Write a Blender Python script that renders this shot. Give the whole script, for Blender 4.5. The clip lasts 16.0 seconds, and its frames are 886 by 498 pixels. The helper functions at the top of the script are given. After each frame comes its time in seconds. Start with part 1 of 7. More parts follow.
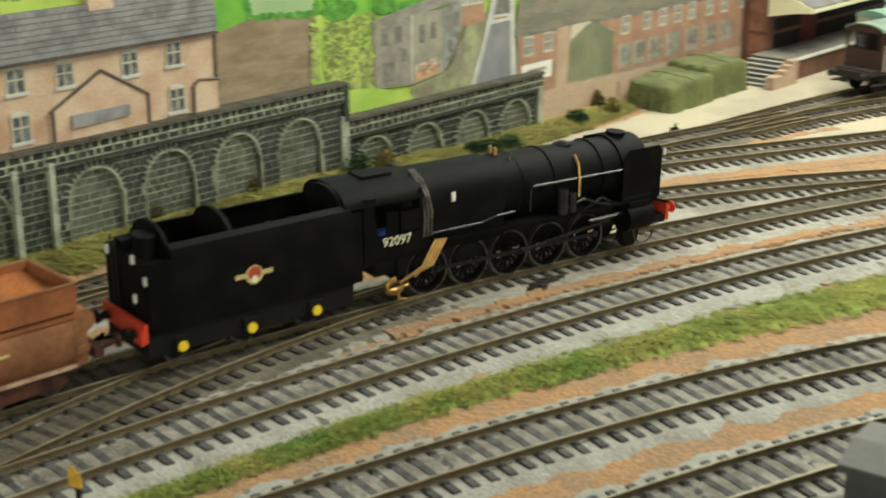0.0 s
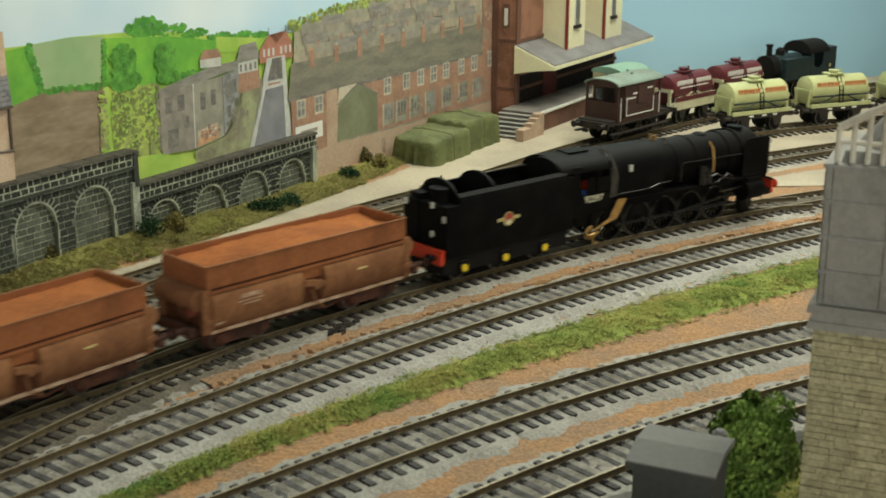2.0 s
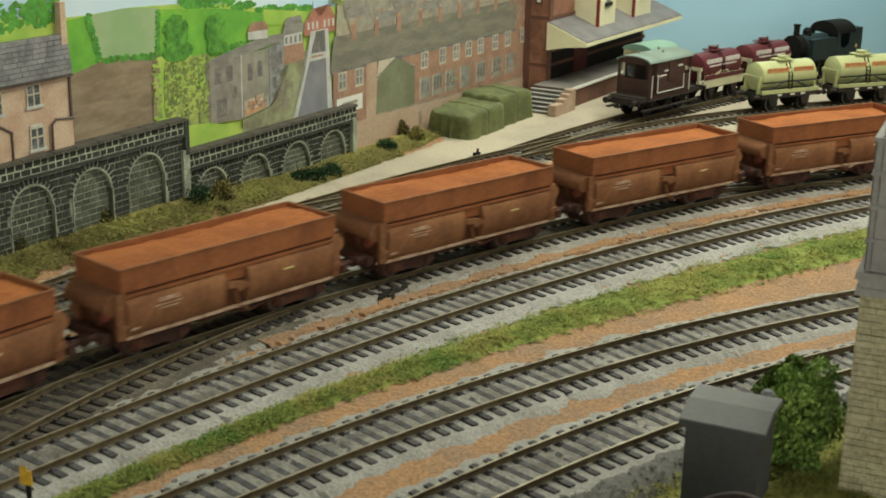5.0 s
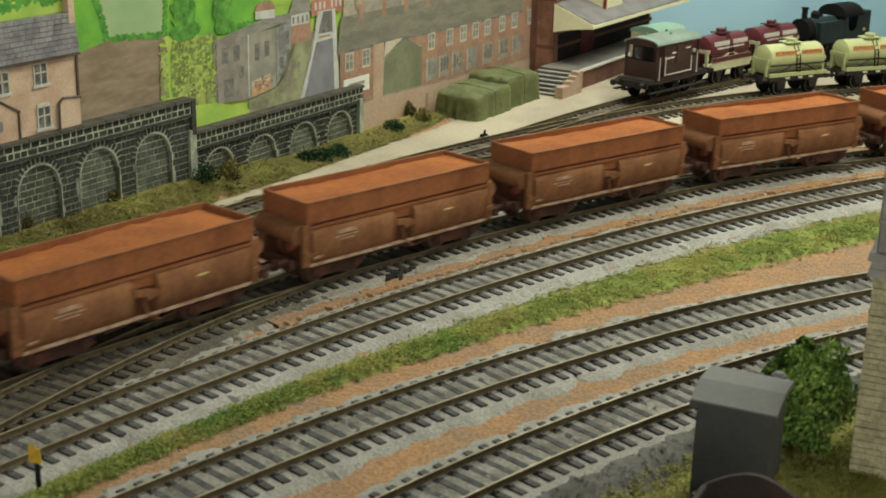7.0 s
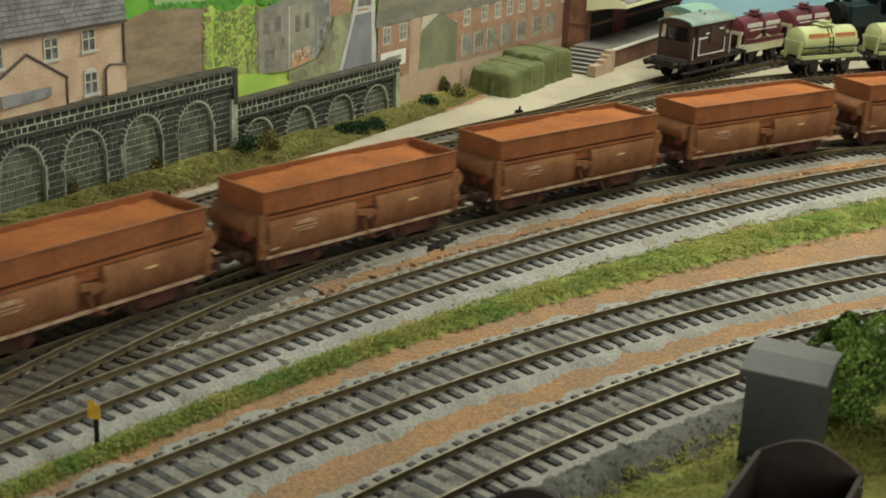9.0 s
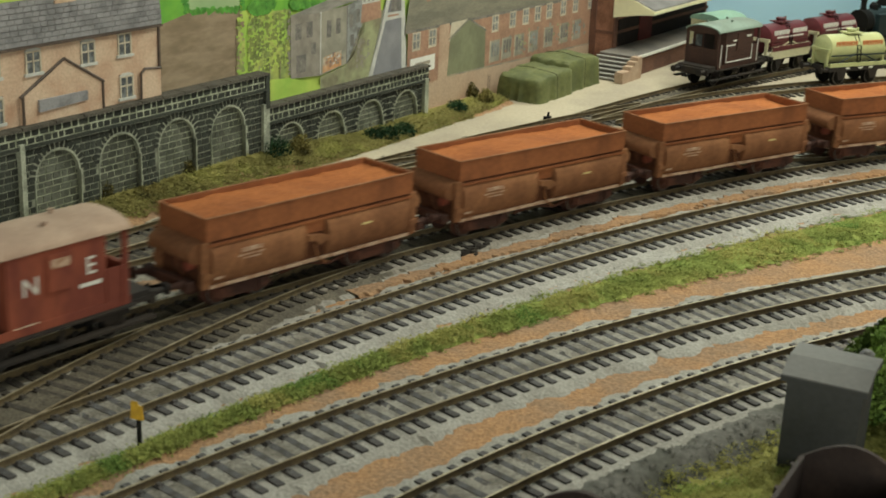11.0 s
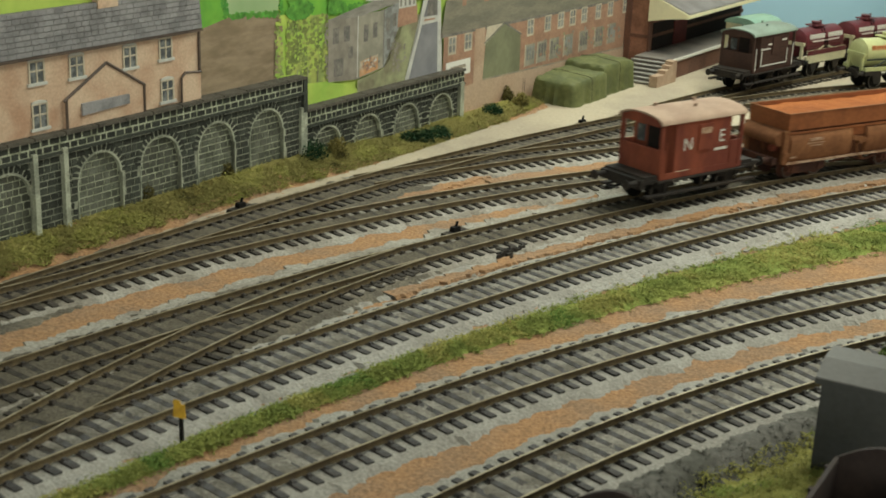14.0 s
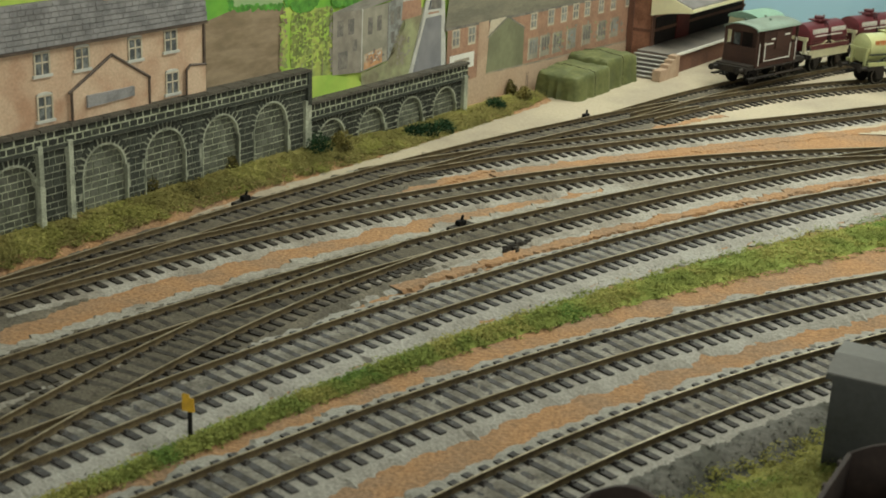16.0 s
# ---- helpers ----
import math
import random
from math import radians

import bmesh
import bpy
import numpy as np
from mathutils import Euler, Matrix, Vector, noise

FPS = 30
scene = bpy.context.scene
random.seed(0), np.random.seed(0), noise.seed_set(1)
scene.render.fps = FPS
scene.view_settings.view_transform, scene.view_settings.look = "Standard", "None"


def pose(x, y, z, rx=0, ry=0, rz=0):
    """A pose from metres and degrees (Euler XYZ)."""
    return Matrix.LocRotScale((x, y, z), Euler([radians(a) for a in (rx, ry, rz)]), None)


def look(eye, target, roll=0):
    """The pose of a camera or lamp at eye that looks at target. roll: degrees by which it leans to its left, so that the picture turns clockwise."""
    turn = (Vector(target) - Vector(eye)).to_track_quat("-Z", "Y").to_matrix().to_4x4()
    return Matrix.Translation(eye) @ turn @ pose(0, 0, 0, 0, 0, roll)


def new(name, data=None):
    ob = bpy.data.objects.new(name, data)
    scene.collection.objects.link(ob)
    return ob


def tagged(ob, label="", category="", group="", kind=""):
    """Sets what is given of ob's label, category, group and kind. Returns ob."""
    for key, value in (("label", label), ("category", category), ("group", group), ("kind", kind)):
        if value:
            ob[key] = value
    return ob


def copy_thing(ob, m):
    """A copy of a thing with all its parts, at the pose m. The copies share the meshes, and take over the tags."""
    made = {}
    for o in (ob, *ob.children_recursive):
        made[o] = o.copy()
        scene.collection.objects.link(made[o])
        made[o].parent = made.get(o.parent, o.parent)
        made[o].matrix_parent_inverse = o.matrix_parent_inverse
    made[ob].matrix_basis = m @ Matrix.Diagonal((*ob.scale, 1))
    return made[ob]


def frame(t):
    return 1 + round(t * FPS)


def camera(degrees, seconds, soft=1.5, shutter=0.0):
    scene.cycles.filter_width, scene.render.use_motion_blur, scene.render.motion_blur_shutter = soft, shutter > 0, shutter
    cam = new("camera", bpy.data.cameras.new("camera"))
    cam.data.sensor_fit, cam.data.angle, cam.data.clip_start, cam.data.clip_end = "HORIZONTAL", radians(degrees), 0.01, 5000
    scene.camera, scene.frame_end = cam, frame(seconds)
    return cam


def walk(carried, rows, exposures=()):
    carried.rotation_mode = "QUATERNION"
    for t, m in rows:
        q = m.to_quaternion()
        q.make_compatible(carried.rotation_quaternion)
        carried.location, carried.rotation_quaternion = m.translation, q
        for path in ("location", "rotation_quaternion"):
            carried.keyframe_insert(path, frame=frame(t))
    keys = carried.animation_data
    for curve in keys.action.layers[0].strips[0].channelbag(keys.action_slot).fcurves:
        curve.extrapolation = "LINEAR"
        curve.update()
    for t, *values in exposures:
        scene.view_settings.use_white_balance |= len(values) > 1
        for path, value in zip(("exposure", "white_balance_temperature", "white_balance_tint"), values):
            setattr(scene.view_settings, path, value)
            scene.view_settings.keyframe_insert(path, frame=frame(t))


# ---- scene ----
cam = camera(35.607, 16.0, 1.75, 0.6)
cam.data.dof.use_dof, cam.data.dof.focus_distance, cam.data.dof.aperture_fstop = True, 0.66, 42.0
PATH = [
    (0, (0.06883, 0.03518, 0.17029), (-0.07677, 0.97116, -0.15023), 0.145),
    (0.5, (0.05796, 0.02282, 0.16547), (-0.00447, 0.97227, -0.14218), 0.685),
    (1, (0.04900, 0.01456, 0.16761), (0.04294, 0.97025, -0.12672), 1.440),
    (1.5, (0.05289, 0.00594, 0.17636), (0.07914, 0.96314, -0.11189), 1.277),
    (2, (0.05126, -0.00907, 0.18243), (0.09044, 0.94931, -0.10037), 0.480),
    (2.5, (0.04710, -0.02063, 0.18581), (0.06317, 0.93832, -0.09733), 0.317),
    (3, (0.04462, -0.02369, 0.18724), (0.06148, 0.93454, -0.09826), 0.223),
    (3.5, (0.04147, -0.02435, 0.18588), (0.07442, 0.93223, -0.10372), 0.647),
    (4, (0.03759, -0.02664, 0.18434), (0.07608, 0.92888, -0.10806), 0.977),
    (4.5, (0.03605, -0.02766, 0.18475), (0.07271, 0.92688, -0.11109), 0.732),
    (5, (0.03450, -0.02722, 0.18415), (0.06824, 0.92650, -0.11464), 1.194),
    (7.5, (0.03042, -0.02563, 0.18091), (0.06175, 0.92240, -0.13571), 1.590),
    (8, (0.02372, -0.02824, 0.17919), (0.05488, 0.91781, -0.14332), 2.021),
    (10.5, (0.01599, -0.03270, 0.17934), (0.03291, 0.91459, -0.14060), 2.465),
    (11, (0.01188, -0.03352, 0.17874), (0.02573, 0.91440, -0.13946), 2.493),
    (11.5, (0.01045, -0.03523, 0.17875), (0.02022, 0.91237, -0.14056), 2.741),
    (12, (0.01035, -0.03524, 0.17846), (0.01527, 0.91184, -0.14249), 2.694),
    (12.5, (0.00890, -0.03644, 0.17924), (0.00919, 0.91045, -0.14230), 2.784),
    (13, (0.00867, -0.03860, 0.18021), (0.00432, 0.90860, -0.14040), 2.785),
    (13.5, (0.01023, -0.03778, 0.18066), (0.00232, 0.91014, -0.13776), 2.463),
    (14, (0.01030, -0.03877, 0.18053), (0.00075, 0.90941, -0.13705), 2.262),
    (14.5, (0.00978, -0.03718, 0.17962), (-0.00174, 0.91105, -0.13776), 2.203),
    (15, (0.00708, -0.03658, 0.17918), (0.00543, 0.91137, -0.13922), 2.578),
    (15.5, (0.00565, -0.03737, 0.17891), (0.00433, 0.90994, -0.14143), 2.776),
    (16, (0.00611, -0.03746, 0.17989), (-0.00014, 0.90937, -0.14177), 2.519),
]
walk(cam, [(t, look(eye, target, roll)) for t, eye, target, roll in PATH], exposures=((0.0, 0.44), (0.5, 0.30), (1.0, 0.18), (1.5, 0.08), (2.0, 0.0), (12.0, 0.0), (14.0, -0.05), (16.0, -0.08)))

# ---- units: all meshes and plans below are written in millimetres of the model ----
MM = 0.001

# light: unseen strip assumed over the layout, an added front fill, the pale room
world = bpy.data.worlds.new("room_light")
scene.world = world
world.use_nodes = True
world.node_tree.nodes["Background"].inputs[0].default_value = (0.85, 0.92, 1.0, 1)
world.node_tree.nodes["Background"].inputs[1].default_value = 0.0
scene.view_settings.exposure = 0.0


def area_lamp(name, eye, target, sx, sy, power, color):
    data = bpy.data.lights.new(name, "AREA")
    data.shape, data.size, data.size_y, data.energy, data.color = "RECTANGLE", sx, sy, power, color
    ob = new(name, data)
    ob.matrix_world = look(eye, target)
    return ob


area_lamp("strip_lamp", (0.34, 0.82, 0.56), (-0.03, 0.76, 0.05), 0.9, 0.3, 7.6, (0.975, 0.985, 0.82))
# added fill, low behind the camera: brightens upright faces more than the ground
area_lamp("room_lamp", (0.30, -1.0, 0.29), (0.02, 0.72, 0.14), 1.4, 0.5, 9.0, (0.975, 0.985, 0.85))


# ---- materials ----
def material(name, color, rough=0.7, metal=0.0, scale=400.0, vary=0.25, bump=0.15, fine=2500.0, second=None, mix=(0.45, 0.6), each=0.0, streak=None, spec=0.4):
    """A painted, weathered or granular surface: coarse and fine colour variation, a second tone in patches, relief."""
    m = bpy.data.materials.new(name)
    m.use_nodes = True
    nt = m.node_tree
    b = nt.nodes["Principled BSDF"]
    b.inputs["Roughness"].default_value = rough
    b.inputs["Metallic"].default_value = metal
    b.inputs["Specular IOR Level"].default_value = spec
    co = nt.nodes.new("ShaderNodeTexCoord")
    src = co.outputs["Object"]
    if streak:
        mp = nt.nodes.new("ShaderNodeMapping")
        mp.inputs["Scale"].default_value = streak
        nt.links.new(src, mp.inputs["Vector"])
        src = mp.outputs["Vector"]
    n1 = nt.nodes.new("ShaderNodeTexNoise")
    n1.inputs["Scale"].default_value, n1.inputs["Detail"].default_value = scale, 4
    n2 = nt.nodes.new("ShaderNodeTexNoise")
    n2.inputs["Scale"].default_value, n2.inputs["Detail"].default_value = fine, 3
    nt.links.new(src, n1.inputs["Vector"]), nt.links.new(src, n2.inputs["Vector"])
    ramp = nt.nodes.new("ShaderNodeMapRange")
    ramp.inputs["From Min"].default_value, ramp.inputs["From Max"].default_value = mix
    nt.links.new(n1.outputs["Fac"], ramp.inputs["Value"])
    mx = nt.nodes.new("ShaderNodeMix")
    mx.data_type = "RGBA"
    c2 = second or tuple(c * (1 - vary) for c in color)
    mx.inputs["A"].default_value, mx.inputs["B"].default_value = (*color, 1), (*c2, 1)
    nt.links.new(ramp.outputs["Result"], mx.inputs["Factor"])
    hs = nt.nodes.new("ShaderNodeHueSaturation")
    nt.links.new(mx.outputs["Result"], hs.inputs["Color"])
    gr = nt.nodes.new("ShaderNodeMapRange")
    gr.inputs["From Min"].default_value, gr.inputs["From Max"].default_value = 0.3, 0.7
    gr.inputs["To Min"].default_value, gr.inputs["To Max"].default_value = 1 - vary, 1 + vary
    nt.links.new(n2.outputs["Fac"], gr.inputs["Value"])
    out = gr.outputs["Result"]
    if each:
        oi = nt.nodes.new("ShaderNodeObjectInfo")
        er = nt.nodes.new("ShaderNodeMapRange")
        er.inputs["To Min"].default_value, er.inputs["To Max"].default_value = 1 - each, 1 + each
        nt.links.new(oi.outputs["Random"], er.inputs["Value"])
        ge = nt.nodes.new("ShaderNodeNewGeometry")
        e2 = nt.nodes.new("ShaderNodeMapRange")
        e2.inputs["To Min"].default_value, e2.inputs["To Max"].default_value = 1 - each, 1 + each
        nt.links.new(ge.outputs["Random Per Island"], e2.inputs["Value"])
        for o in (er.outputs["Result"], e2.outputs["Result"]):
            mu = nt.nodes.new("ShaderNodeMath")
            mu.operation = "MULTIPLY"
            nt.links.new(out, mu.inputs[0]), nt.links.new(o, mu.inputs[1])
            out = mu.outputs[0]
    nt.links.new(out, hs.inputs["Value"])
    nt.links.new(hs.outputs["Color"], b.inputs["Base Color"])
    if bump:
        bp = nt.nodes.new("ShaderNodeBump")
        bp.inputs["Strength"].default_value, bp.inputs["Distance"].default_value = bump, 0.0006
        nt.links.new(n2.outputs["Fac"], bp.inputs["Height"])
        nt.links.new(bp.outputs["Normal"], b.inputs["Normal"])
    return m


M = {}
M["ballast"] = material("grey_ballast", (0.345, 0.337, 0.305), 0.95, 0, 60, 0.22, 0.9, 900, (0.275, 0.265, 0.235), (0.4, 0.65))
M["four_foot"] = material("grey_packed_ballast", (0.27, 0.258, 0.225), 0.95, 0, 90, 0.3, 0.9, 900, (0.15, 0.138, 0.115), (0.4, 0.62))
M["four_foot_dark"] = material("oily_packed_ballast", (0.125, 0.11, 0.082), 0.95, 0, 80, 0.35, 0.9, 900, (0.095, 0.083, 0.06), (0.4, 0.6))
M["ballast_dark"] = material("oily_ballast", (0.155, 0.138, 0.106), 0.95, 0, 70, 0.35, 0.9, 900, (0.10, 0.09, 0.07), (0.4, 0.6))
M["ballast_dirty"] = material("dirty_ballast", (0.34, 0.325, 0.285), 0.95, 0, 45, 0.26, 0.9, 900, (0.23, 0.21, 0.175), (0.42, 0.64))
M["rust_ballast"] = material("rusty_brown_ballast", (0.36, 0.205, 0.10), 0.95, 0, 45, 0.32, 0.9, 800, (0.29, 0.185, 0.11), (0.4, 0.62))
M["ground"] = material("ground_scatter", (0.30, 0.24, 0.17), 0.95, 0, 30, 0.3, 0.8, 700, (0.22, 0.20, 0.17), (0.4, 0.6))
M["cream_path"] = material("sandy_yard", (0.44, 0.385, 0.285), 0.9, 0, 18, 0.1, 0.3, 500, (0.34, 0.295, 0.225), (0.42, 0.62))
M["sleeper"] = material("grey_sleeper", (0.085, 0.085, 0.088), 0.85, 0, 300, 0.3, 0.5, 2200, (0.06, 0.056, 0.052), (0.4, 0.6), each=0.22)
M["sleeper_old"] = material("dark_sleeper", (0.055, 0.048, 0.038), 0.85, 0, 300, 0.3, 0.5, 2200, (0.035, 0.03, 0.025), (0.4, 0.6), each=0.25)
M["rail"] = material("rusty_rail_side", (0.125, 0.094, 0.048), 0.65, 0.1, 250, 0.25, 0.3, 1800, (0.085, 0.064, 0.035))
M["railhead"] = material("worn_rail_top", (0.42, 0.365, 0.255), 0.45, 0.5, 80, 0.15, 0.1, 1500, (0.27, 0.225, 0.145), (0.42, 0.62))
M["grass"] = material("green_scatter", (0.28, 0.315, 0.085), 0.95, 0, 40, 0.25, 0.8, 700, (0.215, 0.265, 0.068), (0.42, 0.56), each=0.07, spec=0.1)
M["grass_dry"] = material("olive_scatter", (0.27, 0.245, 0.085), 0.95, 0, 40, 0.25, 0.8, 700, (0.21, 0.195, 0.065), (0.42, 0.56), each=0.08, spec=0.1)
M["grass_yellow"] = material("yellow_green_scatter", (0.32, 0.31, 0.095), 0.95, 0, 40, 0.25, 0.8, 700, (0.27, 0.27, 0.075), (0.42, 0.56), each=0.08, spec=0.1)
M["grass_deep"] = material("deep_green_scatter", (0.16, 0.25, 0.06), 0.95, 0, 40, 0.25, 0.8, 700, (0.125, 0.205, 0.045), (0.42, 0.56), each=0.07, spec=0.1)
M["bush"] = material("dark_green_foam", (0.034, 0.075, 0.034), 0.95, 0, 200, 0.4, 0.9, 1500, (0.02, 0.048, 0.024), each=0.3, spec=0.1)
M["bush_brown"] = material("olive_brown_foam", (0.19, 0.165, 0.055), 0.95, 0, 200, 0.4, 0.9, 1500, (0.06, 0.055, 0.02), each=0.4, spec=0.1)
M["leaf"] = material("bright_leaf_foam", (0.23, 0.34, 0.08), 0.9, 0, 150, 0.35, 0.6, 1500, (0.11, 0.185, 0.045), each=0.3, spec=0.15)
M["stone"] = material("dark_grey_stone", (0.038, 0.043, 0.034), 0.85, 0, 120, 0.35, 0.5, 1400, (0.027, 0.032, 0.025), each=0.35)
M["stone_mid"] = material("grey_infill_stone", (0.105, 0.112, 0.088), 0.85, 0, 120, 0.25, 0.5, 1400, (0.072, 0.08, 0.06), each=0.28)
M["mortar"] = material("pale_mortar", (0.46, 0.49, 0.36), 0.9, 0, 150, 0.2, 0.3, 1400, (0.24, 0.26, 0.18))
M["mortar_dark"] = material("dull_mortar", (0.37, 0.39, 0.30), 0.9, 0, 150, 0.2, 0.3, 1400, (0.22, 0.235, 0.185))
M["coping"] = material("mossy_coping", (0.075, 0.068, 0.052), 0.9, 0, 150, 0.3, 0.4, 1400)
M["pale_stone"] = material("pale_quoin_stone", (0.40, 0.425, 0.33), 0.9, 0, 120, 0.25, 0.4, 1200, (0.25, 0.27, 0.21))
M["sky"] = material("painted_sky", (0.40, 0.61, 0.76), 0.75, 0, 3.2, 0.02, 0.05, 30, (0.76, 0.82, 0.83), (0.40, 0.54))
M["sky_blue"] = material("painted_blue_sky", (0.38, 0.62, 0.78), 0.75, 0, 3.0, 0.02, 0.05, 20, (0.36, 0.60, 0.76), (0.4, 0.62))
def flat(name, color, rough=0.6, **k):
    M[name] = material(name, color, rough, **k)
    return M[name]


flat("field_green", (0.20, 0.47, 0.055), scale=30, second=(0.13, 0.37, 0.05), fine=150, vary=0.1, bump=0.03)
flat("field_pale", (0.34, 0.45, 0.24), scale=20, second=(0.27, 0.41, 0.20), fine=120, vary=0.04, bump=0.03)
flat("field_lime", (0.42, 0.56, 0.11), scale=35, second=(0.29, 0.47, 0.08), fine=150, vary=0.08, bump=0.03)
flat("field_brown", (0.29, 0.225, 0.15), scale=45, second=(0.215, 0.165, 0.105), fine=140, vary=0.12, bump=0.03, streak=(1, 1, 3))
flat("paint_tree", (0.06, 0.20, 0.03), scale=150, second=(0.12, 0.33, 0.05), mix=(0.4, 0.6), fine=500, vary=0.25, bump=0.03)
flat("paint_hedge", (0.10, 0.34, 0.05), scale=120, second=(0.06, 0.24, 0.04), fine=500, vary=0.2, bump=0.03)
flat("paint_shrub", (0.40, 0.46, 0.12), scale=90, second=(0.21, 0.27, 0.09), mix=(0.42, 0.58), fine=300, vary=0.2, bump=0.03)
flat("paint_grey_wall", (0.27, 0.25, 0.21), scale=80, second=(0.20, 0.185, 0.155), fine=250, vary=0.12, bump=0.03)
flat("paint_grey_roof", (0.31, 0.295, 0.235), scale=80, second=(0.235, 0.23, 0.185), fine=300, vary=0.1, bump=0.03)
flat("paint_dark_window", (0.135, 0.13, 0.12), scale=200, second=(0.20, 0.19, 0.165), fine=800, vary=0.2, bump=0.0)
flat("paint_glass", (0.26, 0.275, 0.265), scale=200, second=(0.17, 0.175, 0.165), fine=600, vary=0.15, bump=0.0)
flat("paint_road", (0.24, 0.245, 0.26), scale=40, second=(0.19, 0.195, 0.21), fine=200, vary=0.06, bump=0.03)
flat("paint_kerb", (0.52, 0.53, 0.49), scale=80, fine=300, vary=0.1, bump=0.03)
flat("paint_verge", (0.30, 0.32, 0.18), scale=60, second=(0.20, 0.19, 0.12), fine=300, vary=0.12, bump=0.03)
flat("paint_red_brick", (0.36, 0.215, 0.145), scale=70, second=(0.29, 0.175, 0.12), fine=500, vary=0.14, bump=0.03)
flat("paint_church", (0.42, 0.19, 0.13), scale=90, second=(0.33, 0.15, 0.10), fine=500, vary=0.12, bump=0.03)
flat("paint_cream", (0.52, 0.47, 0.36), scale=90, second=(0.42, 0.38, 0.29), fine=400, vary=0.1, bump=0.0)
flat("paint_terrace_slate", (0.215, 0.205, 0.155), scale=40, second=(0.165, 0.16, 0.125), fine=300, vary=0.12, bump=0.03, streak=(1, 1, 4))
flat("paint_leaf_shade", (0.20, 0.24, 0.07), scale=90, second=(0.13, 0.17, 0.05), fine=300, vary=0.2, bump=0.03)
flat("paint_pale_brick", (0.45, 0.335, 0.24), scale=30, second=(0.38, 0.265, 0.185), fine=700, vary=0.12, bump=0.03)
flat("paint_green_gable", (0.20, 0.215, 0.13), scale=40, second=(0.16, 0.17, 0.105), fine=300, vary=0.08, bump=0.03)
flat("paint_orange", (0.50, 0.27, 0.13), scale=120, second=(0.40, 0.36, 0.28), fine=400, vary=0.2, bump=0.0)
flat("paint_far_town", (0.34, 0.295, 0.22), scale=90, second=(0.235, 0.22, 0.185), mix=(0.4, 0.6), fine=300, vary=0.15, bump=0.0)
flat("paint_slate", (0.265, 0.255, 0.225), scale=80, second=(0.20, 0.195, 0.17), fine=400, vary=0.1, bump=0.03, streak=(1, 1, 4))
flat("paint_town_pale", (0.42, 0.345, 0.265), scale=110, second=(0.33, 0.32, 0.23), mix=(0.4, 0.6), fine=350, vary=0.15, bump=0.0)
flat("house_brick", (0.59, 0.45, 0.325), scale=70, second=(0.44, 0.275, 0.18), mix=(0.4, 0.68), fine=900, vary=0.12, bump=0.06)
flat("house_trim", (0.10, 0.075, 0.06), scale=100, fine=600)
flat("slate", (0.27, 0.27, 0.275), scale=120, second=(0.19, 0.19, 0.195), fine=900, vary=0.12, bump=0.1, each=0.06)
flat("white_paint", (0.72, 0.72, 0.66), scale=200, fine=900, vary=0.06, bump=0.03)
flat("pane", (0.085, 0.095, 0.10), 0.25, scale=250, second=(0.20, 0.22, 0.22), fine=900, vary=0.1, bump=0.0)
flat("shed_brick", (0.155, 0.075, 0.048), 0.85, scale=60, second=(0.12, 0.058, 0.04), fine=900, vary=0.2, bump=0.15)
flat("shed_brick_red", (0.31, 0.15, 0.095), 0.85, scale=60, second=(0.21, 0.10, 0.06), fine=900, vary=0.2, bump=0.15)
flat("shed_cream", (0.80, 0.76, 0.50), 0.6, scale=40, second=(0.74, 0.70, 0.47), fine=500, vary=0.03, bump=0.03)
flat("shed_roof", (0.185, 0.18, 0.18), 0.7, scale=80, second=(0.15, 0.145, 0.145), fine=700, vary=0.1, bump=0.1)
flat("maroon_trim", (0.23, 0.03, 0.02), 0.5, scale=100, fine=600, vary=0.1)
# near-black: doorways' unlit depth put into the colour; other dark parts share it
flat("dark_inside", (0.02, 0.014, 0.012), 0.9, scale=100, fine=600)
flat("door_red", (0.13, 0.02, 0.018), 0.7, scale=100, fine=600)
flat("platform_top", (0.20, 0.185, 0.165), 0.85, scale=60, second=(0.15, 0.14, 0.13), fine=700, vary=0.1, bump=0.1)
flat("loco_black", (0.0035, 0.0035, 0.004), 0.6, scale=90, second=(0.006, 0.0058, 0.0055), fine=700, vary=0.2, bump=0.05, spec=0.07)
flat("loco_shiny", (0.012, 0.012, 0.013), 0.22, scale=90, fine=700, vary=0.2, bump=0.03)
flat("steel", (0.42, 0.41, 0.39), 0.3, metal=1.0, scale=200, second=(0.25, 0.24, 0.22), fine=900, vary=0.15, bump=0.05)
flat("worn_pipe", (0.16, 0.15, 0.13), 0.45, metal=0.6, scale=200, second=(0.05, 0.045, 0.04), fine=900, vary=0.2, bump=0.05)
flat("brass", (0.55, 0.33, 0.10), 0.4, metal=0.7, scale=200, second=(0.40, 0.24, 0.09), fine=900, vary=0.15)
flat("buffer_red", (0.60, 0.055, 0.022), 0.5, scale=150, fine=700, vary=0.12)
flat("yellow_spot", (0.85, 0.62, 0.03), 0.5, scale=100, fine=500, vary=0.05, bump=0)
flat("cream_letter", (0.78, 0.74, 0.55), 0.6, scale=200, fine=900, vary=0.05, bump=0)
flat("crest_gold", (0.60, 0.50, 0.22), 0.5, scale=400, fine=1500, vary=0.2, bump=0)
flat("crest_red", (0.42, 0.07, 0.04), 0.5, scale=400, fine=1500, vary=0.2, bump=0)
flat("cab_blue", (0.03, 0.08, 0.28), 0.6, scale=200, fine=900)
flat("ore_brown", (0.29, 0.105, 0.042), 0.9, scale=50, second=(0.20, 0.072, 0.031), mix=(0.40, 0.62), fine=600, vary=0.14, bump=0.12, spec=0.2)
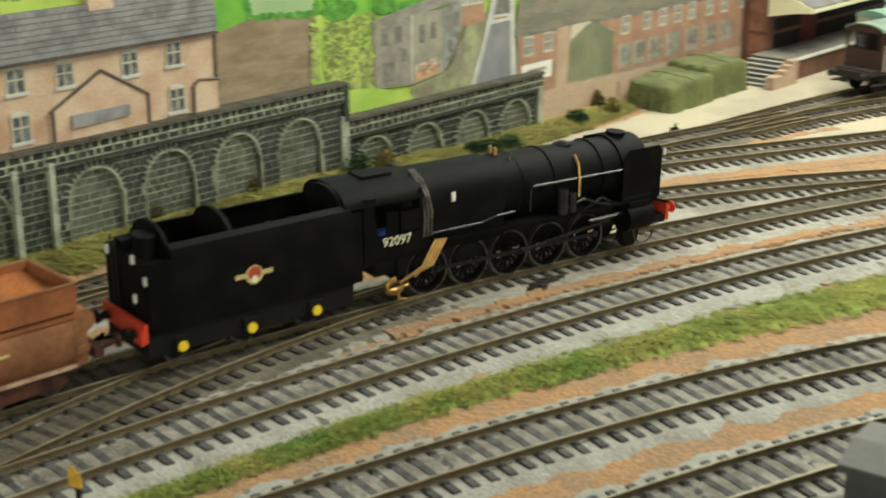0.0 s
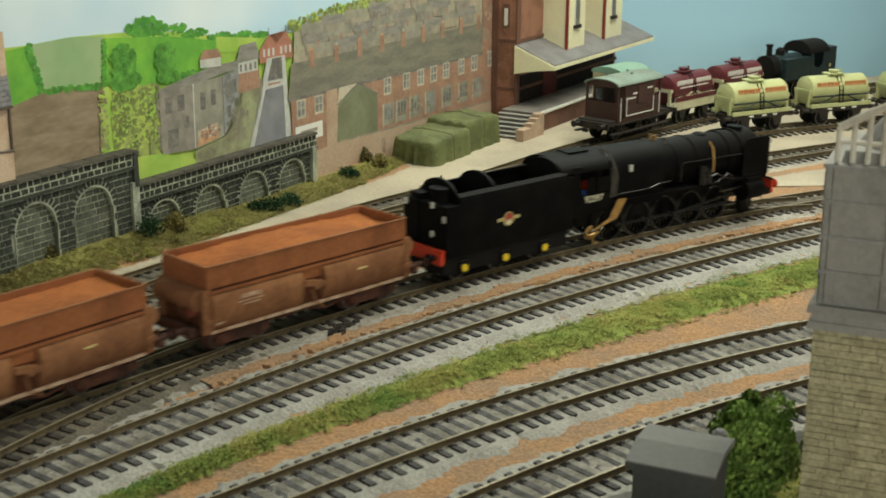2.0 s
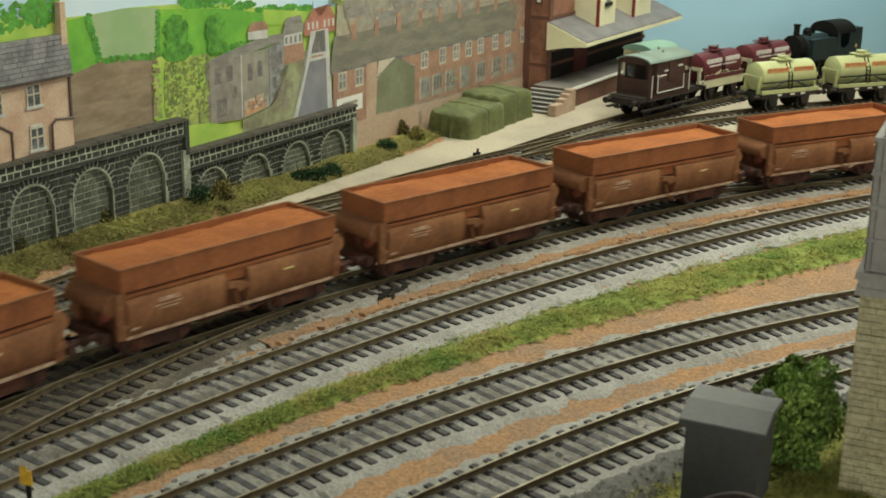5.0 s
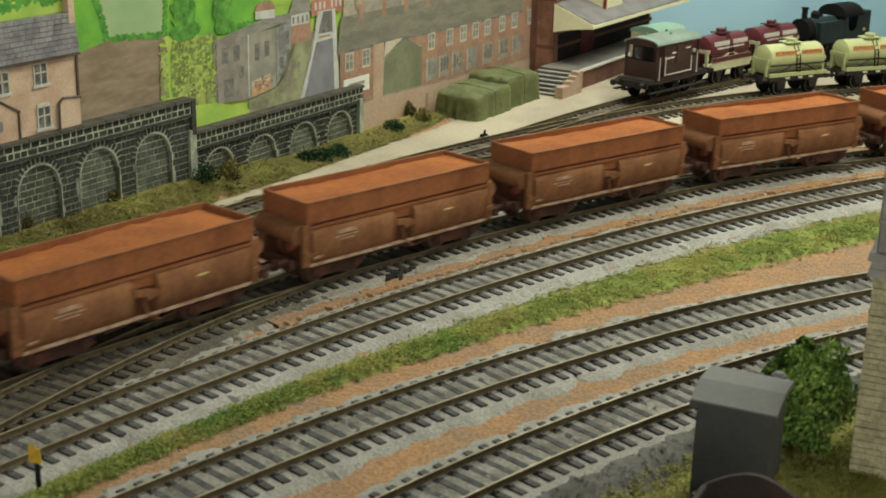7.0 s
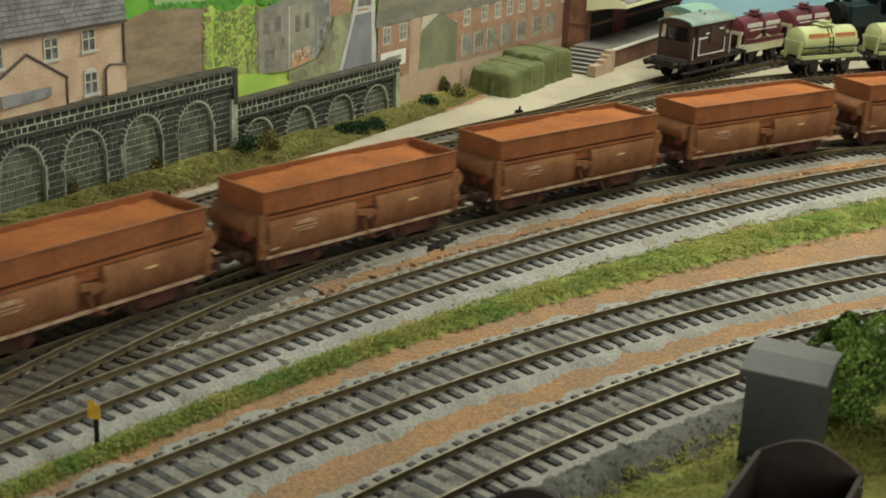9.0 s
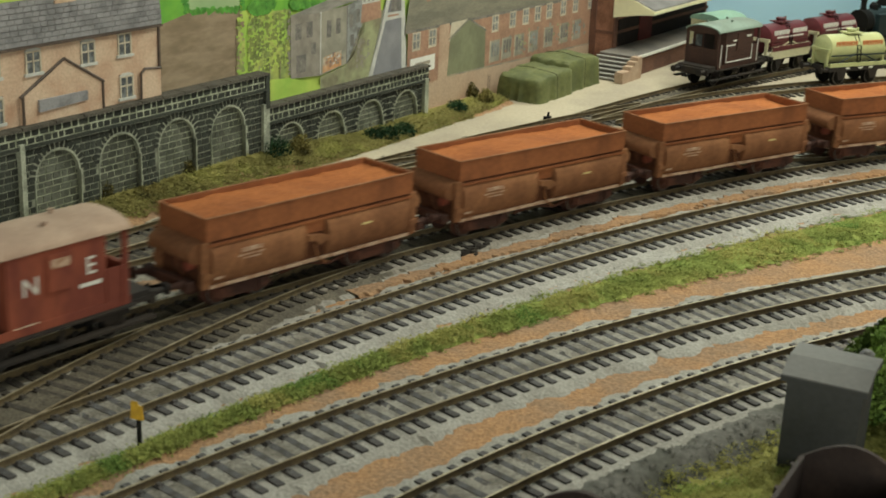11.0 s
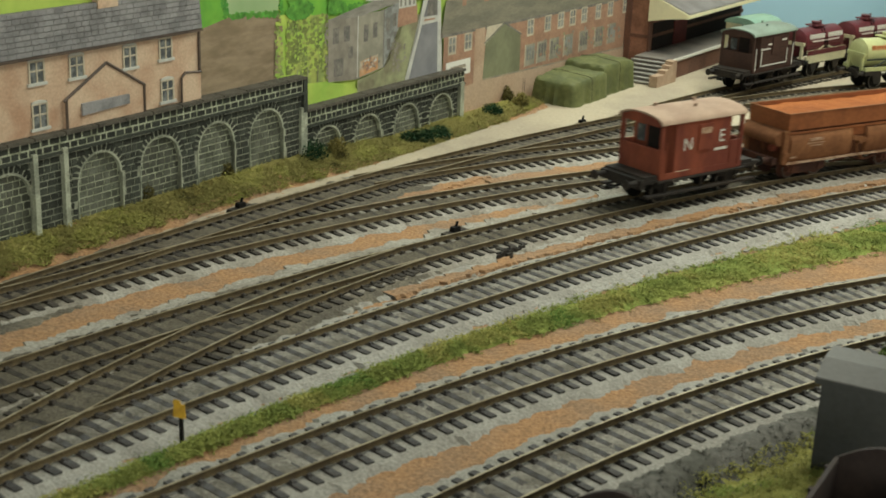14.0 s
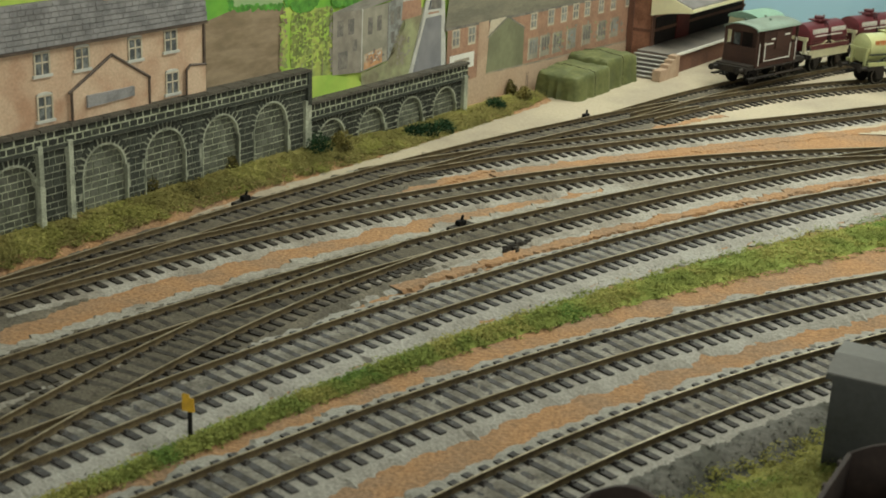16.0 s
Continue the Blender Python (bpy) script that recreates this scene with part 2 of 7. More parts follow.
flat("ore_dirt", (0.28, 0.128, 0.06), 0.9, scale=50, second=(0.185, 0.08, 0.038), mix=(0.38, 0.62), fine=500, vary=0.16, bump=0.12, spec=0.2)
# darker ore brown: the shade of the hopper's recesses is put into the colour
flat("ore_recess_shade", (0.12, 0.045, 0.022), 0.9, scale=60, second=(0.075, 0.03, 0.016), mix=(0.4, 0.6), fine=700, vary=0.2, bump=0.15, spec=0.2)
flat("ore_load", (0.36, 0.125, 0.042), 0.95, scale=35, second=(0.26, 0.09, 0.034), mix=(0.4, 0.62), fine=700, vary=0.22, bump=0.7, spec=0.1)
flat("wagon_frame", (0.045, 0.018, 0.012), 0.85, scale=90, second=(0.09, 0.032, 0.018), fine=700, vary=0.25, bump=0.1)
flat("worn_mark", (0.50, 0.35, 0.25), 0.8, scale=400, second=(0.34, 0.19, 0.115), fine=1500, vary=0.2, bump=0)
flat("van_red", (0.255, 0.066, 0.035), 0.8, scale=60, second=(0.175, 0.042, 0.026), fine=700, vary=0.12, bump=0.06, streak=(1, 1, 0.4))
flat("van_roof", (0.40, 0.29, 0.215), 0.85, scale=50, second=(0.33, 0.23, 0.17), fine=700, vary=0.08, bump=0.08)
flat("underframe", (0.020, 0.017, 0.015), 0.75, scale=80, second=(0.034, 0.026, 0.02), fine=700, vary=0.25, bump=0.1)
flat("old_van_brown", (0.062, 0.030, 0.022), 0.75, scale=60, second=(0.048, 0.024, 0.018), fine=700, vary=0.12, bump=0.06)
flat("old_van_roof", (0.20, 0.265, 0.22), 0.8, scale=25, second=(0.15, 0.185, 0.155), fine=500, vary=0.1, bump=0.06)
flat("old_van_roof_green", (0.22, 0.36, 0.28), 0.8, scale=50, second=(0.19, 0.32, 0.25), fine=700, vary=0.08, bump=0.06)
flat("tank_maroon", (0.115, 0.022, 0.028), 0.45, scale=60, second=(0.09, 0.02, 0.024), fine=700, vary=0.1, bump=0.04)
flat("tank_yellow", (0.49, 0.51, 0.25), 0.45, scale=60, second=(0.43, 0.455, 0.23), fine=700, vary=0.06, bump=0.04)
flat("tank_cream", (0.60, 0.57, 0.38), 0.6, scale=100, fine=700, vary=0.08)
flat("tank_red_letter", (0.58, 0.20, 0.075), 0.5, scale=300, fine=1200, vary=0.1, bump=0)
flat("tarp_green", (0.125, 0.14, 0.05), 0.7, scale=60, second=(0.085, 0.10, 0.036), fine=400, vary=0.16, bump=0.15)
flat("tarp_rope", (0.06, 0.055, 0.03), 0.9, scale=200, fine=900)
flat("dark_green_loco", (0.012, 0.026, 0.030), 0.5, scale=90, second=(0.018, 0.032, 0.034), fine=700, vary=0.2)
flat("hut_grey", (0.066, 0.07, 0.072), 0.85, scale=60, second=(0.07, 0.072, 0.072), fine=600, vary=0.1, bump=0.08)
flat("hut_roof", (0.19, 0.192, 0.185), 0.85, scale=40, second=(0.15, 0.152, 0.148), fine=600, vary=0.06, bump=0.06)
flat("tower_stone", (0.44, 0.41, 0.265), 0.9, scale=200, second=(0.36, 0.33, 0.21), fine=900, vary=0.22, bump=0.6, each=0.08)
flat("tower_joint", (0.35, 0.325, 0.21), 0.9, scale=140, fine=700, vary=0.15)
flat("tower_lead", (0.30, 0.295, 0.28), 0.8, scale=60, second=(0.24, 0.235, 0.225), fine=600, vary=0.1, bump=0.1)
flat("tower_white", (0.66, 0.63, 0.54), 0.8, scale=100, second=(0.52, 0.49, 0.41), fine=600, vary=0.1)
flat("sign_yellow", (0.62, 0.37, 0.03), 0.6, scale=300, second=(0.48, 0.28, 0.03), fine=1200, vary=0.15)
flat("black_paint", (0.008, 0.0075, 0.007), 0.75, scale=200, fine=900, vary=0.2, spec=0.2)
flat("rail_wall_grey", (0.135, 0.132, 0.118), 0.92, scale=50, second=(0.075, 0.076, 0.062), fine=500, vary=0.25, bump=0.5)
flat("wagon_dark", (0.030, 0.020, 0.017), 0.8, scale=60, second=(0.045, 0.03, 0.024), fine=600, vary=0.2, bump=0.1)
flat("wagon_inside", (0.085, 0.055, 0.042), 0.85, scale=60, second=(0.06, 0.04, 0.03), fine=600, vary=0.15, bump=0.1)
flat("room_paint", (0.62, 0.60, 0.55), 0.9, scale=3, fine=40, vary=0.03, bump=0.02)
flat("room_floor", (0.16, 0.13, 0.11), 0.9, scale=5, fine=80, vary=0.1, bump=0.05)


# ---- mesh helpers (millimetres) ----
def box(bm, x0, x1, y0, y1, z0, z1, taper=0.0):
    v = [bm.verts.new(p) for p in ((x0, y0, z0), (x1, y0, z0), (x1, y1, z0), (x0, y1, z0), (x0 + taper, y0 + taper, z1), (x1 - taper, y0 + taper, z1), (x1 - taper, y1 - taper, z1), (x0 + taper, y1 - taper, z1))]
    for f in ((3, 2, 1, 0), (4, 5, 6, 7), (0, 1, 5, 4), (1, 2, 6, 5), (2, 3, 7, 6), (3, 0, 4, 7)):
        bm.faces.new([v[i] for i in f])
    return bm


def prism(bm, poly, a, b, axis="x"):
    """A polygon in the plane across the axis, drawn out from a to b. For x: (y, z); y: (x, z); z: (x, y)."""
    def at(p, c):
        return {"x": (c, p[0], p[1]), "y": (p[0], c, p[1]), "z": (p[0], p[1], c)}[axis]
    lo, hi = [bm.verts.new(at(p, a)) for p in poly], [bm.verts.new(at(p, b)) for p in poly]
    n = len(poly)
    bm.faces.new(lo[::-1]), bm.faces.new(hi)
    for i in range(n):
        bm.faces.new((lo[i], lo[(i + 1) % n], hi[(i + 1) % n], hi[i]))
    return bm


def tube(bm, p, q, r, n=14, r2=None):
    """A round bar or cone from p to q."""
    p, q = Vector(p), Vector(q)
    w = (q - p).normalized()
    u = w.orthogonal().normalized()
    v = w.cross(u)
    r2 = r if r2 is None else r2
    a = [bm.verts.new(p + r * (math.cos(k) * u + math.sin(k) * v)) for k in [2 * math.pi * i / n for i in range(n)]]
    b = [bm.verts.new(q + r2 * (math.cos(k) * u + math.sin(k) * v)) for k in [2 * math.pi * i / n for i in range(n)]]
    bm.faces.new(a[::-1]), bm.faces.new(b)
    for i in range(n):
        bm.faces.new((a[i], a[(i + 1) % n], b[(i + 1) % n], b[i]))
    return bm


def pipe(bm, pts, r, n=8):
    for a, b in zip(pts, pts[1:]):
        tube(bm, a, b, r, n)
    return bm


def ring(bm, c, r, w, y0, y1, n=28):
    """A wheel rim round the y axis."""
    loops = []
    for rr, y in ((r, y0), (r, y1), (r - w, y1), (r - w, y0)):
        loops.append([bm.verts.new((c[0] + rr * math.cos(2 * math.pi * i / n), y, c[1] + rr * math.sin(2 * math.pi * i / n))) for i in range(n)])
    for k in range(4):
        a, b = loops[k], loops[(k + 1) % 4]
        for i in range(n):
            bm.faces.new((a[i], a[(i + 1) % n], b[(i + 1) % n], b[i]))
    return bm


def finish(bm, smooth=35):
    bmesh.ops.recalc_face_normals(bm, faces=bm.faces)
    for f in bm.faces:
        f.smooth = True
    for e in bm.edges:
        if len(e.link_faces) == 2 and e.calc_face_angle(0) > radians(smooth):
            e.smooth = False


def mesh_of(name, bm, mat, smooth=35, bevel=0.0):
    if bevel:
        sharp = [e for e in bm.edges if len(e.link_faces) == 2 and e.calc_face_angle(0) > 0.6]
        bmesh.ops.bevel(bm, geom=sharp, offset=bevel, segments=2, affect="EDGES", clamp_overlap=True)
    finish(bm, smooth)
    bmesh.ops.scale(bm, vec=(MM, MM, MM), verts=bm.verts)
    me = bpy.data.meshes.new(name)
    bm.to_mesh(me)
    bm.free()
    me.materials.append(M[mat])
    return me


def part(name, bm, mat, parent=None, label="", smooth=35, bevel=0.0):
    ob = new(name, mesh_of(name, bm, mat, smooth, bevel))
    if parent is not None:
        ob.parent = parent
    return tagged(ob, label)


def thing(name, label, category, group="", kind="", at=None):
    ob = new(name)
    ob.empty_display_size = 0.01
    if at is not None:
        ob.matrix_world = at
    return tagged(ob, label, category, group, kind)


def B():
    return bmesh.new()


def at(x, y, z=0.0, rz=0.0):
    return pose(x * MM, y * MM, z * MM, 0, 0, rz)


def words(name, text, size, mat, parent, m, label=""):
    """Lettering of the built-in font as a mesh, standing in its own xy plane at m (mm)."""
    cu = bpy.data.curves.new(name, "FONT")
    cu.body, cu.size, cu.extrude, cu.align_x, cu.align_y = text, size * MM, 0.00006, "CENTER", "CENTER"
    tmp = new(name, cu)
    me = bpy.data.meshes.new_from_object(tmp.evaluated_get(bpy.context.evaluated_depsgraph_get()))
    bpy.data.objects.remove(tmp)
    me.materials.clear()
    me.materials.append(M[mat])
    ob = new(name, me)
    ob.parent = parent
    ob.matrix_local = m
    return tagged(ob, label)


# ---- the plan: centre lines of the tracks, s along the layout's diagonal and d across it ----
R2 = math.sqrt(0.5)


def xy(s, d):
    return ((s - d) * R2, (s + d) * R2)


class Line:
    """A track's centre line: d as a polynomial of (s - 400) / 100 between s0 and s1, going on with radius r0 before and r1 after."""

    def __init__(self, coef, s0, s1, r0=0.0, r1=0.0, before=0.0, after=0.0):
        ss = np.arange(s0, s1 + 1, 2.0)
        dd = np.polyval(coef, (ss - 400) / 100)
        p = np.stack([(ss - dd) * R2, (ss + dd) * R2], 1)

        def go_on(p0, h, r, length, sign):
            out, q = [], np.array(p0)
            for _ in range(int(length / 4)):
                q = q + sign * 4 * np.array((math.cos(h), math.sin(h)))
                h += (sign * 4 / r) if r else 0.0
                out.append(q.copy())
            return out
        h0 = math.atan2(*(p[1] - p[0])[::-1])
        h1 = math.atan2(*(p[-1] - p[-2])[::-1])
        pre, post = go_on(p[0], h0, r0, before, -1), go_on(p[-1], h1, r1, after, 1)
        self.p = np.vstack([x for x in (np.array(pre[::-1]).reshape(-1, 2), p, np.array(post).reshape(-1, 2))])
        self.a = np.r_[0, np.cumsum(np.hypot(*np.diff(self.p, axis=0).T))]
        self.a -= np.interp(400, (self.p[len(pre):len(pre) + len(p)] @ (R2, R2)), self.a[len(pre):len(pre) + len(p)])
        t = np.gradient(self.p, axis=0)
        self.h = np.unwrap(np.arctan2(t[:, 1], t[:, 0]))

    def place(self, a, off=0.0):
        x, y, h = (float(np.interp(a, self.a, c)) for c in (self.p[:, 0], self.p[:, 1], self.h))
        return x - off * math.sin(h), y + off * math.cos(h), h

    def ends(self):
        return float(self.a[0]), float(self.a[-1])


MAIN = Line((-0.073, -0.063, -3.215, -4.849, 353.347), 120, 660, 0, -900, 1700, 2000)
LINES = {
    "main": (MAIN, -330, 620, "sleeper_old", "ballast_dirty"),
    "crossover": (Line((-0.639, -10.929, -4.532, 355.465), 100, 345), None, None, "sleeper_old", "ballast_dark"),
    "second": (Line((-0.177, -4.008, -4.55, 306.285), 60, 640, 0, -800, 120, 300), None, None, "sleeper", "ballast"),
    "third": (Line((-0.416, -6.864, -20.525, 227.613), 60, 500, 0, -700, 60, 350), None, None, "sleeper", "ballast"),
    "fourth": (Line((-7.0, -20.9, 178.4), 110, 400, 0, -700, 60, 350), None, None, "sleeper", "ballast"),
    "loop": (Line((-0.161, -2.905, 11.939, 447.946), 120, 660, 0, 0, 160, 10), None, None, "sleeper_old", "ballast_dark"),
    "inner": (Line((-0.768, -6.517, -11.574, 406.464), 130, 640, 0, -900, 120, 60), None, None, "sleeper_old", "ballast_dirty"),
    "yard_lead": (Line((1.365, -9.539, -4.438, 451.257), 400, 740, 0, -1100, 0, 400), None, None, "sleeper_old", "ballast_dirty"),
    "yard_siding": (Line(np.polyfit((np.array((600, 718, 800, 870)) - 400) / 100, (459, 472, 476, 474), 2), 600, 900, 0, -900, 0, 500), None, None, "sleeper_old", "cream_path"),
    "tank_siding": (Line(np.polyfit((np.array((626, 700, 760, 806, 862)) - 400) / 100, (452, 449, 442, 433, 412), 2), 610, 900, 0, -700, 0, 400), None, None, "sleeper_old", "cream_path"),
}

# the line of the backscene: p0, along it, and its normal towards the room
P0, AL, NO = np.array((-70.0, 635.0)), np.array((0.5349, 0.8449)), np.array((0.8449, -0.5349))
WALL_ANGLE = math.degrees(math.atan2(AL[1], AL[0]))


def wp(s, n=0.0, z=0.0):
    p = P0 + AL * s + NO * n
    return (p[0], p[1], z)


def wall_frame():
    """x along the backscene, z up, y away from the room."""
    return at(P0[0], P0[1], 0, WALL_ANGLE)


# ---- the baseboard and its scatter ----
def height(x, y):
    """The ground under everything: flat under the tracks, lower beyond the front track, a soft bank at the back wall."""
    s, d = (x + y) * R2, (y - x) * R2
    u = min(max((s - 400) / 100, -4), 3)
    front = np.polyval((-7.0, -20.9, 178.4), u) - d
    z = -4.6
    if front > 22:
        z += -min((front - 22) * 0.6, 4.5) + max(0.0, min((front - 34) * 0.35, 8.0))
    n = (np.array((x, y)) - P0) @ NO
    along = (np.array((x, y)) - P0) @ AL
    if along < 215:
        z += max(0.0, min(1.0, (25 - n) / 18)) * (9.0 if along < 0 else max(3.5, 9.0 - along / 14))
    return z


def ground():
    bm = B()
    xs = sorted(set([-2600, -1500, -900] + list(range(-420, 640, 7)) + [900, 1500, 2900]))
    ys = sorted(set([-2200, -1200, -500] + list(range(-60, 1240, 7)) + [1500, 2000, 2500]))
    grid = {}
    for i, x in enumerate(xs):
        for j, y in enumerate(ys):
            z = height(x, y) + 0.5 * noise.noise((x / 9, y / 9, 0)) + 0.4 * noise.noise((x / 3, y / 3, 4))
            grid[i, j] = bm.verts.new((x, y, z))
    for i in range(len(xs) - 1):
        for j in range(len(ys) - 1):
            bm.faces.new((grid[i, j], grid[i + 1, j], grid[i + 1, j + 1], grid[i, j + 1]))
    tagged(part("ground", bm, "rust_ballast"), "rusty brown scattered baseboard ground of the layout", "ground", kind="structure")


ground()


def ribbon(name, line, a0, a1, lo, hi, z, mat, label, category="ground", rough=1.6, follow=False, crown=0.0, seed=0):
    """A strip of scatter beside or under a track, with uneven edges."""
    bm = B()
    rows, cols = [], 8
    for a in np.arange(a0, a1, 1.6):
        e0 = lo + rough * 1.8 * noise.noise((a / 13, seed, 0)) + rough * 0.9 * noise.noise((a / 4, seed, 3)) + rough * 1.1 * noise.noise((a / 1.3, seed, 5))
        e1 = hi + rough * 1.8 * noise.noise((a / 13, seed, 9)) + rough * 0.9 * noise.noise((a / 4, seed, 7)) + rough * 1.1 * noise.noise((a / 1.3, seed, 2))
        row = []
        for c in range(cols + 1):
            f = c / cols
            x, y, _ = line.place(a, e0 + (e1 - e0) * f)
            edge = min(f, 1 - f) * cols
            zz = z + crown * (1 - abs(2 * f - 1) ** 2) - (0.0 if edge >= 0.5 else 1.1 if hi - lo < 16 else 2.3) + 0.12 * noise.noise((x / 2, y / 2, seed))
            if follow:
                zz += height(x, y) + 4.6
            row.append(bm.verts.new((x, y, zz)))
        rows.append(row)
    for r0, r1 in zip(rows, rows[1:]):
        for c in range(cols):
            bm.faces.new((r0[c], r1[c], r1[c + 1], r0[c + 1]))
    return tagged(part(name, bm, mat), label, category, kind="structure")


def tracks():
    sl = {}
    for key in ("sleeper", "sleeper_old"):
        bm = box(B(), -1.35, 1.35, -14.6, 14.6, -4.0, -2.35, 0.12)
        for sy in (-8.2, 8.2):
            box(bm, -0.9, 0.9, sy - 1.9, sy + 1.9, -2.4, -1.75, 0.25)
        sl[key] = mesh_of("sleeper", bm, key, 30)
    names = {"main": "running line", "crossover": "crossover", "second": "running line", "third": "running line", "fourth": "front line", "loop": "loop line", "inner": "loop line", "yard_lead": "yard lead", "yard_siding": "yard siding", "tank_siding": "yard siding"}
    for i, (key, (line, a0, a1, mat, bed)) in enumerate(LINES.items()):
        e0, e1 = line.ends()
        a0, a1 = (e0 + 1 if a0 is None else a0), (e1 - 1 if a1 is None else a1)
        drop = -0.09 * i
        ribbon("ballast", line, a0, a1, -21.5 if bed != "cream_path" else -15, 21.5 if bed != "cream_path" else 15, -2.95 + drop, bed, f"grey granite ballast bed under the {names[key]}" if bed != "cream_path" else f"sandy bed under the {names[key]}", "ballast", 2.3, seed=i)
        ribbon("ballast", line, a0, a1, -7.5, 7.5, (-2.50 if mat == "sleeper" else -2.42) + drop, "four_foot" if mat == "sleeper" else "four_foot_dark", f"packed ballast between the rails of the {names[key]}", "ballast", 0.25, seed=60 + i)
        tr = thing("track", f"model railway track of the {names[key]} with rusty rails on dark sleepers", "track", "tracks of the layout", kind="structure")
        for side in (-8.25, 8.25):
            for nm, mt, prof in (("rail", "rail", ((-0.5, -2.3), (0.5, -2.3), (0.18, -1.8), (0.18, -0.9), (0.34, -0.55), (0.34, -0.16), (-0.34, -0.16), (-0.34, -0.55), (-0.18, -0.9), (-0.18, -1.8))), ("railhead", "railhead", ((-0.33, -0.17), (0.33, -0.17), (0.28, 0.0), (-0.28, 0.0)))):
                bm = B()
                prev = None
                for a in np.arange(a0, a1, 4.0):
                    ringv = []
                    for o, z in prof:
                        x, y, _ = line.place(a, side + o)
                        ringv.append(bm.verts.new((x, y, z + drop * 0.3)))
                    if prev:
                        n = len(prof)
                        for q in range(n):
                            bm.faces.new((prev[q], prev[(q + 1) % n], ringv[(q + 1) % n], ringv[q]))
                    prev = ringv
                part(nm, bm, mt, tr, "worn bright running surface" if nm == "railhead" else "", 40)
        rnd = random.Random(i)
        for a in np.arange(a0 + 3, a1 - 2, 6.2):
            x, y, h = line.place(a + rnd.uniform(-0.25, 0.25), rnd.uniform(-0.3, 0.3))
            ob = new("sleeper", sl[mat])
            ob.parent = tr
            ob.matrix_local = at(x, y, drop + rnd.uniform(-0.16, 0.05), math.degrees(h) + rnd.uniform(-1.5, 1.5))


def clump_mesh(name, mat, r, count, seed, flat_=0.7, leaf=0.9):
    """A tuft: many small tilted leaf flakes scattered over a lumpy mound."""
    rnd = random.Random(seed)
    bm = B()
    for _ in range(count):
        th, ph, rr = rnd.uniform(0, 2 * math.pi), rnd.uniform(0.0, 1.0), r * rnd.uniform(0.45, 1.0) * (1 + 0.25 * noise.noise((seed, rnd.random() * 3, 0)))
        c = Vector((rr * math.cos(th) * math.sqrt(1 - ph * ph), rr * math.sin(th) * math.sqrt(1 - ph * ph), rr * ph * flat_))
        n = Vector((rnd.uniform(-1, 1), rnd.uniform(-1, 1), rnd.uniform(-0.3, 1))).normalized()
        u = n.orthogonal().normalized() * leaf * rnd.uniform(0.5, 1.2)
        v = n.cross(u) * rnd.uniform(0.6, 1.0)
        bm.faces.new([bm.verts.new(p) for p in (c - u, c - v * 0.7, c + u, c + v * 0.7)])
    return bm


def turf(name, spots, mat, label, size=(0.8, 2.0), seed=0, per=22):
    """Ground foam: thousands of small flakes in one mesh over the given spots (x, y, z)."""
    rnd = random.Random(seed)
    verts, faces = [], []
    for x, y, z in spots:
        k = rnd.uniform(*size)
        for _ in range(per):
            c = Vector((x + rnd.gauss(0, k * 0.7), y + rnd.gauss(0, k * 0.7), z + abs(rnd.gauss(0, k * 0.45))))
            n = Vector((rnd.uniform(-0.5, 0.5), rnd.uniform(-0.5, 0.5), rnd.uniform(0.45, 1.3))).normalized()
            u = n.orthogonal().normalized() * rnd.uniform(0.22, 0.52)
            v = n.cross(u) * rnd.uniform(0.5, 1.0)
            i = len(verts)
            verts += [tuple((c + w) * MM) for w in (-u, -v, u, v)]
            faces.append((i, i + 1, i + 2, i + 3))
    me = bpy.data.meshes.new(name)
    me.from_pydata(verts, [], faces)
    me.materials.append(M[mat])
    return tagged(new(name, me), label, "grass", kind="stuff")


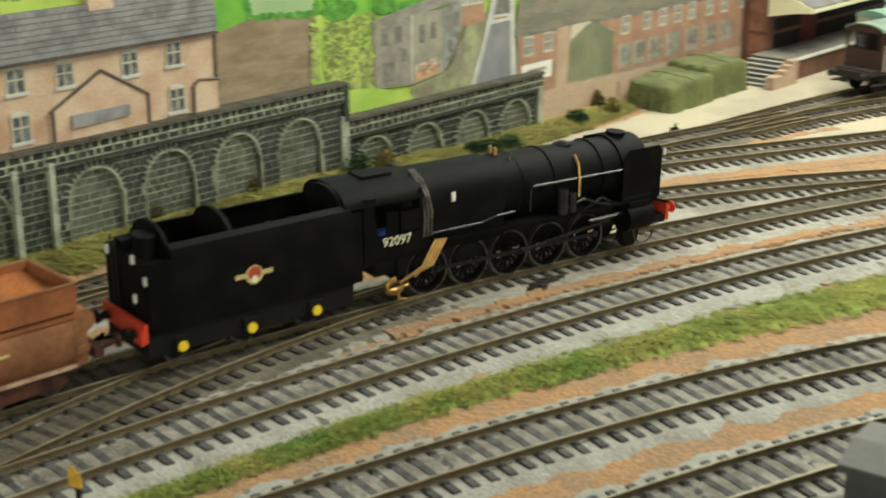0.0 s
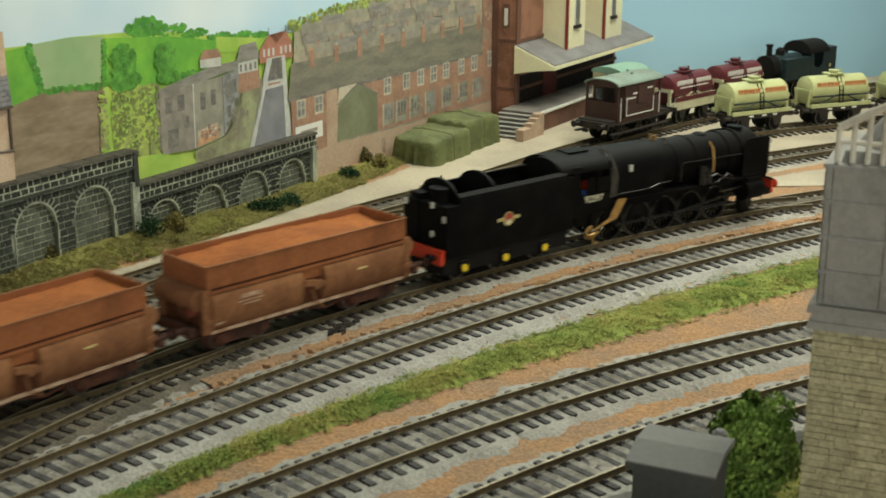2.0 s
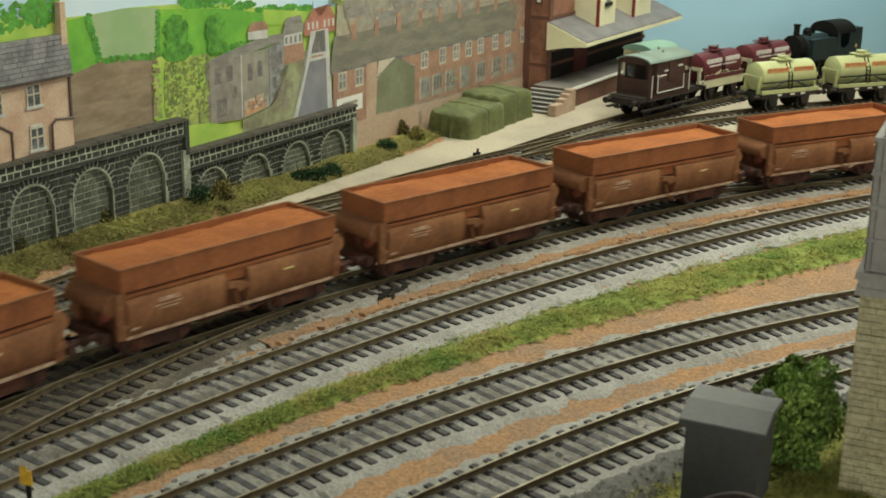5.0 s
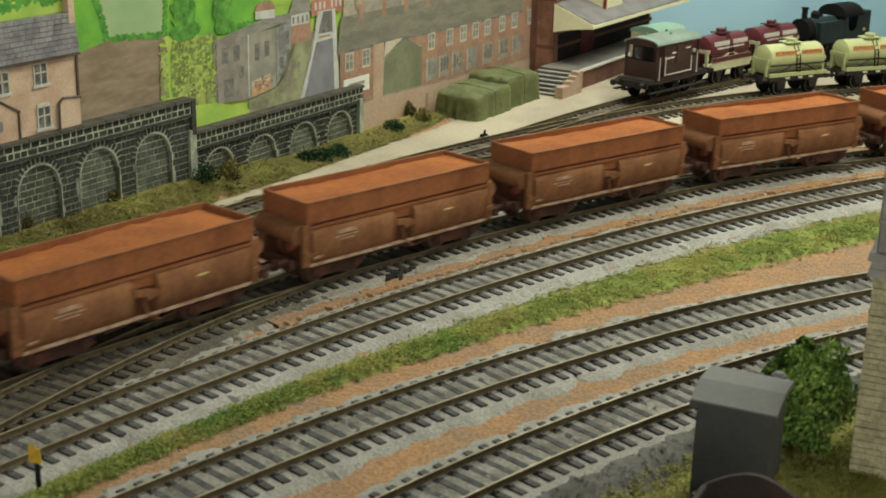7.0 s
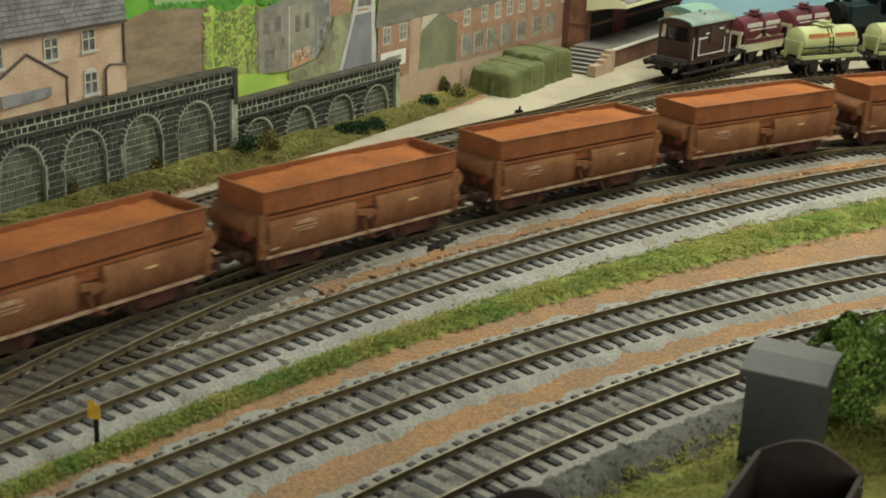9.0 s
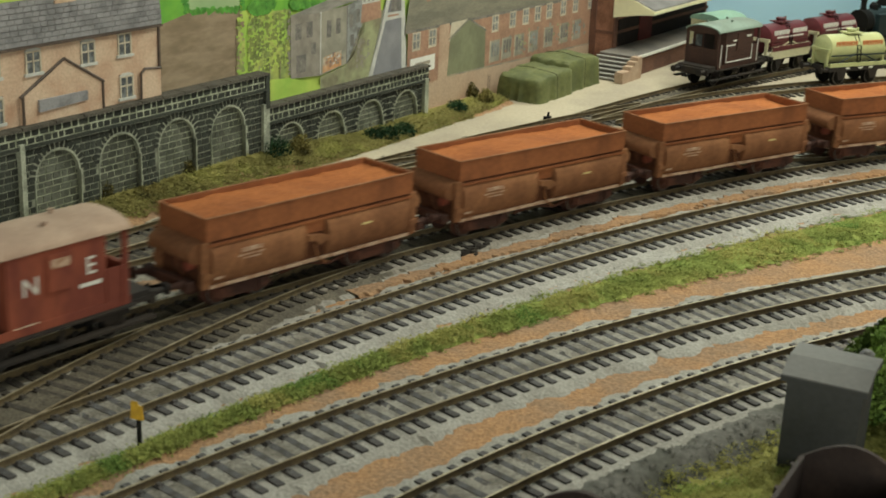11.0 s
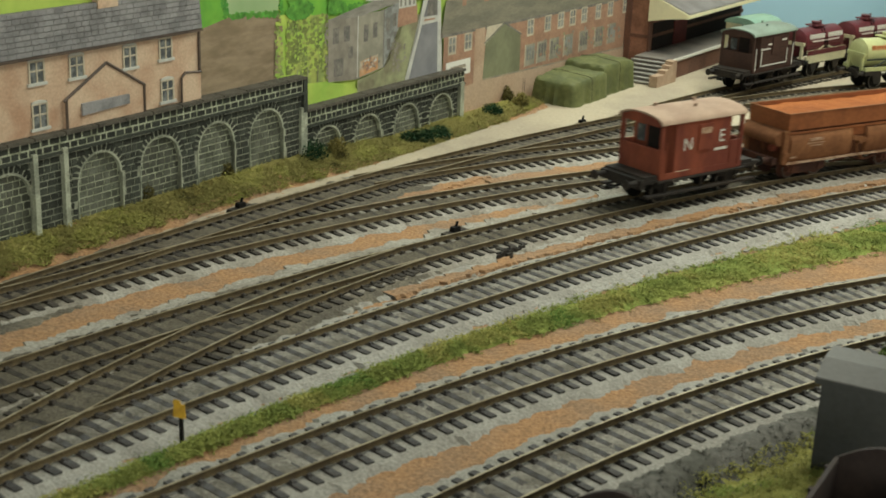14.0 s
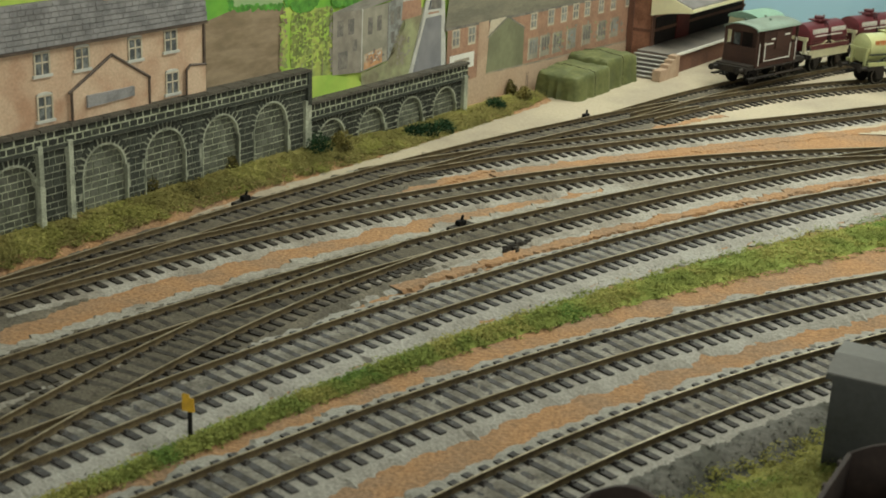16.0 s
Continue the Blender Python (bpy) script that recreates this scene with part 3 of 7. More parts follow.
def scenery():
    third, second = LINES["third"][0], LINES["second"][0]
    rnd = random.Random(5)
    # green strip between the second and third lines: its middle and half width change along it
    spots, dry, dark = [], [], []
    for k in range(5200):
        a = rnd.uniform(-330, 190)
        mid, half = np.interp(a, (-330, -230, -150, -60, 40, 120, 190), (-26.5, -27, -28.5, -34, -39, -41, -43)), np.interp(a, (-330, -230, -150, -60, 40, 120, 190), (3.0, 4.0, 6.0, 9.5, 13.5, 15.5, 17))
        o = mid + max(-1.15, min(1.15, rnd.gauss(0, 0.5))) * half
        x, y, _ = second.place(a + 40, o)
        p = (x, y, -4.4 + 2.2 * max(0, 1 - abs(o - mid) / half) * (0.7 + 0.6 * noise.noise((x / 15, y / 15, 2))))
        g = noise.noise((x / 28, y / 28, 7.3)) + 0.5 * noise.noise((x / 9, y / 9, 1.1))
        (dark if g > 0.33 else dry if g < -0.24 else spots).append(p)
    # soil-coloured turf mats under the foam
    bm = B()
    rows = []
    for a in np.arange(-330, 190, 4.0):
        mid, half = np.interp(a, (-330, -230, -150, -60, 40, 120, 190), (-26.5, -27, -28.5, -34, -39, -41, -43)), np.interp(a, (-330, -230, -150, -60, 40, 120, 190), (2.6, 3.6, 5.5, 8.5, 12.0, 14, 15.5))
        row = []
        for c in range(7):
            f = c / 3 - 1
            x, y, _ = second.place(a + 40, mid + f * half * (1 + 0.25 * noise.noise((a / 7, f, 0))))
            row.append(bm.verts.new((x, y, -4.6 + 1.9 * (1 - f * f))))
        rows.append(row)
    for r0, r1 in zip(rows, rows[1:]):
        for c in range(6):
            bm.faces.new((r0[c], r1[c], r1[c + 1], r0[c + 1]))
    tagged(part("turf_mat", bm, "grass"), "green turf mat between the running lines", "grass", kind="structure")
    turf("grass_strip", spots, "grass", "green foam grass strip between the running lines", seed=1)
    turf("grass_strip", dry, "grass_yellow", "yellowish foam grass strip between the running lines", seed=2)
    turf("grass_strip", dark, "grass_deep", "bright green foam tufts between the running lines", seed=3)
    ribbon("ballast_shoulder", second, -300, 330, -26, -19, -4.0, "ballast", "grey ballast shoulder with ragged edge", "ballast", 2.5, seed=31)
    # bank at the foot of the stone wall
    bank, bank2, bank3 = [], [], []
    for k in range(6500):
        s = rnd.uniform(-330, 212)
        wide = np.interp(s, (-330, -200, -60, 60, 150, 212), (15, 14, 15, 20, 20, 14))
        n = 6 + (wide + 3 * noise.noise((s / 9, 2, 2))) * rnd.random() ** 0.8
        x, y, _ = wp(s, n)
        g = noise.noise((x / 16, y / 16, 3.3)) + 0.4 * noise.noise((x / 6, y / 6, 3.3))
        (bank2 if g > 0.22 else bank3 if g < -0.42 else bank).append((x, y, height(x, y) + 0.2))
    turf("bank_grass", bank, "grass_dry", "olive foam grass on the bank below the stone wall", (0.8, 2.2), 4)
    turf("bank_grass", bank2, "grass_yellow", "yellowish foam grass on the bank below the stone wall", (0.8, 2.4), 5)
    turf("bank_grass", bank3, "bush_brown", "brown straggly weeds on the bank below the stone wall", (0.8, 2.4), 6)
    bm = B()
    rows = []
    for s in np.arange(-330, 214, 5.0):
        wide = float(np.interp(s, (-330, -200, -60, 60, 150, 212), (14, 13, 14, 18, 18, 12)))
        row = []
        for c in range(6):
            x, y, _ = wp(s, 4 + wide * c / 5 + (2 * noise.noise((s / 8, 4, 4)) if c == 5 else 0))
            row.append(bm.verts.new((x, y, height(x, y) + (0.35 if c < 5 else -0.6))))
        rows.append(row)
    for r0, r1 in zip(rows, rows[1:]):
        for c in range(5):
            bm.faces.new((r0[c], r1[c], r1[c + 1], r0[c + 1]))
    tagged(part("turf_mat", bm, "grass_dry"), "olive turf mat on the bank below the wall", "grass", kind="structure")
    # low yellow-green ground in front of the front line
    low, low2 = [], []
    fourth = LINES["fourth"][0]
    for k in range(5600):
        a, o = rnd.uniform(-330, 120), -26 - 52 * rnd.random() ** 0.95
        x, y, _ = fourth.place(a, o)
        g = noise.noise((x / 14, y / 14, 8.1))
        (low2 if g < -0.3 else low).append((x, y, height(x, y) + 1.3))
    ribbon("edge_bank", fourth, -330, 300, -40, -12.0, -3.75, "rail_wall_grey", "dark grey cindery edge of the front line", "bank", 1.5, True, seed=51)
    ribbon("turf_mat", fourth, -330, 160, -95, -27.5, -3.2, "grass_yellow", "yellow-green turf mat below the front line", "grass", 2.5, True, seed=52)
    cinder = []
    for k in range(1500):
        a, o = rnd.uniform(-330, 200), rnd.uniform(-40, -18)
        x, y, _ = fourth.place(a, o)
        cinder.append((x, y, height(x, y) + 0.9))
    turf("edge_cinders", cinder, "rail_wall_grey", "loose grey cinders on the front line's edge", (0.7, 1.8), 9, 8)
    turf("low_grass", low, "grass_yellow", "yellow-green foam grass below the front line's edge", (0.9, 2.4), 7)
    turf("low_grass", low2, "grass", "green foam weeds below the front line's edge", (0.9, 2.6), 8)


def yard():
    loop = LINES["loop"][0]
    bm = B()
    # sandy yard: a sheet from the back of the loop line to the shed and along the sidings
    rows = []
    ss = np.arange(-122, 1300, 6.0)
    for s in ss:
        row = []
        n0 = float(np.interp(s, (-215, -150, -60, 60, 150, 205, 240, 1300), (30, 24, 22, 24.5, 24, 26, 3, 3))) + 1.6 * noise.noise((s / 8, 1, 1))
        far = float(np.interp(s, (-215, -100, 0, 100, 200, 300, 420, 1300), (31, 32, 46, 60, 120, 260, 380, 700)))
        for c in range(13):
            x, y, _ = wp(s, n0 + (far - n0) * c / 12)
            row.append(bm.verts.new((x, y, max(-4.05, height(x, y) + 0.45) - (0.7 if c == 0 else 0) + 0.1 * noise.noise((x / 3, y / 3, 2)))))
        rows.append(row)
    for r0, r1 in zip(rows, rows[1:]):
        for c in range(12):
            bm.faces.new((r0[c], r1[c], r1[c + 1], r0[c + 1]))
    tagged(part("yard_surface", bm, "cream_path"), "pale sandy surface of the goods yard and lineside path", "yard", kind="structure")
    # brown and grey strips in front of the yard
    inner = LINES["inner"][0]
    ribbon("ballast_strip", LINES["yard_lead"][0], 60, 700, -31, -20, -3.9, "rust_ballast", "rusty brown ballast strip along the yard lead", "ballast", 2.0, seed=40)
    ribbon("ballast_strip", LINES["loop"][0], -260, 230, -25, -16, -3.95, "ballast_dark", "oily grey ballast beside the loop line", "ballast", 2.0, seed=44)
    ribbon("ballast_strip", MAIN, -330, 120, 15, 25, -3.98, "ballast_dirty", "dirty grey ballast shoulder of the running line", "ballast", 4.0, seed=41)
    ribbon("oily_ballast", MAIN, -330, -62, -19.5, 19.5, -2.86, "ballast_dark", "dark oily ballast round the turnout of the running line", "ballast", 2.4, seed=48)
    ribbon("ballast_streak", MAIN, -90, 640, -28, -20.5, -3.35, "rust_ballast", "rusty streak along the ballast shoulder", "ballast", 3.0, seed=46)
    ribbon("ballast_streak", LINES["loop"][0], -120, 330, -27, -20, -3.80, "rust_ballast", "rusty streak beside the loop line", "ballast", 3.0, seed=47)
    ribbon("ballast_strip", MAIN, -120, 640, -27, -12, -3.86, "ballast", "clean grey ballast shoulder of the running line", "ballast", 2.2, seed=42)


def foam_bush(name, x, y, z, r, mat, label, count=320, flat_=0.9, leaf=0.9, seed=0):
    ob = part(name, clump_mesh(name, mat, r, count, seed, flat_, leaf), mat)
    ob.matrix_world = at(x, y, z)
    return tagged(ob, label, "bush", "bushes along the wall")


def bushes():
    for i, (x, y, r, m) in enumerate(((-64, 628, 7.5, "bush"), (-11, 695, 6.5, "bush"), (-2, 706, 6.5, "bush"), (-18, 690, 5, "bush"), (28, 765, 6.0, "bush"), (-52, 640, 6, "bush_brown"), (14, 785, 8, "bush_brown"), (12, 775, 6, "bush_brown"), (37, 797, 5.5, "bush_brown"), (46, 790, 5.5, "bush_brown"), (-100, 583, 5, "bush_brown"), (-128, 540, 5, "bush_brown"))):
        lab = {"bush": "dark green foam bush at the foot of the wall", "bush_brown": "olive brown straggly foam bush by the wall"}[m]
        foam_bush("bush", x, y, height(x, y) - 0.5, r * (1.2 if m == "bush" else 1.0), m, lab, 1000, 0.95 if m == "bush" else 1.7, 0.75, i)


tracks()
scenery()
yard()
bushes()


# ---- the retaining wall of stone arches ----
def arch_inside(x, z, cx, hw, spring, top):
    if abs(x - cx) >= hw:
        return False
    return z < spring + (top - spring) * math.sqrt(max(0, 1 - ((x - cx) / hw) ** 2))


def stones(name, x0, x1, z0, z1, keep, mat, parent, row=3.1, wide=(3.0, 6.0), y=0.0, depth=0.7, gap=0.42, seed=0, label=""):
    """Courses of separate stone blocks on a mortar face; keep(x, z) tells which blocks are there."""
    rnd = random.Random(seed)
    bm = B()
    z = z0
    while z < z1 - 1.0:
        h = min(row * rnd.uniform(0.85, 1.15), z1 - z)
        x = x0 + rnd.uniform(-2, 0)
        while x < x1:
            w = rnd.uniform(*wide)
            a, b = max(x, x0), min(x + w, x1)
            if keep((a + b) / 2, z + h / 2):
                while b - a > 0.9 and not keep(a + 0.2, z + h / 2):
                    a += 0.3
                while b - a > 0.9 and not keep(b - 0.2, z + h / 2):
                    b -= 0.3
            if b - a > 0.9 and keep((a + b) / 2, z + h / 2):
                box(bm, a + gap / 2, b - gap / 2, y - depth * rnd.uniform(0.7, 1.25), y + 0.1, z + gap / 2, z + h - gap / 2)
            x += w
        z += h
    return tagged(part(name, bm, mat, parent, label, 30), kind="stuff")


def stone_wall(name, label, x0, x1, top, par, arches, spring, crown, hw, bottom, seed, face=6.0):
    arches = sorted(arches)
    w = thing(name, label, "wall", kind="structure", at=wall_frame() @ at(0, -face, 0))
    # backing of mortar with the arched recesses cut through
    bm = B()
    edges = [x0] + [v for cx in arches for v in (cx - hw, cx + hw)] + [x1]
    for a, b in zip(edges[0::2], edges[1::2]):
        if b > a:
            box(bm, a, b, 0, 4.5, bottom, top - 1.2)
    for cx in arches:
        n = 14
        poly = [(cx - hw, top - 1.2)] + [(cx - hw * math.cos(math.pi * i / n), spring + (crown - spring) * math.sin(math.pi * i / n)) for i in range(n + 1)] + [(cx + hw, top - 1.2)]
        prism(bm, poly, 0, 4.5, "y")
    part("wall_face", bm, "mortar_dark", w, "pale mortar behind the stone courses")
    bm = B()
    for cx in arches:
        n = 14
        poly = [(cx - hw - 0.5, bottom)] + [(cx - (hw + 0.5) * math.cos(math.pi * i / n), spring + (crown + 0.5 - spring) * math.sin(math.pi * i / n)) for i in range(n + 1)] + [(cx + hw + 0.5, bottom)]
        prism(bm, poly, 1.9, 3.4, "y")
    part("arch_infill", bm, "mortar", w, "pale mortar of the blocked arches")
    for i, cx in enumerate(arches):
        stones("infill_stone", cx - hw - 0.3, cx + hw + 0.3, bottom, crown + 1.0, lambda x, z, c=cx: arch_inside(x, z, c, hw + 2.5, spring, crown + 2.5), "stone_mid", w, 3.0, (2.8, 5.4), 2.0, 0.3, 0.5, seed * 20 + i, "pale grey stones that block the arch")
        # ring of wedge stones
        n = 17
        for k in range(n):
            t0, t1 = math.pi * (k + 0.19) / n, math.pi * (k + 0.81) / n
            q = []
            for t, e in ((t0, 0.2), (t1, 0.2), (t1, 3.2), (t0, 3.2)):
                q.append((cx - (hw + e) * math.cos(t), spring + (crown - spring + e) * math.sin(t)))
            part("arch_stone", prism(B(), q, -0.32, 0.2, "y"), "stone", w)
        bm = B()
        for k in range(20):
            q = [(cx - (hw + e) * math.cos(math.pi * (k + j) / 20), spring + (crown - spring + e) * math.sin(math.pi * (k + j) / 20)) for j, e in ((0, -0.75), (1, -0.75), (1, 0.2), (0, 0.2))]
            prism(bm, q, -0.2, 2.0, "y")
        part("arch_arris", bm, "pale_stone", w, "pale arris round the blocked arch")
        for sx in (-1, 1):
            bm = B()
            box(bm, cx + sx * (hw + 0.25) - 0.25, cx + sx * (hw + 0.25) + 0.25, -0.5, 2.0, bottom, spring)
            part("arch_jamb", bm, "pale_stone", w, "pale arris of the blocked arch")

    def body(x, z):
        return not any((z > spring + 0.5 and arch_inside(x, z, c, hw + 1.7, spring, crown + 1.7)) or (abs(x - c) < hw + 0.55 and z <= spring + 0.5) for c in arches)
    stones("wall_stone", x0, x1, bottom, par - 0.6, body, "stone", w, 3.1, (2.6, 5.4), 0.0, 0.28, 0.55, seed + 1, "dark weathered stone courses")
    # parapet courses: separate stones on pale mortar, under a coping
    part("parapet", box(B(), x0, x1, -1.0, 5.0, par, top - 1.0), "mortar", w, "pale mortar of the parapet")
    part("string_course", box(B(), x0, x1, -1.9, 4.0, par - 1.0, par + 0.35), "stone", w, "dark projecting string course")
    rnd = random.Random(seed + 2)
    rows_ = 2
    h = (top - 1.0 - par - 0.5) / rows_
    for r in range(rows_):
        x = x0 - (2.0 if r else 0)
        while x < x1 - 0.8:
            wd = rnd.uniform(3.2, 5.6)
            a, b = max(x, x0), min(x + wd, x1)
            if b - a > 0.8:
                z = par + 0.4 + r * h
                part("parapet_stone", box(B(), a + 0.42, b - 0.42, -1.0 - rnd.uniform(0.08, 0.2), -0.9, z + 0.36, z + h - 0.36), "stone", w)
            x += wd
    x = x0
    while x < x1:
        b = min(x + rnd.uniform(13, 18), x1)
        part("coping_stone", box(B(), x + 0.1, b - 0.1, -2.3, 5.5, top - 1.0 + rnd.uniform(-0.1, 0.1), top + 0.3, 0.3), "coping", w)
        x = b
    return w


tall = stone_wall("wall_tall", "dark stone retaining wall with blocked arches and parapet", -375, -5.5, 43.5, 36.0, [-33.4, -68.5, -104.2, -139.4, -187.5, -223, -258, -293, -329], 20.5, 32.0, 12.2, -2.0, 3)
for x0, x1 in ((-176.0, -173.4), (-160.6, -158.0)):
    part("pilaster", box(B(), x0, x1, -2.6, 0.5, -2, 37.5, 0.15), "pale_stone", tall, "pale dressed stone pilaster")
part("end_pier", box(B(), -7.6, -4.4, -1.9, 6.0, 26, 43.4, 0.2), "stone", tall, "dark stone end pier")
low = stone_wall("wall_low", "lower dark stone wall with four blocked arches", -5.0, 140, 26.8, 18.6, [13.5, 48.2, 84.0, 118.0], 5.0, 15.6, 11.6, -7.0, 7)
part("pilaster", box(B(), 134.5, 138.5, -2.6, 0.5, -7, 19.5, 0.15), "pale_stone", low, "pale dressed stone pilaster")
part("end_pier", box(B(), -9.5, -4.6, -2.0, 3.0, -6, 28.5, 0.15), "pale_stone", low, "pale stone pier where the wall steps down")


# ---- the painted backscene board ----
def backscene():
    bd = thing("backdrop", "painted backscene board with sky, fields and a town street", "backscene", kind="structure", at=wall_frame())
    part("board", box(B(), -900, 556, 0.0, 6.0, -8, 330), "sky", bd, "board painted as pale cloudy sky")
    part("board", box(B(), 545, 556, -0.4, 0.1, -8, 330), "sky_blue", bd, "board painted as clear blue sky")
    layer = [0]

    def paint(name, poly, mat, label=""):
        """A painted patch, a hair above those painted before it."""
        layer[0] += 1
        y = -0.45 - 0.002 * layer[0]
        bm = B()
        f = bm.faces.new([bm.verts.new((s, y, z)) for s, z in poly])
        bmesh.ops.triangulate(bm, faces=[f])
        return part(name, bm, mat, bd, label)

    def rect(name, s0, s1, z0, z1, mat, label=""):
        return paint(name, ((s0, z0), (s1, z0), (s1, z1), (s0, z1)), mat, label)

    def blob(name, cs, cz, rs, rz, mat, seed, label="", n=26):
        p = []
        for i in range(n):
            t = 2 * math.pi * i / n
            k = 1 + 0.28 * noise.noise((seed * 3.1, math.cos(t) * 1.7, math.sin(t) * 1.7)) + 0.14 * noise.noise((seed, math.cos(t) * 5, math.sin(t) * 5))
            p.append((cs + rs * k * math.cos(t), cz + rz * k * math.sin(t)))
        return paint(name, p, mat, label)

    def dabs(name, cs, cz, rs, rz, mats, count, size, seed, label=""):
        """Brush dabs of foliage or masonry inside an oval, one mesh for each tone."""
        rnd = random.Random(seed)
        for m in mats:
            layer[0] += 1
            y = -0.45 - 0.002 * layer[0]
            bm = B()
            for k in range(count // len(mats)):
                t, q = rnd.uniform(0, 2 * math.pi), math.sqrt(rnd.random())
                s, z = cs + rs * q * math.cos(t), cz + rz * q * math.sin(t)
                a, b, w = rnd.uniform(0.5, 1.2) * size, rnd.uniform(0.4, 0.9) * size, rnd.uniform(0, 3)
                bm.faces.new([bm.verts.new((s + a * math.cos(w + e) * r, y - 0.0001 * k, z + b * math.sin(w + e) * r)) for e, r in ((0, 1), (1.1, 0.8), (2.2, 1), (3.3, 0.8), (4.3, 1), (5.3, 0.75))])
            tagged(part(name, bm, m, bd, label), kind="stuff")
            layer[0] += 4

    # hills and fields
    sky_s, sky_z = (-420, -120, -66, -37, 0, 40, 60, 100, 132), (104, 103, 98, 99, 97, 93, 89, 84, 83)
    hills = [(-420, 0)] + [(s, float(np.interp(s, sky_s, sky_z)) + 0.8 * noise.noise((s / 12, 0, 1))) for s in range(-420, 133, 6)] + [(132, 0)]
    paint("painted_hills", hills, "field_lime", "painted bright green hills")
    for i, (s, z, a, b) in enumerate(((-150, 102, 30, 5), (-108, 102, 17, 6), (-86, 103, 10, 6.5), (12, 98, 13, 4.5), (30, 95, 12, 3), (48, 91.5, 10, 2), (66, 88, 9, 1.6), (84, 86.5, 9, 2.0), (100, 85, 7, 1.4))):
        dabs("painted_tree_line", s, z, a, b, ("paint_hedge", "paint_tree", "paint_hedge"), 90, 2.3 if b > 3 else 1.3, i, "painted far trees on the skyline")
    paint("painted_field", ((-78, 71), (-54, 77), (-61, 98), (-78, 97)), "field_green", "painted green meadow")
    paint("painted_field", ((-61, 98), (-54, 78), (-19, 75), (-15, 97), (-38, 99)), "field_pale", "painted pale green field")
    paint("painted_field", ((-17, 73), (62, 66), (64, 86), (30, 92), (-14, 96)), "field_green", "painted green meadow")
    paint("painted_field", ((64, 80), (100, 76), (102, 83), (64, 88)), "field_lime", "painted bright meadow")
    paint("painted_field", ((-76, 32), (-20, 32), (-18, 75), (-54, 77), (-76, 73)), "field_brown", "painted brown ploughed field")
    for k in range(4):
        dabs("painted_hedge", -57.5 + 0.4 * (1.5 - k) * 4, 80 + 5.4 * k, 1.6, 3.4, ("paint_tree", "paint_hedge"), 26, 1.3, 20 + k, "painted hedge")
        dabs("painted_hedge", -48 + 9 * k, 77.2 - 0.7 * k, 6, 1.3, ("paint_hedge", "paint_tree"), 34, 1.4, 30 + k, "painted hedge")
        dabs("painted_hedge", -16.6 + 0.4 * k, 78 + 5 * k, 1.3, 3.2, ("paint_tree", "paint_hedge"), 22, 1.2, 40 + k, "painted hedge")
    dabs("painted_verge", -72, 38, 12, 4, ("paint_shrub", "field_lime"), 50, 2.2, 48, "painted pale verge")
    paint("painted_lime_strip", ((-20, 36), (-8, 36), (-8, 74), (-18, 74)), "field_lime", "painted yellow-green bank")
    paint("painted_shrubbery", ((-12, 33), (19, 33), (19, 71), (-11, 72)), "paint_shrub", "painted yellow-green shrubbery")
    for k in range(9):
        dabs("painted_shrub", -6 + 10 * (k % 3), 48 + 9 * (k // 3), 6.5, 6, ("paint_shrub", "field_lime", "paint_leaf_shade"), 66, 1.5, 50 + k, "painted leafy shrubs")
    dabs("painted_bank_edge", -18.6, 56, 2.6, 18, ("field_lime", "field_brown", "paint_shrub"), 120, 1.5, 67, "painted ragged edge of the bank")
    dabs("painted_bank_edge", -10.5, 55, 2.4, 17, ("paint_shrub", "field_lime", "paint_leaf_shade"), 120, 1.5, 68, "painted ragged edge of the bank")
    dabs("painted_bank_edge", 18.6, 54, 1.6, 16, ("paint_shrub", "paint_leaf_shade", "paint_grey_wall"), 90, 1.3, 69, "painted ragged edge of the shrubbery")
    for s in (-5, 3, 11):
        rect("painted_trunk", s, s + 0.7, 36, 46, "paint_verge")
    for i, (s, z, a, b) in enumerate(((-4, 84, 8.5, 8), (-3, 75, 10, 4), (25, 82, 6.6, 8), (26, 73.5, 7, 2.6), (45, 71, 16, 2.2))):
        dabs("painted_tree", s, z, a, b, ("paint_tree", "paint_hedge", "paint_tree", "paint_tree"), 230, 1.7, 80 + i, "painted round green trees")
    paint("painted_lawn", ((-8, 20), (70, 20), (44, 29), (20, 36.5), (-8, 39)), "field_lime", "painted bright yellow-green lawn")
    # grey works building
    paint("painted_building", ((19.5, 36), (44, 34), (44, 67), (19, 68)), "paint_grey_wall", "painted grey works building")
    paint("painted_building", ((44, 34), (67, 37), (67, 68), (44, 67)), "paint_grey_roof", "painted grey works building, side")
    paint("painted_building", ((67, 37), (81, 45), (81, 71), (67, 68)), "paint_glass", "painted shop fronts")
    paint("painted_roof", ((18, 67.5), (44, 66.5), (82, 70.5), (80, 74), (60, 74), (40, 71)), "paint_slate", "painted grey roof")
    rect("painted_corner", 43.6, 44.4, 35, 67, "paint_kerb")
    rect("painted_corner", 66.5, 67.2, 38, 68, "paint_dark_window")
    for s, z, w, h in ((23, 55, 5, 8), (32, 55, 5, 8), (24, 38, 8, 9), (36, 46, 4, 6), (49, 53, 4, 9), (57, 54, 4, 8), (69, 56, 3, 7), (75, 58, 3, 7), (70, 46, 3, 6), (76, 49, 3, 6)):
        rect("painted_window", s, s + w, z, z + h, "paint_dark_window")
    paint("painted_poster", ((46, 35), (62, 37), (62, 45), (46, 43)), "paint_orange", "painted orange poster wall")
    dabs("painted_detail", 55, 41, 8, 3.5, ("paint_kerb", "paint_dark_window", "paint_red_brick"), 36, 1.2, 62)
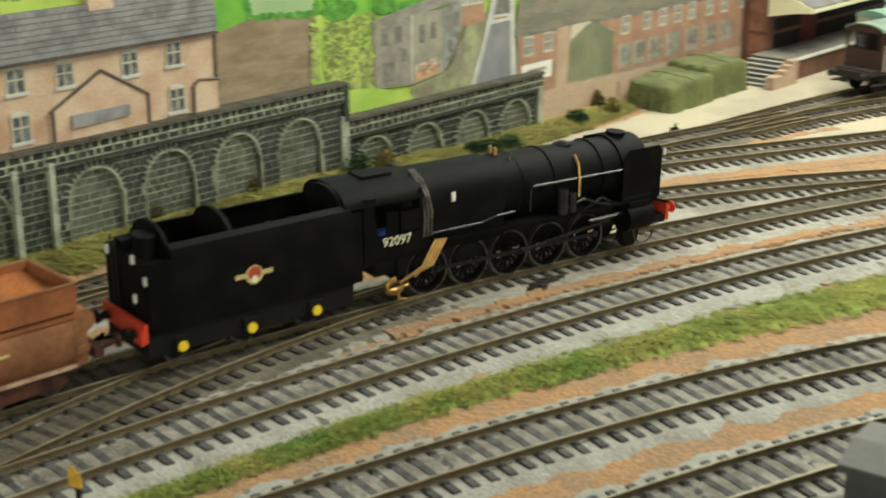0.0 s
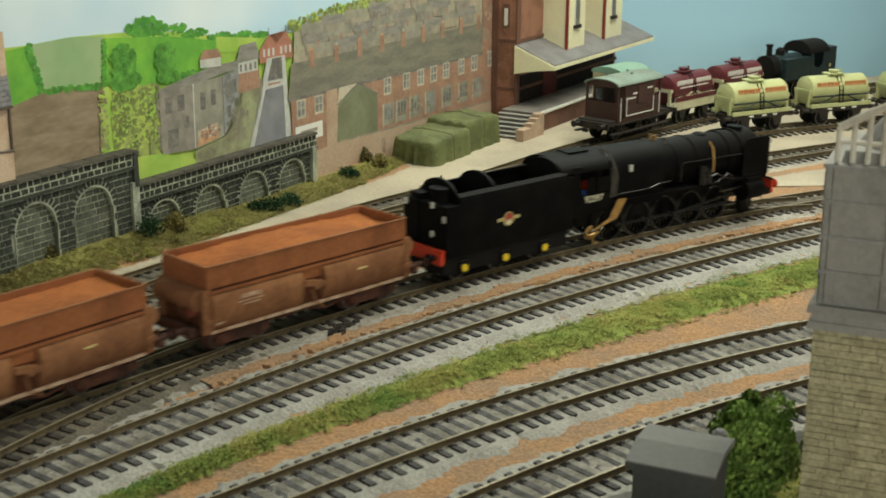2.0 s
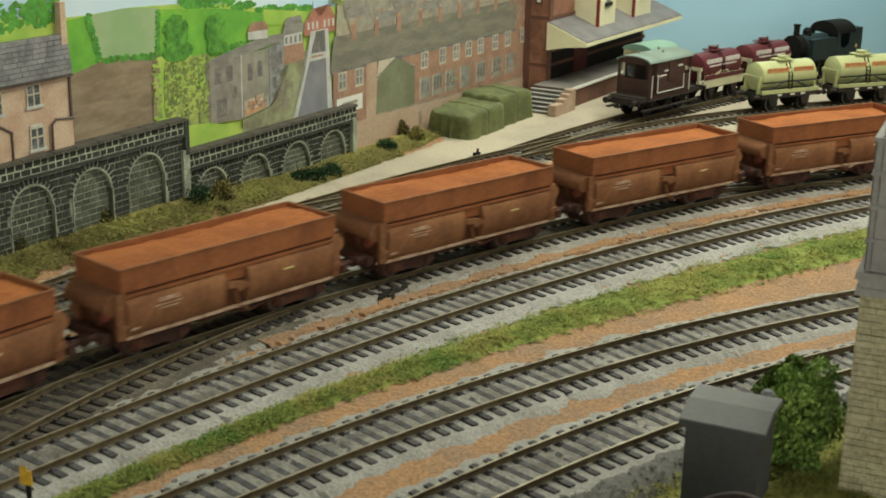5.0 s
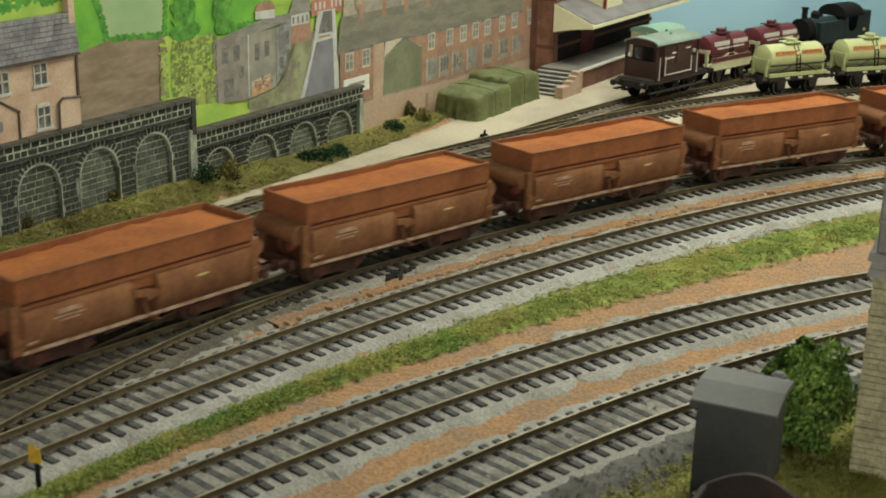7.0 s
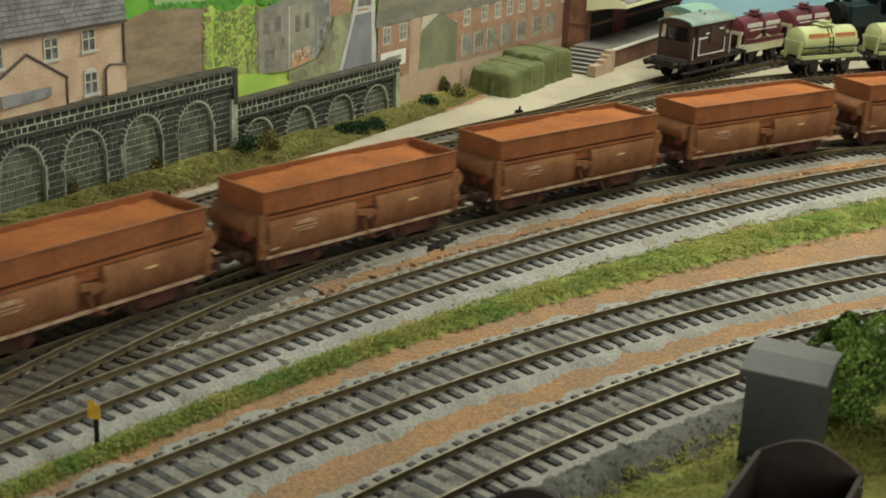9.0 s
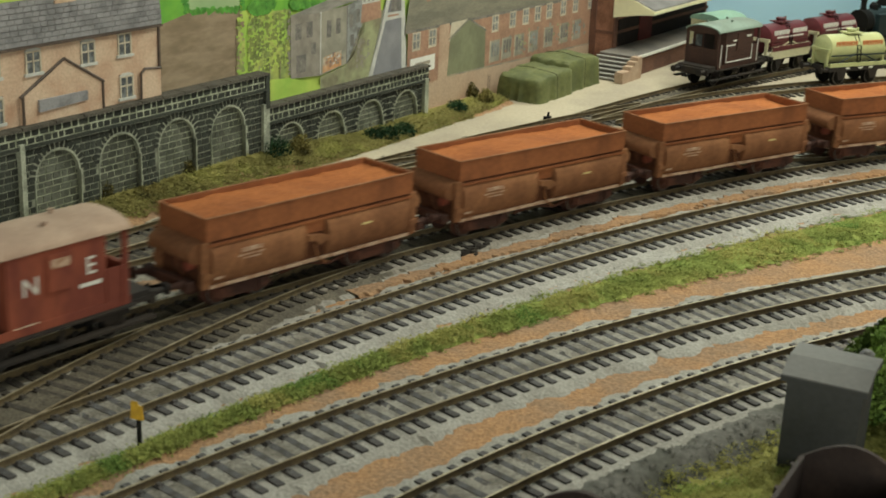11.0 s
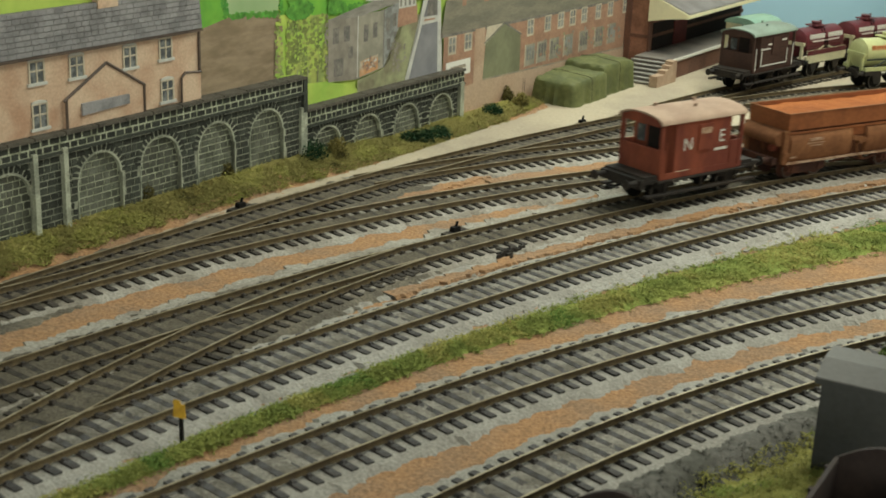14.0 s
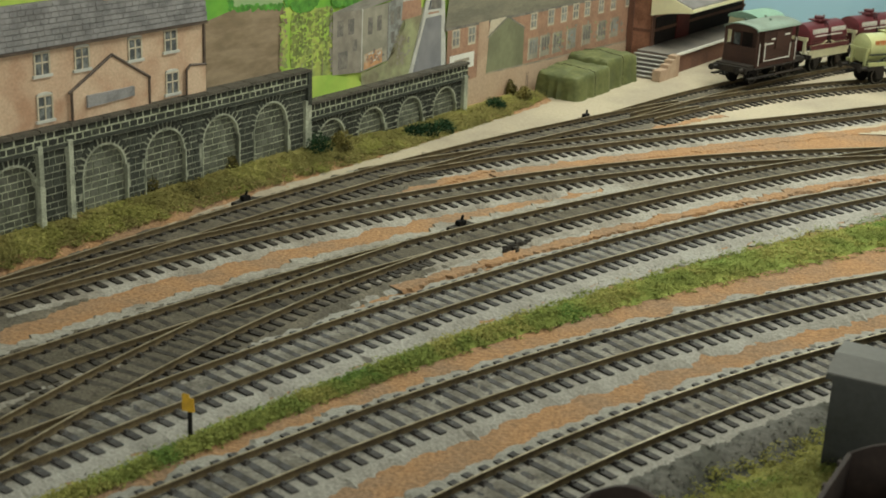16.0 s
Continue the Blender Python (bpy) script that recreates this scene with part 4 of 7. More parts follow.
    paint("painted_verge", ((44, 26), (92, 22), (103, 54), (101, 62), (84, 62), (81, 45), (67, 36.5), (44, 33.5)), "paint_verge", "painted roadside verge")
    dabs("painted_verge", 80, 42, 8, 9, ("paint_verge", "paint_grey_wall"), 70, 1.5, 63)
    # street
    paint("painted_house", ((50, 74), (66, 73), (66, 78), (50, 79)), "paint_kerb", "painted far cottage")
    paint("painted_roof", ((49, 78), (67, 77.5), (64, 82), (53, 82.5)), "paint_red_brick", "painted red cottage roof")
    paint("painted_house", ((79, 57), (98, 58), (97, 68), (80, 67)), "paint_red_brick", "painted small red brick house")
    rect("painted_upper_wall", 80, 96, 67, 73, "paint_kerb", "painted white upper wall")
    for s in (82, 86, 90, 94):
        rect("painted_window", s - 0.9, s + 0.9, 68, 71.5, "paint_dark_window")
    paint("painted_roof", ((78, 72.5), (98, 73), (95, 82), (82, 81.5)), "paint_slate", "painted grey roof")
    paint("painted_house", ((98, 70), (127, 70), (127, 78), (121, 85), (113, 79), (106, 84), (98, 77)), "paint_church", "painted red brick chapel up the street")
    for s in (101, 105, 109, 116, 120, 124):
        rect("painted_window", s, s + 1.8, 73, 77, "paint_kerb")
    for s in (106, 121):
        rect("painted_finial", s - 0.3, s + 0.3, 84, 88, "paint_dark_window")
    paint("painted_pavement", ((86, 24), (126, 14), (122, 46), (120, 72), (104, 72), (100, 54)), "paint_kerb", "painted pale pavement")
    paint("painted_road", ((90, 24), (120, 16), (117.5, 50), (117, 71), (108.5, 71), (106, 58), (101, 50)), "paint_road", "painted grey street")
    paint("painted_road", ((107, 60), (117, 60), (117, 71.5), (108.5, 71.5)), "paint_dark_window", "painted dark upper street")
    paint("painted_crossing", ((99, 55.5), (119, 56), (119, 59.5), (103, 60)), "paint_kerb", "painted pale crossing")
    paint("painted_crossing", ((104, 57.4), (115, 57.4), (115, 58.4), (105, 58.6)), "paint_red_brick")
    # hillside town behind the terrace
    paint("painted_hill", ((127, 60), (129, 83), (161, 91), (181, 93), (250, 101), (345, 110), (345, 60)), "paint_town_pale", "painted hillside of the town")
    for k in range(12):
        dabs("painted_hill_trees", 134 + 18 * k, 85 + 2.0 * k + (2 if k < 3 else 0), 12, 3.4, ("field_lime", "paint_shrub", "paint_leaf_shade"), 60, 1.9, 140 + k, "painted bright hillside trees")
    r = random.Random(77)
    for row in range(3):
        for i in range(9):
            s = 134 + 23 * i + 7 * row + r.uniform(-3, 3)
            z = 82 - 6.2 * row + 1.6 * i * (1 - row / 3) + r.uniform(-1, 1)
            if s > 318:
                continue
            rect("painted_house", s, s + 19, z - 6, z + 0.4, "paint_far_town" if (i + row) % 3 else "paint_grey_wall")
            if row == 2:
                for q in (3, 9, 15):
                    rect("painted_window", s + q, s + q + 1.4, z - 3.2, z - 1.2, "paint_far_town")
            paint("painted_roof", ((s - 2, z), (s + 22, z - 0.6), (s + 20, z + 4.6), (s, z + 5)), "paint_slate" if (i + row) % 2 else "paint_grey_roof", "painted town roof")
            rect("painted_chimney", s + 4, s + 6.0, z + 3.4, z + 7, "paint_red_brick" if row == 2 else "paint_far_town")
    # the terrace
    paint("painted_terrace_roof", ((121, 46.5), (342, 45), (342, 66), (125, 66.5)), "paint_terrace_slate", "painted long slate roof of the terrace")
    for i in range(9):
        s = 142 + 24 * i
        rect("painted_chimney", s, s + 4.5, 62, 71.5, "paint_red_brick", "painted chimney stack")
        rect("painted_chimney_pot", s + 0.8, s + 3.7, 71.5, 73, "paint_orange")
    paint("painted_terrace", ((124, 8), (372, 4), (372, 45.5), (124, 47)), "paint_red_brick", "painted red brick terrace")
    paint("painted_eaves", ((122, 46), (342, 44.5), (342, 46), (122, 47.6)), "paint_dark_window")
    rect("painted_gable", 342, 372, 4, 112, "paint_red_brick", "painted brick gable wall")
    dabs("painted_wash", 357, 55, 14, 48, ("paint_pale_brick", "paint_far_town"), 60, 2.4, 65)
    for s in (133, 150, 222, 244, 261, 277, 293, 313, 331, 354):
        z = 36.5
        rect("painted_window", s - 4.2, s + 4.2, z - 1.4, z + 9.2, "paint_cream")
        rect("painted_window", s - 3.2, s + 3.2, z, z + 8.4, "paint_glass")
        rect("painted_glazing_bar", s - 3.2, s + 3.2, z + 4.0, z + 4.7, "paint_cream")
        rect("painted_glazing_bar", s - 0.4, s + 0.4, z, z + 8.4, "paint_cream")
    for s in (223, 238, 254, 273, 294, 316, 335):
        rect("painted_bay", s - 6, s + 6, 16.5, 30, "paint_grey_roof", "painted shop and bay windows")
        for q in (-4.4, -0.9, 2.6):
            rect("painted_window", s + q, s + q + 2.6, 20, 28.5, "paint_glass" if s % 2 else "paint_dark_window")
        rect("painted_mullion", s - 6.6, s - 5.6, 16, 30, "paint_cream")
    dabs("painted_wash", 280, 24, 62, 8, ("paint_verge", "paint_grey_wall", "paint_red_brick"), 75, 1.7, 66)
    rect("painted_shop", 127, 153, 22, 31, "white_paint", "painted white shop front")
    rect("painted_sign_bar", 132, 148, 26, 28, "paint_far_town", "illegible shop lettering")
    rect("painted_wall", 157, 168, 8, 47, "paint_pale_brick", "painted pale brick end wall")
    paint("painted_white_gable", ((168, 36), (170, 47), (189, 47), (210, 39), (210, 36)), "paint_cream", "painted white gable trim")
    paint("painted_green_gable", ((167, 14), (211, 12), (210, 37.5), (190, 46.5), (169, 37)), "paint_green_gable", "painted olive green gable end")
    paint("painted_bargeboard", ((167.6, 36.6), (190, 46.4), (211, 37), (211, 38), (190, 47.6), (167.4, 37.6)), "paint_dark_window")
    paint("painted_boundary_wall", ((140, -6), (372, -6), (372, 10.5), (168, 15.5), (140, 14)), "paint_pale_brick", "painted pale brick boundary wall")
    paint("painted_coping", ((168, 15.0), (372, 10.0), (372, 11.0), (168, 16.0)), "paint_far_town")
    for s in (216, 218):
        rect("painted_arch_line", s, s + 0.7, 0, 9, "house_trim")
    # second board that closes the corner
    part_ = part("backdrop", prism(B(), ((226, 1102), (330, 1104), (436, 1119), (560, 1192), (1900, 2050), (1897, 2056), (557, 1198), (434, 1126), (330, 1110), (224, 1108)), -8, 420, "z"), "sky_blue")
    tagged(part_, "plain backscene board painted as clear blue sky", "backscene", kind="structure")


backscene()


def house_front():
    """The low-relief house above the stone wall: a printed card front a few millimetres thick."""
    h = thing("house_front", "low-relief pink brick house front with grey slate roof above the wall", "house", at=wall_frame() @ at(0, -3.6, 0))
    part("wall", box(B(), -330, -76.2, 0, 2.6, 38, 75.5), "house_brick", h, "pale pink brick wall")
    bm = B()
    prism(bm, ((-1.2, 75.0), (2.0, 75.0), (2.4, 92.5), (0.6, 92.5)), -331, -75.6, "x")
    part("roof", bm, "shed_roof", h, "dark slate roof bed")
    rnd = random.Random(4)
    z = 75.2
    for r in range(8):
        bm = B()
        x = -331 + (r % 2) * 2
        while x < -76:
            b = min(x + rnd.uniform(3.6, 4.2), -75.7)
            yy = -1.35 + 1.9 * (z - 75) / 17.5
            box(bm, x + 0.1, b - 0.1, yy - 0.28 - rnd.uniform(0, 0.12), yy + 0.35, z + 0.35, z + 2.15)
            x = b
        tagged(part("slate_course", bm, "slate", h), kind="stuff")
        z += 2.15
    part("gutter", box(B(), -331, -75.5, -2.0, -0.4, 74.2, 75.2), "house_trim", h, "dark gutter")
    part("downpipe", box(B(), -77.2, -76.2, -0.9, 0, 40, 75), "house_trim", h, "dark downpipe")
    part("chimney", box(B(), -79.6, -76.2, -0.5, 3, 88, 106, 0.2), "house_brick", h, "tall brick chimney stack")
    part("chimney", box(B(), -135, -124, -0.5, 3, 90, 103, 0.2), "house_brick", h, "brick chimney stack")
    wins = [(-97.3, 64.6, 9.8), (-118.3, 63.8, 9.6), (-147.5, 64.0, 9.4), (-168, 64.6, 9.4), (-197, 64, 9.4), (-218, 64, 9.4), (-247, 64, 9.4), (-268, 64, 9.4), (-96.8, 46, 10), (-167.5, 46.5, 10.5), (-197, 46.5, 10)]
    for s, z, hh in wins:
        w = part("window", box(B(), s - 3.9, s + 3.9, -0.25, 0.1, z, z + hh), "pane", h, "dark glass sash window")
        n = 8
        arch = [(s - 4.1, z + hh - 0.9)] + [(s - 4.1 * math.cos(math.pi * i / n), z + hh - 0.9 + 1.5 * math.sin(math.pi * i / n)) for i in range(1, n)] + [(s + 4.1, z + hh - 0.9)]
        part("window_arch", prism(B(), arch, -0.5, 0.1, "y"), "paint_kerb", w)
        for a, b, c, d in ((-4.0, -3.3, 0, hh - 0.6), (3.3, 4.0, 0, hh - 0.6), (-0.3, 0.3, 0, hh - 0.6), (-3.3, 3.3, hh * 0.47, hh * 0.53), (-3.3, 3.3, hh - 1.3, hh - 0.6)):
            part("window_bar", box(B(), s + a, s + b, -0.55, -0.2, z + c, z + d), "paint_cream", w)
        part("window_sill", box(B(), s - 4.8, s + 4.8, -0.9, 0, z - 1.2, z), "paint_kerb", w)
    # lean-to extension outlines with a small slate roof
    for off in (0, -100):
        pr = part("porch", prism(B(), ((-155 + off, 40), (-111.6 + off, 40), (-111.6 + off, 55), (-132.5 + off, 67.2), (-155 + off, 55.5)), -1.2, 0, "y"), "house_brick", h, "gabled brick porch")
        for a, b in (((-156, 55.2), (-132.5, 67.8)), ((-132.5, 67.8), (-111, 55.2)), ((-154.6, 40), (-154.6, 56)), ((-111.6, 40), (-111.6, 55.5))):
            part("bargeboard", pipe(B(), [(a[0] + off, -1.3, a[1]), (b[0] + off, -1.3, b[1])], 0.65, 6), "house_trim", pr)
        part("porch_roof", prism(B(), ((-147 + off, 48), (-121 + off, 49), (-121 + off, 53), (-147 + off, 53)), -2.2, -1.2, "y"), "slate", pr, "small slate roof")
    part("lean_to", prism(B(), ((-88.5, 40), (-76.5, 40), (-76.5, 55.5), (-86, 56.5), (-88.5, 55)), -1.1, 0, "y"), "house_brick", h, "brick lean-to")
    part("bargeboard", pipe(B(), [(-89, -1.2, 41), (-88.8, -1.2, 55), (-86.5, -1.2, 57), (-76.4, -1.2, 56)], 0.55, 6), "house_trim", h)


house_front()


def goods_shed():
    """Brick shed in the wall frame: x along the backscene, y negative towards the room."""
    g = thing("goods_shed", "dark brick goods shed with cream bays and grey canopy", "shed", at=wall_frame())
    part("wall", box(B(), 357, 529, -20, -1.5, -4, 150), "shed_brick_red", g, "dark red brick wall")
    part("pilaster", box(B(), 356.2, 361.5, -21.2, -20.0, -4, 150), "shed_brick", g)
    part("pilaster", box(B(), 355.6, 357, -6.5, -1.5, -4, 150), "shed_brick", g)
    part("downpipe", tube(B(), (356.0, -1.5, -4), (356.0, -1.5, 150), 1.1, 8), "black_paint", g, "black downpipe")
    for z in (19, 52, 88):
        part("brick_band", box(B(), 356.4, 530, -21.0, -1.6, z, z + 2.2), "shed_brick", g, "dark brick string course")
    w = part("window", box(B(), 356.6, 357.2, -15.0, -9.5, 62, 78), "shed_brick", g, "blocked arched window")
    part("window_frame", box(B(), 356.2, 356.7, -13.6, -11.0, 63.5, 75), "white_paint", w)
    # flat dark panel on the closed wall, painting in the opening's shade
    part("doorway", box(B(), 364, 524, -20.8, -19.9, 9.5, 29), "dark_inside", g, "near-black panel painted as the unlit doorway under the canopy")
    part("door", box(B(), 398, 420, -21.4, -20.7, 9.5, 27), "door_red", g, "dark red sliding door")
    # canopy: sloping slab with cream valance
    c = part("canopy", prism(B(), ((-19, 50.0), (-19, 51.8), (-50, 39.6), (-50, 37.8)), 356, 532, "x"), "shed_roof", g, "grey sloping canopy roof")
    part("valance", box(B(), 356, 532, -50.6, -49.8, 36.2, 38.6), "shed_cream", c, "cream front edge")
    n = 10
    curve = [(-20, 50.5), (-50.3, 38.7), (-50.3, 36.0)] + [(-50.3 + 30.3 * t, 36.0 - 1.0 * math.sin(t * 2.2) - 4.0 * t ** 2.2) for t in [i / n for i in range(1, n + 1)]]
    part("end_panel", prism(B(), curve, 355.0, 356.2, "x"), "shed_cream", c, "cream curved end panel of the canopy")
    for a, b in ((398, 428), (462, 495)):
        bay = part("bay", box(B(), a, b, -38.5, -20, 40.5, 150), "shed_cream", g, "tall cream boarded hoist bay")
        part("corner_trim", box(B(), a - 0.5, a + 1.6, -39.2, -37.5, 40.5, 150), "maroon_trim", bay, "maroon corner trim")
        win = part("bay_window", box(B(), a + 12, a + 20, -39.0, -38.4, 60, 80), "paint_dark_window", bay, "small dark window")
        part("window_box", box(B(), a + 11, a + 21, -40.2, -38.4, 57.5, 60), "dark_inside", win)
        part("window_frame", box(B(), a + 11.4, a + 12.2, -39.3, -38.4, 60, 80), "white_paint", win)
    # platform and steps
    p = thing("loading_platform", "brick loading platform with white edge and side steps", "platform", at=wall_frame())
    part("platform_base", box(B(), 338, 532, -47, -20.0, -4.4, 8.8), "shed_brick", p, "dark brick platform face")
    part("platform_surface", box(B(), 337.5, 532, -47.6, -20.05, 8.8, 9.8), "platform_top", p, "grey paved platform top")
    part("platform_edge", box(B(), 338, 532, -48.6, -47.4, 8.3, 10.0), "white_paint", p, "white painted platform edge")
    for i in range(6):
        part("step", box(B(), 338 - 4.2 * (i + 1), 338 - 4.2 * i, -46, -20, -4.4, 8.2 - 2.1 * (i + 0.0)), "platform_top", p, "worn stone step")
        part("nosing", box(B(), 338 - 4.2 * (i + 1) - 0.5, 338 - 4.2 * (i + 1) + 0.6, -46, -20, 7.8 - 2.1 * i, 8.4 - 2.1 * i), "paint_kerb", p, "pale worn step nosing")
    bm = prism(B(), ((308, -4.4), (338, -4.4), (338, 10.5), (331, 10.5), (331, 8.2), (326, 8.2), (326, 5.8), (320, 5.8), (320, 3.4), (308, 3.4)), -52, -46.2, "y")
    part("side_wall", bm, "paint_pale_brick", p, "stepped brick side wall of the stairs")


goods_shed()


def tarp_stack():
    """Sheeted stacks: a taut sheet over square bales, with sagging folds down the sides and a rope over the top."""
    for i, (s0, s1, n0, n1, h, lab) in enumerate(((215, 262, 9, 40, 16.5, "dark green tarpaulin roped over a low square stack"), (257, 305, 7, 38, 20.0, "dark green tarpaulin roped over a taller square stack"))):
        c, hs, hn = ((s0 + s1) / 2, -(n0 + n1) / 2), (s1 - s0) / 2, (n1 - n0) / 2
        prof = ((1.04, -0.02), (1.0, 0.12), (0.99, 0.4), (0.975, 0.7), (0.955, 0.88), (0.90, 0.95), (0.72, 0.98), (0.45, 1.02), (0.2, 1.05))

        def skin(t, k, f, out=0.0):
            q = (abs(math.cos(t)) ** 12 + abs(math.sin(t)) ** 12) ** (-1 / 12)
            fold = (1 - f) * (0.03 * math.sin(14 * t + i) + 0.09 * noise.noise((math.cos(t) * 8, math.sin(t) * 8, i + 2)))
            x, y = hs * q * math.cos(t) * k * (1 + fold), hn * q * math.sin(t) * k * (1 + fold)
            lump = 0.9 * noise.noise((x / 12, y / 10, i * 3)) + 1.1 * noise.noise((x / 5, y / 5, i)) + 2.6 * (x / hs) * (0.5 if i == 0 else -0.3) - 1.2 * max(0, y / hn) * -1
            return (c[0] + x, c[1] + y, -4.5 + h * f + lump * max(0.0, f) + out)
        bm = B()
        nt_ = 72
        rings = [[bm.verts.new(skin(2 * math.pi * a / nt_, k, f)) for a in range(nt_)] for k, f in prof]
        top = bm.verts.new(skin(0.0, 0.0, 1.06))
        for r0, r1 in zip(rings, rings[1:]):
            for a in range(nt_):
                bm.faces.new((r0[a], r0[(a + 1) % nt_], r1[(a + 1) % nt_], r1[a]))
        for a in range(nt_):
            bm.faces.new((rings[-1][a], rings[-1][(a + 1) % nt_], top))
        st = thing("sheeted_stack", lab, "stack", at=wall_frame())
        part("tarpaulin", bm, "tarp_green", st, "", 40)
        pts = [skin(1.57, k, f, 0.15) for k, f in prof] + [skin(-1.57, k, f, 0.15) for k, f in prof[::-1]]
        part("rope", pipe(B(), pts, 0.22, 5), "tarp_rope", st, "thin dark rope")


tarp_stack()


# ---- rolling stock: x forwards, y to the left, z = 0 on the rails ----
def disc_wheel(parent, x, y, r, mat="black_paint"):
    bm = tube(B(), (x, y - 1.2, r), (x, y + 1.2, r), r, 24)
    s = 1 if y > 0 else -1
    tube(bm, (x, y - s * 1.2, r), (x, y - s * 2.0, r), r + 0.7, 24)
    w = part("wheel", bm, mat, parent)
    part("tyre", ring(B(), (x, r), r - 0.15, 0.7, y + s * 1.2, y + s * 1.32), "worn_pipe", w, "dull worn tyre")
    return w


def buffers(parent, x, sx, z=13.0, mat="black_paint", half=10.0):
    for y in (-half, half):
        bm = tube(B(), (x, y, z), (x + sx * 4.2, y, z), 1.5, 12, 1.1)
        tube(bm, (x + sx * 4.2, y, z), (x + sx * 6.0, y, z), 0.8, 10)
        tube(bm, (x + sx * 6.0, y, z), (x + sx * 6.6, y, z), 2.3, 16)
        part("buffer", bm, mat, parent)
    bm = pipe(B(), [(x, 0, 9), (x + sx * 6, 0, 9), (x + sx * 7.5, 0, 10.5)], 0.7, 6)
    box(bm, x + sx * 6, x + sx * 8, -2.2, 2.2, 8.2, 9.2)
    part("coupling", bm, "black_paint", parent)


def locomotive():
    """2-10-0 freight engine. Origin at the middle of its frame."""
    L = thing("locomotive", "black ten-coupled steam locomotive with brass pipework and cream number", "locomotive")
    zb, r = 31.0, 11.6
    # boiler barrel tapering to a bigger firebox end, smokebox in front
    bm = tube(B(), (-18, 0, zb + 0.2), (44, 0, zb), r + 0.8, 36, r)
    part("boiler", bm, "loco_black", L, "plain black boiler barrel")
    bm = tube(B(), (44, 0, zb), (62, 0, zb), r + 0.35, 36)
    tube(bm, (62, 0, zb), (64.5, 0, zb), r - 1.0, 36, 4.0)
    part("smokebox", bm, "loco_black", L, "matt black smokebox with dished door")
    bm = tube(B(), (52, 0, zb + 9), (52, 0, zb + 12.6), 4.0, 20, 3.6)
    tube(bm, (52, 0, zb + 12.4), (52, 0, zb + 13.3), 4.4, 20)
    part("chimney", bm, "loco_black", L)
    bm = tube(B(), (20, 0, zb + 9), (20, 0, zb + 12.0), 4.2, 20, 3.6)
    tube(bm, (20, 0, zb + 12.0), (20, 0, zb + 12.9), 3.6, 20, 1.6)
    part("dome", bm, "loco_black", L)
    for x in (-6, 44, 31, 8):
        bm = tube(B(), (x - 0.35, 0, zb), (x + 0.35, 0, zb), r + (1.0 if x < 10 else 0.75), 36)
        part("boiler_band", bm, "loco_black", L)
    fire = [(-13.2, 17), (13.2, 17), (13.4, 33), (12.6, 37.5), (9.4, 41.6), (4, 43.6), (-4, 43.6), (-9.4, 41.6), (-12.6, 37.5), (-13.4, 33)]
    part("firebox", prism(B(), fire, -51.5, -16, "x"), "loco_black", L, "broad black firebox", 50, 0.5)
    for y in (-1.5, 1.5):
        part("safety_valve", tube(B(), (-12, y, 43.6), (-12, y, 46.2), 0.8, 10), "brass", L, "brass safety valve")
    part("whistle", tube(B(), (-8, -5, 42), (-8, -5, 45), 0.5, 8), "steel", L)
    # footplate, frames
    bm = box(B(), -44, 66, -14.2, 14.2, 19.6, 20.6)
    part("running_plate", bm, "loco_black", L, "thin black running plate")
    part("main_frame", box(B(), -66, 74, -6.5, 6.5, 9, 20), "black_paint", L)
    part("ash_pan", box(B(), -58, -22, -9, 9, 8, 18), "black_paint", L)
    for side in (-1, 1):
        part("smoke_deflector", prism(B(), ((42, 20), (68, 20), (68.5, 38), (66.5, 40.2), (46, 40.2), (42, 36)), side * 13.2, side * 13.8, "y"), "loco_black", L, "black smoke deflector plate")
        bm = tube(B(), (44, side * 12.2, 13.5), (61, side * 12.2, 13.8), 5.4, 22)
        box(bm, 45, 60, side * 12.2 - 3.5, side * 12.2 + 3.5, 16, 20)
        part("cylinder", bm, "loco_black", L, "black outside cylinder")
        part("valve_chest", tube(B(), (43, side * 11.2, 20.6), (63, side * 11.2, 20.6), 3.0, 16), "loco_black", L)
        bm = pipe(B(), [(-4.5, side * 13.4, 24), (-4.3, side * 13.2, 31.6), (-3, side * 12.9, 33), (44, side * 12.4, 32.6)], 0.42, 7)
        part("handrail", bm, "loco_shiny", L, "long dark handrail along the boiler")
        bm = pipe(B(), [(-50, side * 14.0, 23.6), (-26, side * 14.0, 23.8), (-20, side * 14, 25.2), (-12, side * 13.8, 25.4)], 0.45, 7)
        part("pipe_run", bm, "loco_shiny", L)
        for k in range(3):
            bm = pipe(B(), [(-50.5 + k * 1.5, side * 14.1, 23), (-50.3 + k * 1.4, side * 14.4, 30 + k), (-50.8 + k * 1.2, side * 13.8, 37), (-51 + k, side * 10.4, 42.0), (-51 + k, side * 5, 44.6)], 0.42, 7)
            part("steam_pipe", bm, "worn_pipe", L, "worn steam pipe ahead of the cab")
        for k in range(4):
            bm = pipe(B(), [(-46.0 + k * 1.3, side * (14.6 + 0.15 * k), 21.5), (-52 + k * 1.4, side * 14.9, 12.6), (-61 + k * 1.2, side * 14.6, 8.4 + k * 0.5)], 0.5, 7)
            part("injector_pipe", bm, "brass", L, "bent brass injector pipe")
        bm = B()
        for k in range(3):
            c = (-62 - k * 0.6, side * (13.4 + k * 0.9), 6.6 + k)
            pipe(bm, [(c[0] + 3.4 * math.cos(t), c[1], c[2] + 2.2 * math.sin(t)) for t in [i * 0.5 for i in range(3, 13)]], 0.55, 7)
